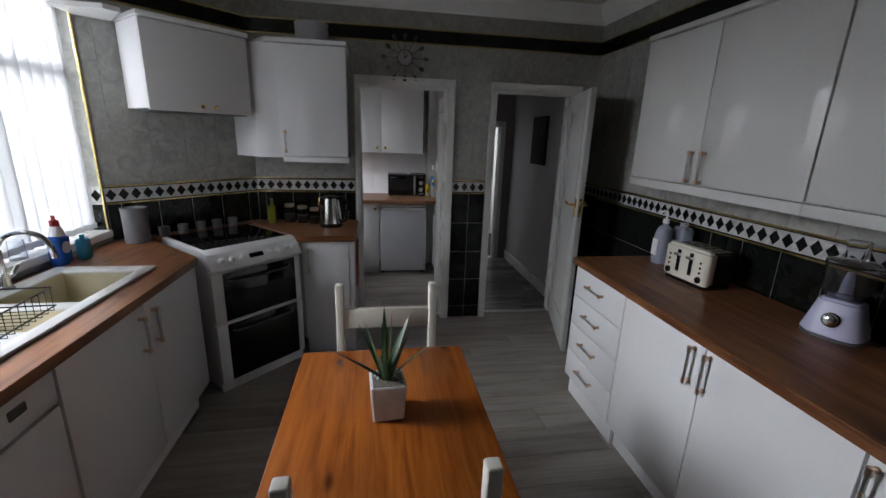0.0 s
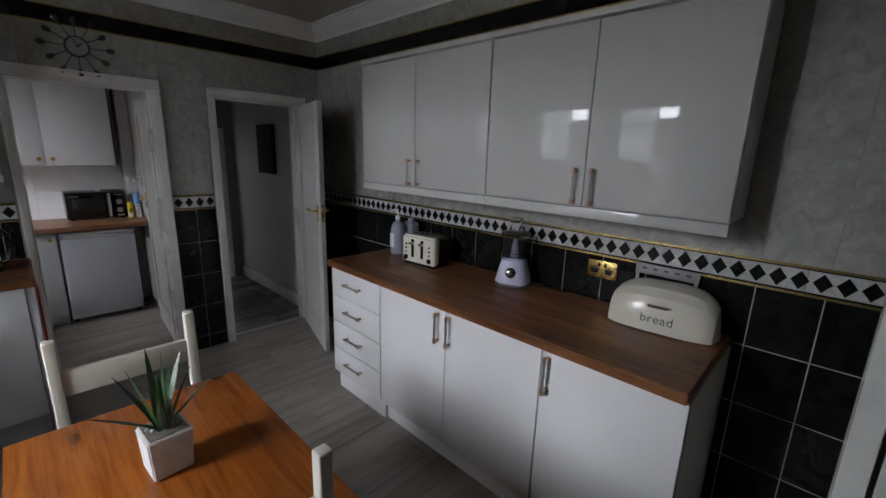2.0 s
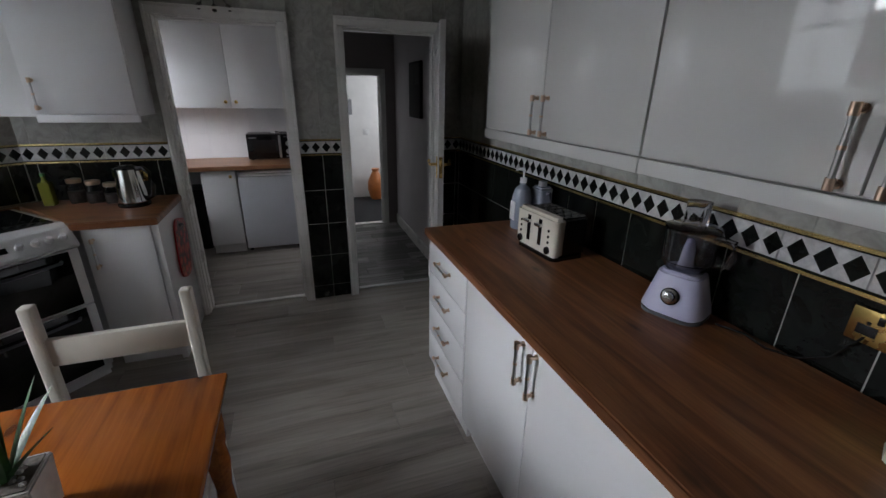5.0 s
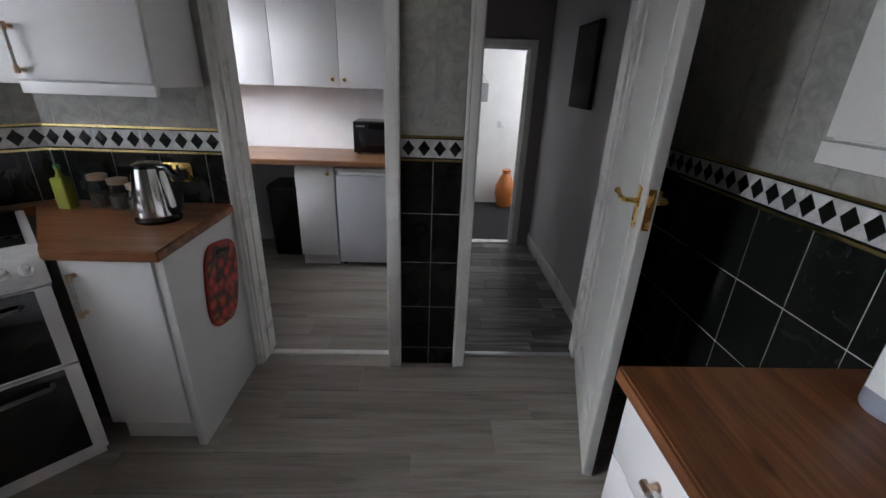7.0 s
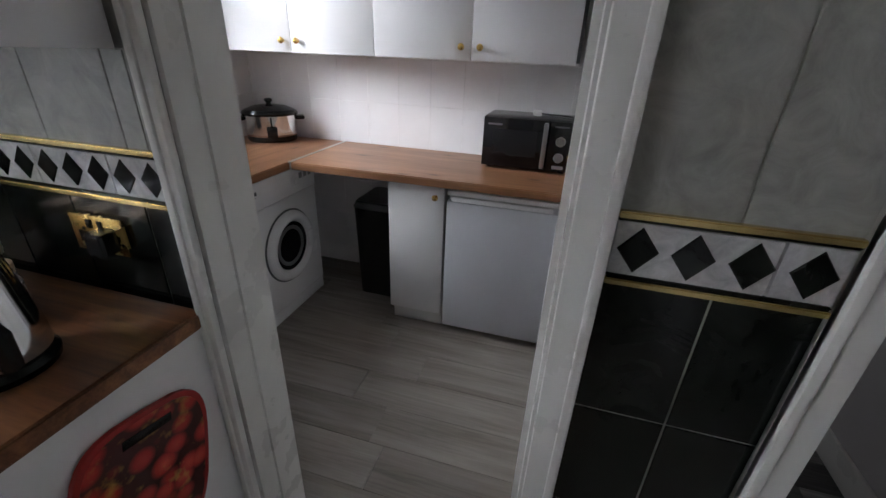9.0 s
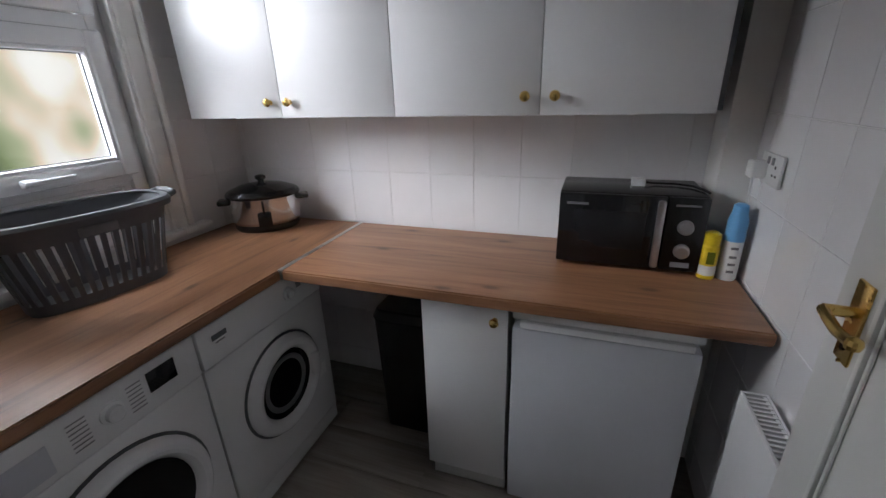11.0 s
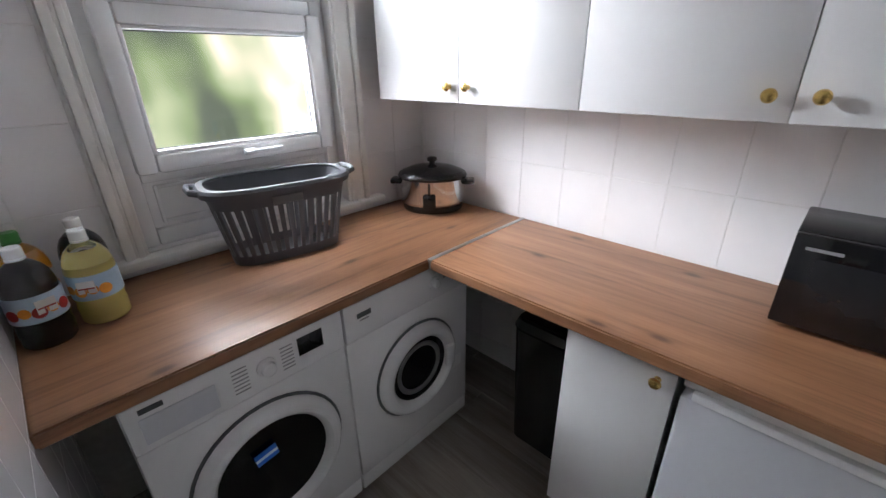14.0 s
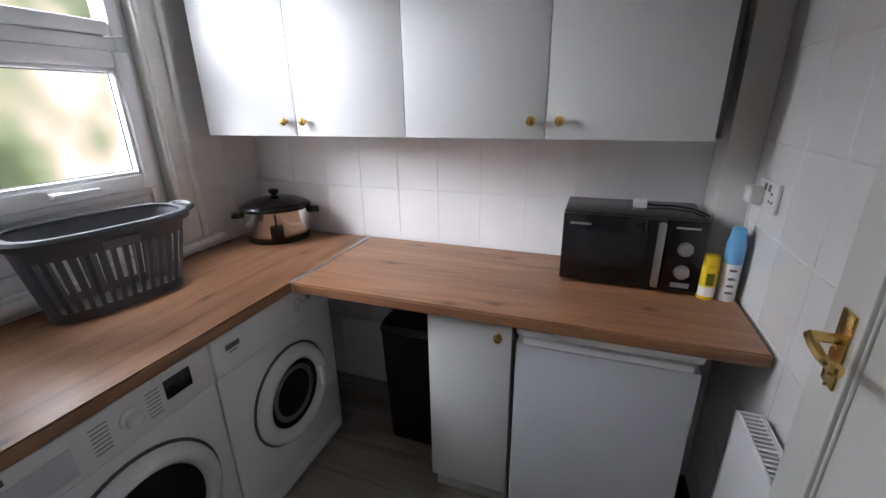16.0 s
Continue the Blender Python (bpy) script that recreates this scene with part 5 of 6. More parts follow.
part("rail", box(-0.012, 0.0, -0.13, 0.13, 0.19, 0.235, bevel=0.002), M_GREYPOT, rk)
for y in (-0.12, 0.12):
    part("leg", box(-0.01, -0.002, y - 0.006, y + 0.006, 0, 0.19), M_GREYPOT, rk)
for k in range(5):
    part("slot", box(-0.0135, -0.011, -0.1 + k * 0.045, -0.08 + k * 0.045, 0.212, 0.222), M_GREY_PL, rk)


def double_socket(m, plate, plugged=False, label="polished brass double socket with black inserts"):
    """British double socket: local x across, z up, facing -y."""
    s = thing("wall_socket", m, label, "socket")
    part("plate", box(-0.073, 0.073, -0.007, 0.002, -0.043, 0.043, bevel=0.0025), plate, s)
    dark = M_BLACK_PL if plate is M_BRASS else M_GREYPRINT
    for c in (-0.036, 0.036):
        part("switch", box(c + (0.014 if c < 0 else -0.026), c + (0.026 if c < 0 else -0.014), -0.0105, -0.006, 0.014, 0.034, bevel=0.001), dark, s)
        part("pin_hole", box(c - 0.004, c + 0.004, -0.0078, -0.0065, 0.006, 0.014), M_BLACK_PL, s)
        for d in (-0.011, 0.011):
            part("pin_hole", box(c + d - 0.0045, c + d + 0.0045, -0.0078, -0.0065, -0.016, -0.010), M_BLACK_PL, s)
        if plate is M_BRASS:
            part("insert", box(c - 0.02, c + 0.02, -0.0074, -0.0062, -0.022, 0.004, bevel=0.0004), M_BLACK_PL, s)
    if plugged:
        p = part("plug", soften(rounded_slab(0.024, 0.02, -0.025, 0.024, 0.008), 0.004), M_BLACK_PL if plate is M_BRASS else M_SOCKETW, s, "square plug pushed in")
        p.matrix_basis = pose(0.036 if plate is M_BRASS else -0.036, -0.027, -0.004)
    return s


double_socket((XE - 0.008, 2.075, 1.07, 0, 0, -90), M_BRASS)
double_socket((-0.278, YN - 0.008, 1.052, 0, 0, 0), M_BRASS, True, "polished brass double socket with a black plug")

# plant in its pot
pl = thing("potted_aloe", (0.14, 2.44, 0.775, 0, 0, 4), "spiky green aloe in a square whitewashed pot", "plant")
bm = rounded_slab(0.046, 0.046, 0, 0.1, 0.004, 2, 1.13)
part("pot", soften(bm, 0.003), M_POT, pl)
part("soil", box(-0.044, 0.044, -0.044, 0.044, 0.094, 0.102), M_SOIL, pl)
pl.scale = (1.0, 1.0, 1.15)
rng = random.Random(7)
leaves = [(0, 0.03, 0.19), (35, 0.42, 0.17), (95, 0.3, 0.185), (150, 0.5, 0.16), (200, 0.28, 0.18), (250, 0.62, 0.15), (300, 0.4, 0.175), (340, 0.75, 0.15), (65, 0.8, 0.14), (180, 0.9, 0.15), (120, 0.12, 0.15), (270, 0.15, 0.16)]
for az, lean, ln in leaves:
    bm = bmesh.new()
    rings = []
    for k in range(8):
        u = k / 7
        w = 0.0125 * (1 - u) ** 0.75 * (0.85 + 0.5 * u) + 0.0006
        th = w * 0.42
        out = 0.008 + math.sin(lean) * ln * u + 0.03 * lean * u * u
        z = 0.098 + math.cos(lean) * ln * u
        nx, nz = -math.cos(lean), math.sin(lean)
        rings.append([bm.verts.new(p) for p in ((out, w, z), (out - nx * th, 0, z - nz * th), (out, -w, z), (out + nx * th * 0.2, 0, z + nz * th * 0.2))])
    for a, b in zip(rings, rings[1:]):
        for i in range(4):
            bm.faces.new((a[i], a[(i + 1) % 4], b[(i + 1) % 4], b[i]))
    bm.faces.new(rings[-1])
    bm.faces.new(rings[0][::-1])
    bmesh.ops.recalc_face_normals(bm, faces=bm.faces)
    lf = part("leaf", bm, M_LEAF, pl)
    lf.matrix_basis = pose(rng.uniform(-0.006, 0.006), rng.uniform(-0.006, 0.006), 0, 0, 0, az + rng.uniform(-8, 8))
for k in range(14):
    g = part("pebble", lathe([(0.002, -0.004), (0.005, -0.002), (0.006, 0.001), (0.003, 0.004)], 7), M_LABEL if k % 2 else M_GREYPOT, pl)
    g.matrix_basis = pose(rng.uniform(-0.038, 0.038), rng.uniform(-0.038, 0.038), 0.103)

# sunburst clock over the utility door
ck2 = thing("sunburst_clock", (0.337, YN - 0.012, 2.168), "silver sunburst wall clock with spoon-like rays", "clock")
ck2.scale = (1.1, 1.0, 1.1)
bm = cyl((0, 0.004, 0), (0, -0.02, 0), 0.055, 32)
part("case", soften(bm, 0.004), M_NICKEL, ck2)
part("face", cyl((0, -0.02, 0), (0, -0.0215, 0), 0.046, 32), M_GREYPOT, ck2, "mirror-grey dial")
part("hour_needle", box(-0.003, 0.003, -0.0235, -0.0218, -0.005, 0.028), M_BLACK_PL, ck2).matrix_basis = pose(0, 0, 0, 0, 50, 0)
part("minute_needle", box(-0.002, 0.002, -0.025, -0.0235, -0.005, 0.04), M_BLACK_PL, ck2).matrix_basis = pose(0, 0, 0, 0, -20, 0)
for k in range(12):
    bm = tube([(0, -0.008, 0.05), (0, -0.01, 0.1), (0, -0.01, 0.135)], 0.0028, 6)
    lathe([(0.001, -0.026), (0.012, -0.012), (0.015, 0.002), (0.011, 0.014), (0.001, 0.019)], 12, 1, 0.45, bm=bm, at=(0, -0.011, 0.148 if k % 2 else 0.135))
    part("ray", bm, M_NICKEL, ck2).matrix_basis = pose(0, 0, 0, 0, k * 30, 0)

# on the wall cabinet
pt = thing("cooking_pot", (-0.32, 4.6, 2.19), "grey lidded cooking pot stored on the wall cabinet", "pot")
part("pot", soften(lathe([(0.098, 0), (0.11, 0.008), (0.112, 0.12), (0.108, 0.12), (0.1, 0.015)], 28), 0.001), M_GREYPOT, pt)
part("lid", lathe([(0.114, 0.12), (0.112, 0.13), (0.05, 0.142), (0.012, 0.145)], 28), M_GREYPOT, pt)
for s in (-1, 1):
    part("handle", tube([(s * 0.108, -0.03, 0.1), (s * 0.14, -0.02, 0.1), (s * 0.14, 0.02, 0.1), (s * 0.108, 0.03, 0.1)], 0.006), M_BLACK_PL, pt)

# kettle, jars, bottle beside the cooker
kt = thing("kettle", (-0.228, 4.52, TOP, 0, 0, 165), "polished steel jug kettle with a black handle", "kettle")
part("base", lathe([(0.082, 0), (0.084, 0.012), (0.076, 0.022)], 28), M_BLACK_PL, kt)
part("body", lathe([(0.074, 0.02), (0.078, 0.03), (0.074, 0.09), (0.064, 0.17), (0.057, 0.215), (0.05, 0.215)], 32), M_CHROME, kt)
part("lid", lathe([(0.056, 0.213), (0.055, 0.225), (0.035, 0.234), (0.01, 0.236)], 28), M_BLACK_PL, kt)
part("spout", prism([(0.05, -0.02), (0.085, 0.0), (0.05, 0.02)], 0.165, 0.214), M_CHROME, kt)
part("handle", tube([(-0.05, 0, 0.215), (-0.09, 0, 0.222), (-0.122, 0, 0.19), (-0.128, 0, 0.12), (-0.115, 0, 0.06), (-0.075, 0, 0.04)], 0.014, 10), M_BLACK_PL, kt)
for x, y, r, h in ((-0.46, 4.655, 0.042, 0.11), (-0.365, 4.62, 0.038, 0.1), (-0.56, 4.68, 0.042, 0.12)):
    j = thing("storage_jar", (x, y, TOP), "small glass storage jar with a rose gold lid", "jar", "storage jars")
    part("jar", lathe([(r * 0.92, 0), (r, 0.01), (r, h * 0.8), (r * 0.8, h)], 20), M_CLEAR, j)
    part("contents", lathe([(r * 0.85, 0.006), (r * 0.88, h * 0.55)], 16), M_SOIL, j)
    part("lid", lathe([(r * 0.86, h), (r * 0.9, h + 0.008), (r * 0.9, h + 0.022), (r * 0.5, h + 0.026)], 20), M_COPPER, j)
j = thing("oil_bottle", (-0.68, 4.64, TOP), "square green oil bottle by the cooker", "bottle")
j.scale = (0.85, 0.85, 0.72)
part("bottle", soften(rounded_slab(0.032, 0.032, 0, 0.19, 0.008), 0.006), M_GREENB, j)
part("neck", lathe([(0.022, 0.188), (0.012, 0.21), (0.012, 0.24)], 14), M_GREENB, j)
part("cap", cyl((0, 0, 0.238), (0, 0, 0.26), 0.014, 14), M_GREENCAP, j)
for k in range(5):
    p = DA.lerp(DB, 0.27 + 0.115 * k) + DN * 0.075
    j = thing("spice_cup", (p.x, p.y, TOP), "small grey stoneware cup behind the hob", "cup", "cups behind the hob")
    part("cup", lathe([(0.024, 0), (0.03, 0.006), (0.033, 0.06), (0.03, 0.06), (0.026, 0.01)], 18), M_STONE, j)
j = thing("canister", (-1.335, 4.06, TOP), "tall pale grey kitchen canister by the window", "canister")
part("body", soften(lathe([(0.062, 0), (0.066, 0.006), (0.068, 0.2), (0.06, 0.2)], 28), 0.001), M_STONE, j)
part("rim", lathe([(0.07, 0.198), (0.071, 0.212), (0.058, 0.215), (0.056, 0.205)], 28), M_STONE, j)

# sink, tap, rack, washing-up bottles
sk = thing("inset_sink", (0, 0, TOP), "white composite sink with a cream bowl and drainer", "sink")
bm = bmesh.new()
X0, X1, Y0, Y1 = SX0, SX1, SY0, SY1
bowls = [(X0 + 0.075, X1 - 0.05, 3.04, 3.44, 0.17), (X0 + 0.075, X1 - 0.05, 2.78, 2.98, 0.1)]


def rim_bar(x0, x1, y0, y1, b=0.006):
    add_box(bm, x0, x1, y0, y1, 0.0, 0.014, bevel=b)


rim_bar(X0, X0 + 0.08, Y0, Y1)
rim_bar(X1 - 0.055, X1, Y0, Y1)
rim_bar(X0 + 0.07, X1 - 0.045, 3.435, Y1)
rim_bar(X0 + 0.07, X1 - 0.045, 2.975, 3.045)
rim_bar(X0 + 0.07, X1 - 0.045, Y0, 2.785)
part("rim", bm, M_SINK, sk)
for x0, x1, y0, y1, dp in bowls:
    bm = bmesh.new()
    for a in ((x0 - 0.006, x0 + 0.004, y0, y1), (x1 - 0.004, x1 + 0.006, y0, y1), (x0, x1, y0 - 0.006, y0 + 0.004), (x0, x1, y1 - 0.004, y1 + 0.006)):
        add_box(bm, *a, -dp, 0.008)
    add_box(bm, x0, x1, y0, y1, -dp - 0.008, -dp)
    bw = part("bowl", bm, M_SINKIN, sk, "cream stained bowl")
    part("drain", cyl(((x0 + x1) / 2, (y0 + y1) / 2, -dp), ((x0 + x1) / 2, (y0 + y1) / 2, -dp + 0.003), 0.035, 20), M_CHROME, bw)
for k in range(5):
    part("drainer_rib", box(X0 + 0.1 + k * 0.055, X0 + 0.115 + k * 0.055, Y0 + 0.05, 2.74, 0.013, 0.018, bevel=0.002), M_SINK, sk)
tp = thing("mixer_tap", (-1.40, 3.2, TOP + 0.012), "chrome swan-neck kitchen mixer tap", "tap")
part("base", lathe([(0.026, 0), (0.026, 0.01), (0.018, 0.02), (0.018, 0.07)], 20), M_CHROME, tp)
part("spout", tube([(0, 0, 0.06)] + [(0.09 - 0.09 * math.cos(a), 0.02 * a / 3, 0.17 + 0.075 * math.sin(a)) for a in np.linspace(0, math.pi, 12)] + [(0.182, 0.022, 0.13)], 0.011, 12), M_CHROME, tp)
for s in (-1, 1):
    part("lever", tube([(0, s * 0.02, 0.05), (0, s * 0.045, 0.055), (0.0, s * 0.075, 0.085)], 0.009), M_CHROME, tp)
rk = thing("dish_rack", (-1.18, 2.78, TOP + 0.016, 0, 0, 4), "black wire dish rack on the drainer", "rack")
for z in (0.02, 0.09):
    part("hoop", tube([(-0.13, -0.17, z), (0.13, -0.17, z), (0.13, 0.17, z), (-0.13, 0.17, z), (-0.13, -0.17, z)], 0.003, 6), M_BLACK_PL, rk)
for k in range(11):
    y = -0.16 + k * 0.032
    part("wire", tube([(-0.13, y, 0.09), (-0.128, y, 0.004), (0.128, y, 0.004), (0.13, y, 0.09)], 0.0018, 5), M_BLACK_PL, rk)
wb = thing("washing_up_bottle", (-1.455, 3.60, TOP), "blue washing-up liquid bottle with a red cap", "bottle")
part("bottle", soften(rounded_slab(0.032, 0.05, 0, 0.15, 0.028, 6), 0.012, 3), M_BLUE, wb)
part("shoulder", lathe([(0.034, 0.148), (0.024, 0.185), (0.016, 0.2)], 18), M_LABEL, wb)
part("cap", lathe([(0.02, 0.198), (0.019, 0.225), (0.009, 0.23), (0.008, 0.25)], 16), M_RED, wb)
part("label", cyl((0.0325, 0, 0.09), (0.034, 0, 0.09), 0.03, 20), M_LABEL, wb)
wb = thing("hand_soap_bottle", (-1.41, 3.70, TOP), "small clear teal soap bottle by the sink", "bottle")
part("bottle", soften(rounded_slab(0.025, 0.03, 0, 0.11, 0.015), 0.006), M_TEAL, wb)
part("cap", cyl((0, 0, 0.11), (0, 0, 0.13), 0.012, 14), M_TEAL, wb)
for y in (2.95, 3.1, 3.32, 3.45):
    g = thing("drinking_glass", (-1.44, y, 0.985), "upturned drinking glass on the window sill", "glass", "glasses on the sill")
    g.matrix_world = pose(-1.495 - 0.03, y, 0.985)
    part("tumbler", lathe([(0.033, 0), (0.03, 0.09), (0.026, 0.09), (0.03, 0.003)], 18), M_CLEAR, g)

# ---- things in the utility room ----
sc = thing("slow_cooker", (-1.115, 6.455, UT, 0, 0, 38), "oval steel slow cooker with a black lid", "slow cooker")
sc.scale = (1.17, 1.17, 1.16)
part("base", lathe([(0.118, 0), (0.125, 0.01), (0.125, 0.028)], 32, 1, 0.8), M_BLACK_PL, sc)
part("body", lathe([(0.124, 0.028), (0.132, 0.04), (0.135, 0.135), (0.13, 0.14)], 36, 1, 0.8), M_CHROME, sc)
part("rim", lathe([(0.138, 0.135), (0.142, 0.145), (0.136, 0.155), (0.12, 0.155)], 36, 1, 0.8), M_BLACK_PL, sc)
lid = part("lid", lathe([(0.13, 0.153), (0.126, 0.162), (0.08, 0.18), (0.03, 0.187)], 36, 1, 0.8), M_BLACK_GL, sc, "dark glass lid")
part("knob", lathe([(0.012, 0.185), (0.011, 0.195), (0.02, 0.202), (0.02, 0.212), (0.012, 0.216)], 20), M_BLACK_PL, lid)
for s in (-1, 1):
    part("handle", box(s * 0.15 - 0.022, s * 0.15 + 0.022, -0.03, 0.03, 0.108, 0.128, bevel=0.006), M_BLACK_PL, sc)
part("control", box(-0.025, 0.025, -0.12, -0.103, 0.03, 0.085, bevel=0.004), M_BLACK_PL, sc)
part("dial", cyl((0, -0.118, 0.06), (0, -0.13, 0.06), 0.014, 18), M_BLACK_PL, sc)
part("control_stem", box(-0.004, 0.004, -0.113, -0.107, 0.085, 0.13), M_BLACK_PL, sc)

# laundry basket: tapered, slotted sides
lb = thing("laundry_basket", (-1.178, 5.72, UT, 0, 0, 79), "dark grey slotted plastic laundry basket, empty", "basket")
lb.scale = (1.02, 1.0, 1.24)
LN = 72


def basket_ring(hx, hy, z, p=3.2):
    ts_ = np.linspace(0, 2 * math.pi, 721)
    xs_, ys_ = (np.sign(f) * np.abs(f) ** (2 / p) * h for f, h in ((np.cos(ts_), hx), (np.sin(ts_), hy)))
    run = np.concatenate(([0], np.cumsum(np.hypot(np.diff(xs_), np.diff(ys_)))))
    even = np.arange(LN) * run[-1] / LN
    return [(float(x), float(y), z) for x, y in zip(np.interp(even, run, xs_), np.interp(even, run, ys_))]


def basket_shell(levels, th=0.004, keep=lambda k: True):
    bm = bmesh.new()
    o = [[bm.verts.new(v) for v in basket_ring(hx, hy, z)] for hx, hy, z in levels]
    i_ = [[bm.verts.new(v) for v in basket_ring(hx - th, hy - th, z)] for hx, hy, z in levels]
    for r in range(len(levels) - 1):
        for k in range(LN):
            if not keep(k):
                continue
            q = (k + 1) % LN
            bm.faces.new((o[r][k], o[r][q], o[r + 1][q], o[r + 1][k]))
            bm.faces.new((i_[r][k], i_[r + 1][k], i_[r + 1][q], i_[r][q]))
            if not keep((k - 1) % LN):
                bm.faces.new((o[r][k], o[r + 1][k], i_[r + 1][k], i_[r][k]))
            if not keep((k + 1) % LN):
                bm.faces.new((o[r][q], i_[r][q], i_[r + 1][q], o[r + 1][q]))
    for k in range(LN):
        if keep(k):
            q = (k + 1) % LN
            bm.faces.new((o[0][k], i_[0][k], i_[0][q], o[0][q]))
            bm.faces.new((o[-1][k], o[-1][q], i_[-1][q], i_[-1][k]))
    bmesh.ops.delete(bm, geom=[v for v in bm.verts if not v.link_faces], context="VERTS")
    bmesh.ops.recalc_face_normals(bm, faces=bm.faces)
    return bm


part("base", basket_shell([(0.19, 0.095, 0.0), (0.195, 0.1, 0.03)]), M_GREY_PL, lb)
bm = bmesh.new()
bm.faces.new([bm.verts.new((x, y, 0.006)) for x, y, z in basket_ring(0.189, 0.094, 0)])
r = bmesh.ops.extrude_face_region(bm, geom=list(bm.faces))
bmesh.ops.translate(bm, verts=[v for v in r["geom"] if isinstance(v, bmesh.types.BMVert)], vec=(0, 0, -0.004))
bmesh.ops.recalc_face_normals(bm, faces=bm.faces)
part("floor", bm, M_GREY_PL, lb)
for k in range(0, LN, 2):
    part("slat", basket_shell([(0.195, 0.1, 0.03), (0.225, 0.125, 0.172)], keep=lambda j, k=k: j == k), M_GREY_PL, lb)
part("upper_band", basket_shell([(0.225, 0.125, 0.172), (0.238, 0.136, 0.215)]), M_GREY_PL, lb)
rim = basket_shell([(0.252, 0.15, 0.207), (0.256, 0.154, 0.222), (0.248, 0.146, 0.23)], 0.02)
part("rim", rim, M_GREY_PL, lb)
for s in (-1, 1):
    part("grip_opening", box(-0.05, 0.05, s * 0.137 - 0.003, s * 0.137 + 0.003, 0.178, 0.2, bevel=0.002), M_STONE, lb)
    part("end_handle", tube([(s * 0.25, -0.06, 0.222), (s * 0.272, -0.05, 0.226), (s * 0.278, 0, 0.228), (s * 0.272, 0.05, 0.226), (s * 0.25, 0.06, 0.222)], 0.009), M_GREY_PL, lb)


def squash_bottle(x, y, liquid, cap, lab, fruit, label, turn=0, level=0.9):
    """Round-shouldered bottle, filled to level (a share of its height)."""
    b = thing("squash_bottle", (x, y, UT, 0, 0, turn), label, "bottle", "squash bottles")
    prof = [(0.05, 0), (0.056, 0.008), (0.057, 0.05), (0.055, 0.062), (0.057, 0.074), (0.057, 0.15), (0.055, 0.17), (0.05, 0.19), (0.041, 0.207), (0.029, 0.219), (0.019, 0.226), (0.016, 0.232), (0.016, 0.238)]
    top = level * 0.238
    part("liquid", lathe([(r - 0.0015, max(z, 0.002)) for r, z in prof if z < top] + [(0.01, top)], 28), liquid, b)
    part("bottle", lathe(prof, 28), M_SQUASHPET, b, "clear plastic bottle wall")
    part("neck_ring", lathe([(0.017, 0.228), (0.0205, 0.23), (0.0205, 0.234), (0.017, 0.236)], 18), cap, b)
    part("cap", lathe([(0.0185, 0.236), (0.0195, 0.238), (0.0195, 0.258), (0.017, 0.262), (0.006, 0.2625)], 20), cap, b)
    lb_ = part("label", lathe([(0.0578, 0.078), (0.0582, 0.08), (0.0582, 0.146), (0.0578, 0.148)], 28), lab, b, "printed paper label")
    part("band", lathe([(0.0584, 0.079), (0.0586, 0.081), (0.0586, 0.088), (0.0584, 0.09)], 28), M_LABEL_B, lb_, "blue band")
    for k in range(5):
        f = part("printed_fruit", cyl((0, 0, 0), (0, 0, 0.0012), 0.015 - 0.002 * (k % 2), 16), fruit if k % 2 == 0 else M_ORANGE, lb_)
        a = math.radians(-70 + k * 27)
        f.matrix_basis = Matrix.Translation((0.0578 * math.cos(a), 0.0578 * math.sin(a), 0.105 + 0.004 * (k % 2))) @ Vector((math.cos(a), math.sin(a), 0)).to_track_quat("Z", "Y").to_matrix().to_4x4()
    f = part("print_block", box(-0.02, 0.02, -0.0022, 0.0006, -0.017, 0.017), M_LABEL, lb_)
    f.matrix_basis = pose(0.0575 * math.cos(0.0), 0.0575 * math.sin(0.0), 0.118, 0, 0, 90)
    st = part("print_stripe", box(-0.018, 0.018, -0.0028, -0.0015, -0.0018, 0.0018), M_RED, lb_)
    st.matrix_basis = pose(0.0575, 0, 0.115, 0, 0, 90)
    return b


squash_bottle(-1.08, 5.015, M_PURPLE, M_UPVC, M_LABEL_B, M_RED, "dark berry squash bottle with a blue and red label", 18)
squash_bottle(-1.115, 5.14, M_YELLOWSQ, M_UPVC, M_LABEL_B, M_ORANGE, "cloudy lemon squash bottle with an orange-printed label", -25, 0.72)
squash_bottle(-1.225, 5.015, M_ORANGESQ, M_GREENCAP, M_LABEL, M_ORANGE, "orange squash bottle with a green cap", 20)
squash_bottle(-1.245, 5.145, M_PURPLE, M_UPVC, M_LABEL, M_RED, "dark berry squash bottle at the back", 0)

mw = thing("microwave_oven", (0.477, 6.345, UT, 0, 0, -0.5), "black microwave oven with a steel bar handle", "microwave")
part("body", box(-0.225, 0.225, 0.012, 0.265, 0.012, 0.262, bevel=0.006), M_BLACK_PL, mw)
for x in (-0.19, 0.19):
    for y in (0.04, 0.24):
        part("foot", cyl((x, y, 0), (x, y, 0.013), 0.014, 12), M_BLACK_PL, mw)
d = part("door", box(-0.224, 0.105, -0.008, 0.012, 0.014, 0.26, bevel=0.004), M_BLACK_GL, mw)
part("window", box(-0.175, 0.05, -0.0095, -0.0075, 0.075, 0.205, bevel=0.0005), M_DOORGL, d, "smoked viewing window")
part("handle", box(0.078, 0.1, -0.03, -0.006, 0.025, 0.25, bevel=0.006), M_BRUSHED, d, "upright brushed steel handle")
cp = part("control_panel", box(0.108, 0.224, -0.008, 0.012, 0.014, 0.26, bevel=0.004), M_BLACK_PL, mw)
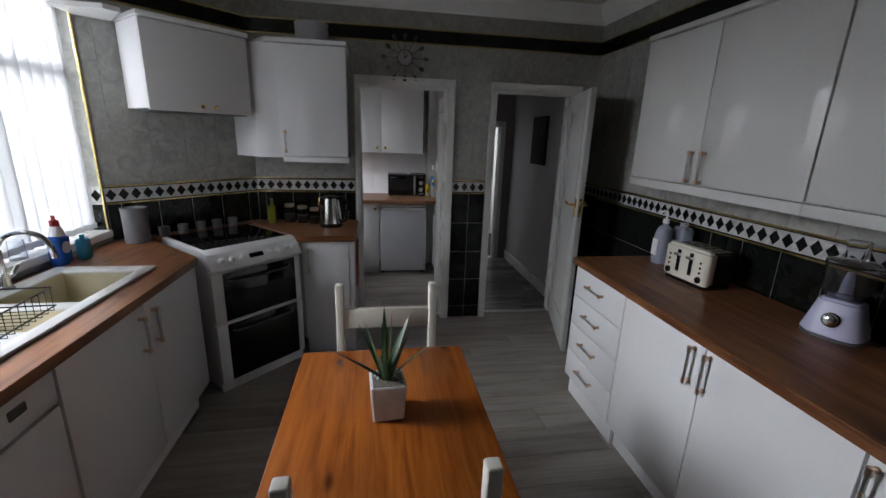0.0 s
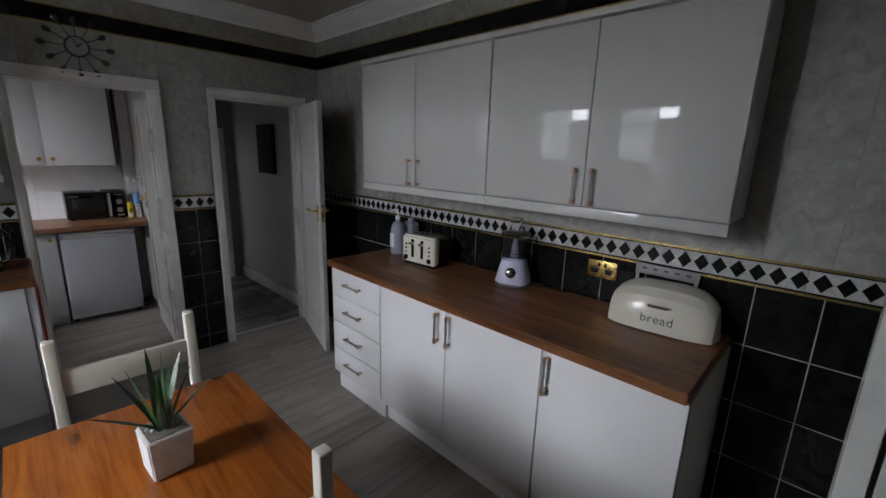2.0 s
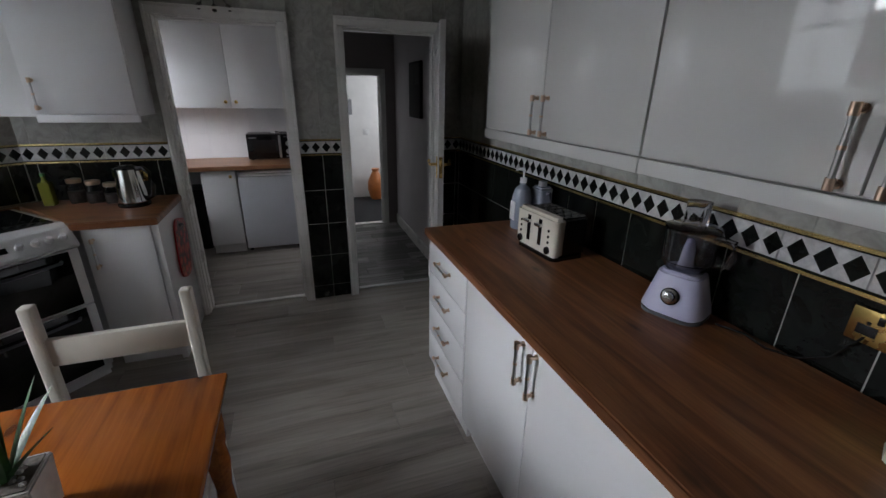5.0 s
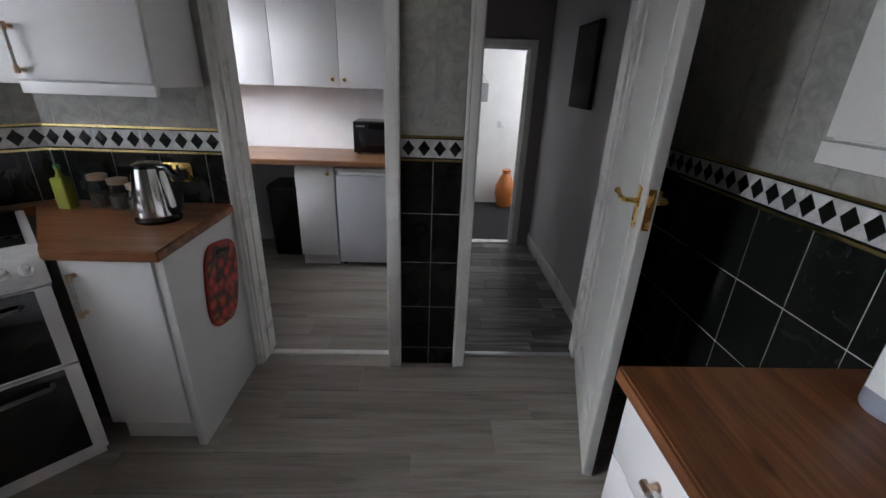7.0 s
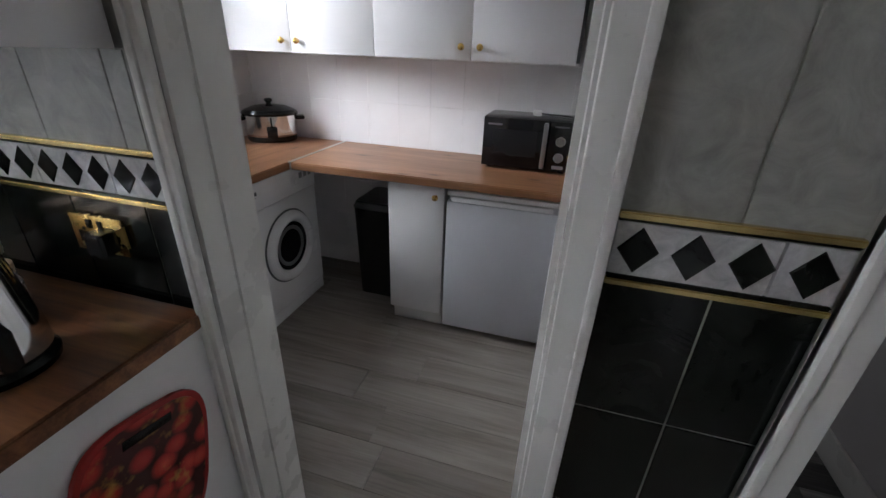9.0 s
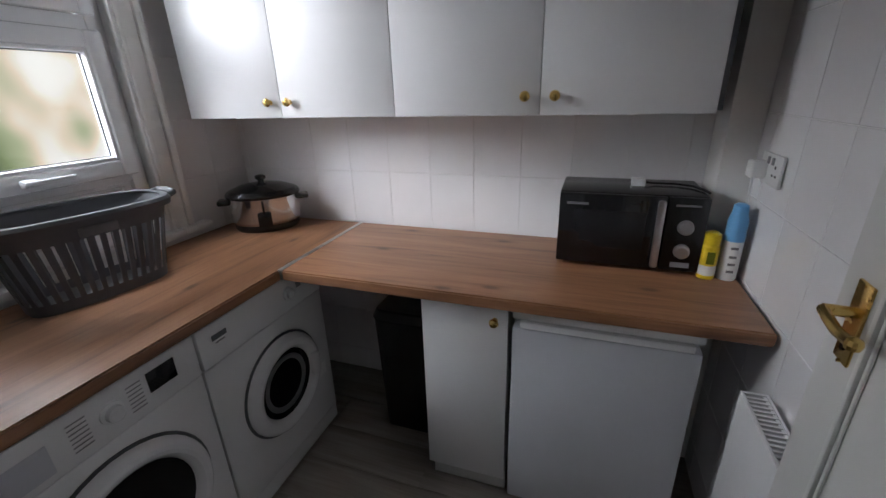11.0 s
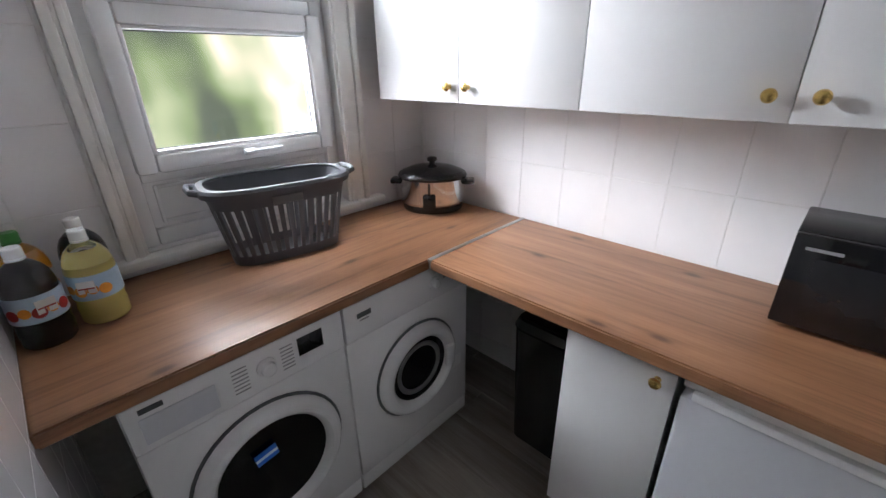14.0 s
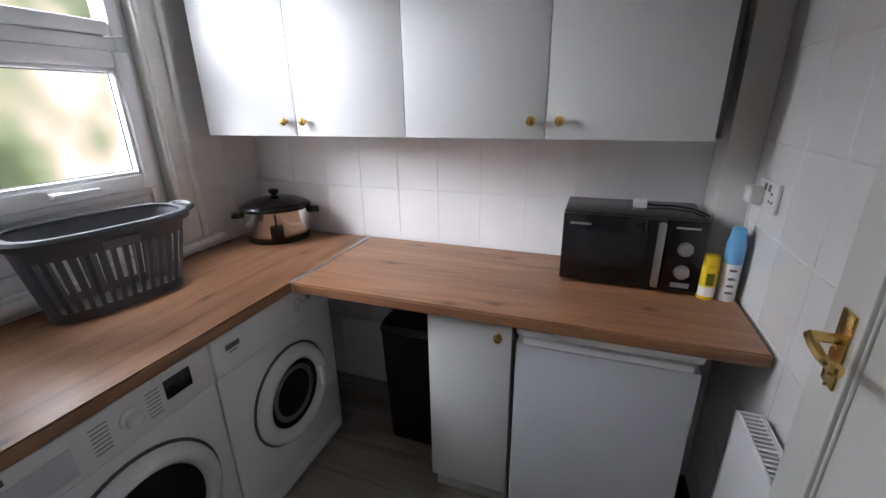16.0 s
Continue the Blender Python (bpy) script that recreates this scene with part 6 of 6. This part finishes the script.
for z in (0.165, 0.085):
    k = part("dial", lathe([(0.024, 0), (0.022, 0.014), (0.017, 0.017)], 24), M_BRUSHED, cp)
    k.matrix_basis = pose(0.166, -0.008, z, 90, 0, 0)
part("print_strip", box(0.13, 0.2, -0.0092, -0.0078, 0.232, 0.238), M_GREYPRINT, cp)
part("print_strip", box(0.14, 0.195, -0.0092, -0.0078, 0.028, 0.045), M_GREYPRINT, cp)
part("badge", box(-0.2, -0.13, -0.0092, -0.0078, 0.222, 0.23), M_GREYPRINT, d)
pg = thing("plug_on_cable", (0.505, 6.49, UT + 0.262), "white plug on a black cable lying on the microwave", "plug")
part("plug", box(-0.022, 0.022, -0.02, 0.02, 0, 0.025, bevel=0.005), M_SOCKETW, pg)
part("cable", tube([(0.02, 0, 0.012), (0.06, 0.02, 0.006), (0.12, 0.02, 0.006), (0.17, -0.01, 0.006), (0.19, -0.06, 0.006), (0.2, -0.1, 0.004)], 0.004, 6), M_BLACK_PL, pg)

cn = thing("spray_can", (0.725, 6.345, UT), "yellow polish spray can with a yellow cap", "spray can")
part("can", lathe([(0.026, 0), (0.028, 0.004), (0.028, 0.12), (0.022, 0.13)], 20), M_YELLOW, cn)
part("cap", lathe([(0.026, 0.128), (0.026, 0.165), (0.018, 0.172)], 20), M_YELLOW, cn)
part("label", lathe([(0.0284, 0.015), (0.0286, 0.017), (0.0286, 0.05), (0.0284, 0.052)], 20), M_LABEL, cn, "pale printed band")
part("print_mark", box(-0.012, 0.012, -0.0295, -0.0275, 0.06, 0.105), M_GREENB, cn)
cn.scale = (0.92, 0.92, 0.9)
cn = thing("spray_can", (0.785, 6.352, UT), "white and sky blue air freshener can", "spray can")
part("can", lathe([(0.029, 0), (0.031, 0.004), (0.031, 0.15), (0.029, 0.16)], 22), M_LABEL, cn)
part("cap", lathe([(0.031, 0.158), (0.031, 0.2), (0.024, 0.225), (0.022, 0.25), (0.012, 0.256)], 22), M_SKYBLUE, cn)
part("print_band", lathe([(0.0313, 0.135), (0.0316, 0.137), (0.0316, 0.157), (0.0313, 0.159)], 22), M_SKYBLUE, cn)
for z in (0.03, 0.055, 0.08, 0.11):
    part("print_mark", box(-0.012, 0.01, -0.0325, -0.0305, z, z + 0.008), M_STONE, cn)
cn.scale = (0.9, 0.9, 0.97)
double_socket((XUE - 0.008, 6.31, 1.245, 0, 0, -90), M_SOCKETW, True, "white double wall socket with a plug")
cb2 = thing("appliance_cable", (XUE - 0.03, 6.345, 0), "white cable hanging from the wall socket", "cable")
part("cable", tube([(-0.01, 0, 1.22), (-0.005, 0.01, 1.14), (0.004, 0.02, 1.0), (0.0, 0.03, UT + 0.004)], 0.0035, 6), M_SOCKETW, cb2)

rd = thing("radiator", (XUE, 0, 0), "white panel radiator with a slotted top grille", "radiator")
part("front_panel", box(-0.078, -0.066, 5.0, 5.965, 0.15, 0.735, bevel=0.005, seg=3), M_APPL, rd)
part("back_panel", box(-0.03, -0.02, 5.0, 5.965, 0.15, 0.735), M_APPL, rd)
part("side_cover", box(-0.078, -0.016, 5.96, 5.967, 0.16, 0.738, bevel=0.001), M_APPL, rd)
part("bracket", box(-0.02, 0.0, 5.2, 5.24, 0.2, 0.68), M_APPL, rd)
part("bracket", box(-0.02, 0.0, 5.75, 5.79, 0.2, 0.68), M_APPL, rd)
grille = part("grille", bar_frame(0, 5.0, 5.965, 0, 0.062, 0.006, 0.004, 0.001), M_APPL, rd)
grille.matrix_basis = pose(-0.016, 0, 0.736, 0, -90, 0)
for k in range(60):
    y = 5.01 + k * 0.0158
    part("louvre", box(-0.07, -0.024, y, y + 0.006, 0.731, 0.737), M_APPL, grille.parent)
part("valve", cyl((-0.047, 5.99, 0.0), (-0.047, 5.99, 0.2), 0.008, 10), M_CHROME, rd)

bn = thing("waste_bin", (-0.335, 6.42, 0), "tall black plastic bin under the worktop", "bin")
part("body", soften(rounded_slab(0.13, 0.15, 0.0, 0.58, 0.04, taper=1.12), 0.006), M_BLACK_PL, bn)
part("lid", soften(rounded_slab(0.15, 0.172, 0.58, 0.625, 0.045, taper=0.92), 0.008), M_BLACK_PL, bn)

# ---- hall and far room ----
pc = thing("wall_picture", (HX - 0.001, 5.725, 1.59), "dark black and white city canvas print, unframed", "picture")
part("canvas", box(-0.03, 0.0, -0.19, 0.19, -0.25, 0.25, bevel=0.003), M_DARKPIC, pc)
part("sky_print", box(-0.0308, -0.0298, -0.17, 0.17, 0.05, 0.23), M_PRINTSKY, pc, "smoky grey printed sky")
part("tower_print", prism([(-0.0316, -0.02), (-0.0306, -0.02), (-0.0306, 0.02), (-0.0316, 0.02)], 0.05, 0.12), M_DARKPIC, pc, "dark printed tower")
part("spire_print", box(-0.0316, -0.0306, -0.006, 0.006, 0.12, 0.2), M_DARKPIC, pc)
vs = thing("floor_vase", (1.84, 7.98, 0), "tall orange terracotta floor vase on the carpet", "vase")
part("vase", lathe([(0.07, 0), (0.09, 0.02), (0.125, 0.16), (0.12, 0.27), (0.07, 0.38), (0.045, 0.43), (0.06, 0.47), (0.05, 0.47)], 28), M_TERRA, vs)
wl = thing("wall_plaque", (1.47, 8.149, 1.38), "small grey plaque hanging from a cord", "wall decoration")
part("plaque", box(-0.09, 0.09, -0.018, 0, -0.13, 0.08, bevel=0.004), M_GREYPRINT, wl)
part("cord", tube([(-0.07, -0.008, 0.08), (0, -0.006, 0.22), (0.07, -0.008, 0.08)], 0.003, 6), M_GREYPRINT, wl)
sw = thing("light_switch", (1.75, 8.149, 1.0), "white light switch on the far room wall", "switch")
part("plate", box(-0.043, 0.043, -0.009, 0, -0.043, 0.043, bevel=0.003), M_SOCKETW, sw)
part("rocker", box(-0.012, 0.012, -0.013, -0.008, -0.018, 0.018, bevel=0.002), M_SOCKETW, sw)


# ---- tiles, border and floorboards ----
PIECES = {}


def tile_mesh(w, h, t, material):
    gap = 0.0034 if material is M_BLACK_TILE else 0.0018
    key = (round(w, 3), round(h, 3), t, material.name)
    if key not in PIECES:
        a, b, e = w / 2 - gap / 2, h / 2 - gap / 2, min(0.0012, w * 0.2)
        bm = bmesh.new()
        lo = [bm.verts.new((x, 0, z)) for x, z in ((-a, -b), (a, -b), (a, b), (-a, b))]
        hi = [bm.verts.new((x, -t, z)) for x, z in ((-a + e, -b + e), (a - e, -b + e), (a - e, b - e), (-a + e, b - e))]
        bm.faces.new(hi)
        for i in range(4):
            bm.faces.new((lo[i], lo[(i + 1) % 4], hi[(i + 1) % 4], hi[i]))
        bmesh.ops.recalc_face_normals(bm, faces=bm.faces)
        PIECES[key] = mesh_of("tile", bm, material, False)
    return PIECES[key]


def tile_area(wall, a, b, n, u0, u1, z0, z1, tw, th, uo, zo, material, skip=(), t=0.003, name="tile"):
    """Tiles on the plane through plan point a, running towards b, facing n, between u0..u1 along it; uo, zo: a joint's place."""
    a, b, n = Vector((*a, 0)), Vector((*b, 0)), Vector((*n, 0))
    d = (b - a).normalized()
    m = Matrix.Identity(4)
    m.col[0][:3], m.col[1][:3], m.col[2][:3] = (d.x, d.y, 0), (-n.x, -n.y, 0), (0, 0, 1)
    if m.determinant() < 0:
        m.col[0][:3] = (-d.x, -d.y, 0)
    us = sorted({u0, u1, *[uo + k * tw for k in range(-60, 60) if u0 + 0.004 < uo + k * tw < u1 - 0.004]})
    zs = sorted({z0, z1, *[zo + k * th for k in range(-20, 20) if z0 + 0.004 < zo + k * th < z1 - 0.004]})
    for p, q in zip(us, us[1:]):
        for r, s in zip(zs, zs[1:]):
            rects = [(p, q, r, s)]
            for k0, k1, l0, l1 in skip:
                nxt = []
                for x0, x1, y0, y1 in rects:
                    if x1 <= k0 or x0 >= k1 or y1 <= l0 or y0 >= l1:
                        nxt.append((x0, x1, y0, y1))
                        continue
                    for c in ((x0, min(x1, k0), y0, y1), (max(x0, k1), x1, y0, y1), (max(x0, k0), min(x1, k1), y0, min(y1, l0)), (max(x0, k0), min(x1, k1), max(y0, l1), y1)):
                        if c[1] - c[0] > 0.006 and c[3] - c[2] > 0.006:
                            nxt.append(c)
                rects = nxt
            for x0, x1, y0, y1 in rects:
                ob = new(name, tile_mesh(x1 - x0, y1 - y0, t, material))
                ob.parent = wall
                c = a + d * ((x0 + x1) / 2)
                ob.matrix_basis = Matrix.Translation((c.x, c.y, (y0 + y1) / 2)) @ m


BL0, BL1 = 1.138, 1.246                                # border strip
TWD, THT = 0.2055, 0.2575
doors = [(D1[0] - 0.036, D1[1] + 0.052, 0, D1[3] + 0.052), (D2[0] - 0.052, D2[1] + 0.052, 0, D2[3] + 0.052)]
nskip = [(a - DB.x, b - DB.x, lo, hi) for a, b, lo, hi in doors]
N0, N1 = (DB.x, YN), (XE, YN)
LEN = XE - DB.x
base_n = (0.0, -0.06 - DB.x, 0, 0.87)
tile_area(wall_n, N0, N1, (0, -1), 0, LEN, 0, BL0, TWD, THT, 0.891 - DB.x, BL0, M_BLACK_TILE, nskip + [base_n])
tile_area(wall_n, N0, N1, (0, -1), 0, LEN, BL1, 2.275, TWD, 1.1, 0.891 - DB.x, BL1, M_GREY_TILE, nskip + [(0.0, -0.085 - DB.x, 1.42, 2.18)])
E0, E1 = (XE, 0), (XE, YN)
tile_area(wall_e, E0, E1, (-1, 0), 1.114, YN - 0.008, 0, BL0, TWD, THT, 1.463, BL0, M_BLACK_TILE, [(1.52, 3.58, 0, 0.87)])
tile_area(wall_e, E0, E1, (-1, 0), 1.114, YN - 0.008, BL1, 2.275, TWD, 1.1, 1.463, BL1, M_GREY_TILE, [(1.555, 3.713, 1.41, 2.15)])
DL = (DB - DA).length
tile_area(wall_d, (DA.x, DA.y), (DB.x, DB.y), (DN.x, DN.y), 0.006, DL - 0.004, TOP, BL0, TWD, THT, DL / 2, BL0, M_BLACK_TILE)
tile_area(wall_d, (DA.x, DA.y), (DB.x, DB.y), (DN.x, DN.y), 0.006, DL - 0.004, BL1, 2.275, TWD, 1.1, DL / 2, BL1, M_GREY_TILE)

# border: marbled strip tiles with raised black diamonds between gilt beads
bm = bmesh.new()
q = [bm.verts.new(p) for p in ((0, 0, -0.036), (0.0285, 0, 0), (0, 0, 0.036), (-0.0285, 0, 0))]
q2 = [bm.verts.new(p) for p in ((0, -0.0025, -0.033), (0.026, -0.0025, 0), (0, -0.0025, 0.033), (-0.026, -0.0025, 0))]
bm.faces.new(q2)
for i in range(4):
    bm.faces.new((q[i], q[(i + 1) % 4], q2[(i + 1) % 4], q2[i]))
bmesh.ops.recalc_face_normals(bm, faces=bm.faces)
DIAMOND = mesh_of("diamond", bm, M_BLACK_TILE, False)
BORDERS = [(wall_n, (DB.x, YN), (-0.056, YN), (0, -1)), (wall_n, (D1[1] + 0.054, YN), (D2[0] - 0.054, YN), (0, -1)), (wall_n, (D2[1] + 0.054, YN), (XE, YN), (0, -1)),
           (wall_e, (XE, 1.114), (XE, YN - 0.01), (-1, 0)), (wall_d, (DA.x, DA.y), (DB.x, DB.y), (DN.x, DN.y))]
for w, a, b, n in BORDERS:
    ln = (Vector(b) - Vector(a)).length
    tile_area(w, a, b, n, 0.0, ln, BL0 + 0.012, BL1 - 0.012, TWD, 0.2, 0.0, 0.5, M_BORDER_W, t=0.008, name="border_tile")
    a3, b3, n3 = (*a, 0), (*b, 0), Vector((*n, 0))
    for z0, z1, dp, mt, nm in ((BL0 + 0.007, BL0 + 0.0125, 0.0095, M_BLACK_TILE, "pencil_line"), (BL1 - 0.0125, BL1 - 0.007, 0.0095, M_BLACK_TILE, "pencil_line"), (BL0 - 0.003, BL0 + 0.007, 0.014, M_GOLD, "gilt_bead"), (BL1 - 0.007, BL1 + 0.003, 0.014, M_GOLD, "gilt_bead")):
        part(nm, run_box(a3, b3, n3, dp, z0, z1, 0.002), mt, w)
    d = (Vector(b3) - Vector(a3)).normalized()
    m = Matrix.Identity(4)
    m.col[0][:3], m.col[1][:3] = (d.x, d.y, 0), (-n3.x, -n3.y, 0)
    if m.determinant() < 0:
        m.col[0][:3] = (-d.x, -d.y, 0)
    cnt = max(1, int(ln / 0.064))
    for k in range(cnt):
        c = Vector(a3) + d * ((k + 0.5) * ln / cnt) + n3 * 0.0078
        ob = new("diamond", DIAMOND)
        ob.parent = w
        ob.matrix_basis = Matrix.Translation((c.x, c.y, (BL0 + BL1) / 2)) @ m

# reveal of the kitchen window, tiled with the border
part("reveal_tile", box(XW - 0.14, XW - 0.004, 4.076, 4.09, BL1, 2.28), M_GREY_TILE, wall_w)
part("reveal_tile", box(XW - 0.14, XW - 0.004, 4.076, 4.09, 0.985, BL0), M_BLACK_TILE, wall_w)
part("reveal_border", box(XW - 0.14, XW - 0.004, 4.078, 4.09, BL0, BL1), M_BORDER_W, wall_w)
for x in (XW - 0.035, XW - 0.105):
    ob = new("diamond", DIAMOND)
    ob.parent = wall_w
    ob.matrix_basis = pose(x, 4.0778, (BL0 + BL1) / 2)
part("corner_bead", box(XW - 0.006, XW + 0.006, 4.07, 4.086, 0.985, 2.28, bevel=0.002), M_GOLD, wall_w)

# white tiles in the utility room
tile_area(wall_ub, (XUW, YB), (XUE, YB), (0, -1), 0, 0.735 - XUW, UT, 1.42, 0.2, 0.25, -0.727 - XUW, 1.135, M_WHITE_TILE, t=0.002)
tile_area(wall_ub, (XUW, YB), (XUE, YB), (0, -1), 0, 0.735 - XUW, 0.0, UT - 0.04, 0.2, 0.25, -0.727 - XUW, 1.135, M_WHITE_TILE, t=0.002)
tile_area(wall_uw, (XUW, YU), (XUW, YB), (1, 0), 0.01, YB - YU - 0.008, UT, 2.45, 0.2, 0.25, 0.1, 1.14, M_WHITE_TILE, [(5.235 - YU, 6.245 - YU, 0.90, 2.3)], t=0.002)
tile_area(wall_ue, (XUE, YU), (XUE, YB), (-1, 0), 0.01, 6.47 - YU, 0, 2.45, 0.2, 0.25, 0.05, 1.14, M_WHITE_TILE, t=0.002)
tile_area(wall_us, (XUW, YU + 0.012), (XUE, YU + 0.012), (0, 1), 0.008, -0.03 - XUW, 0, 2.45, 0.2, 0.25, 0.1, 1.14, M_WHITE_TILE, t=0.002)


# floorboards
def boards(floor, x0, x1, y0, y1, length, width, material, seed, gap=0.0012):
    rg = random.Random(seed)
    y, row = y0, 0
    while y < y1 - 0.01:
        w = min(width, y1 - y)
        x = x0 - rg.uniform(0, length)
        while x < x1:
            a, b = max(x, x0), min(x + length, x1)
            if b - a > 0.02:
                key = ("board", round(b - a, 2), round(w, 3), material.name)
                L = round(b - a, 2)
                if key not in PIECES:
                    PIECES[key] = mesh_of("floorboard", box(-L / 2 + gap / 2, L / 2 - gap / 2, -w / 2 + gap / 2, w / 2 - gap / 2, -0.012, 0.0, bevel=0.0012, seg=1), material, False)
                ob = new("floorboard", PIECES[key])
                ob.parent = floor
                ob.matrix_basis = pose((a + b) / 2, y + w / 2, -0.0005 * (row % 2))
            x += length
        y += w
        row += 1


boards(floor_k, XW, XE, 0.0, 4.855, 1.2, 0.19, M_FLOOR_X, 3)
boards(floor_u, XUW, XUE + 0.01, 4.862, YB, 1.2, 0.19, M_FLOOR_X, 5)
boards(floor_h, 0.87, 1.99, 4.862, 6.66, 0.42, 0.14, M_FLOOR_H, 9)
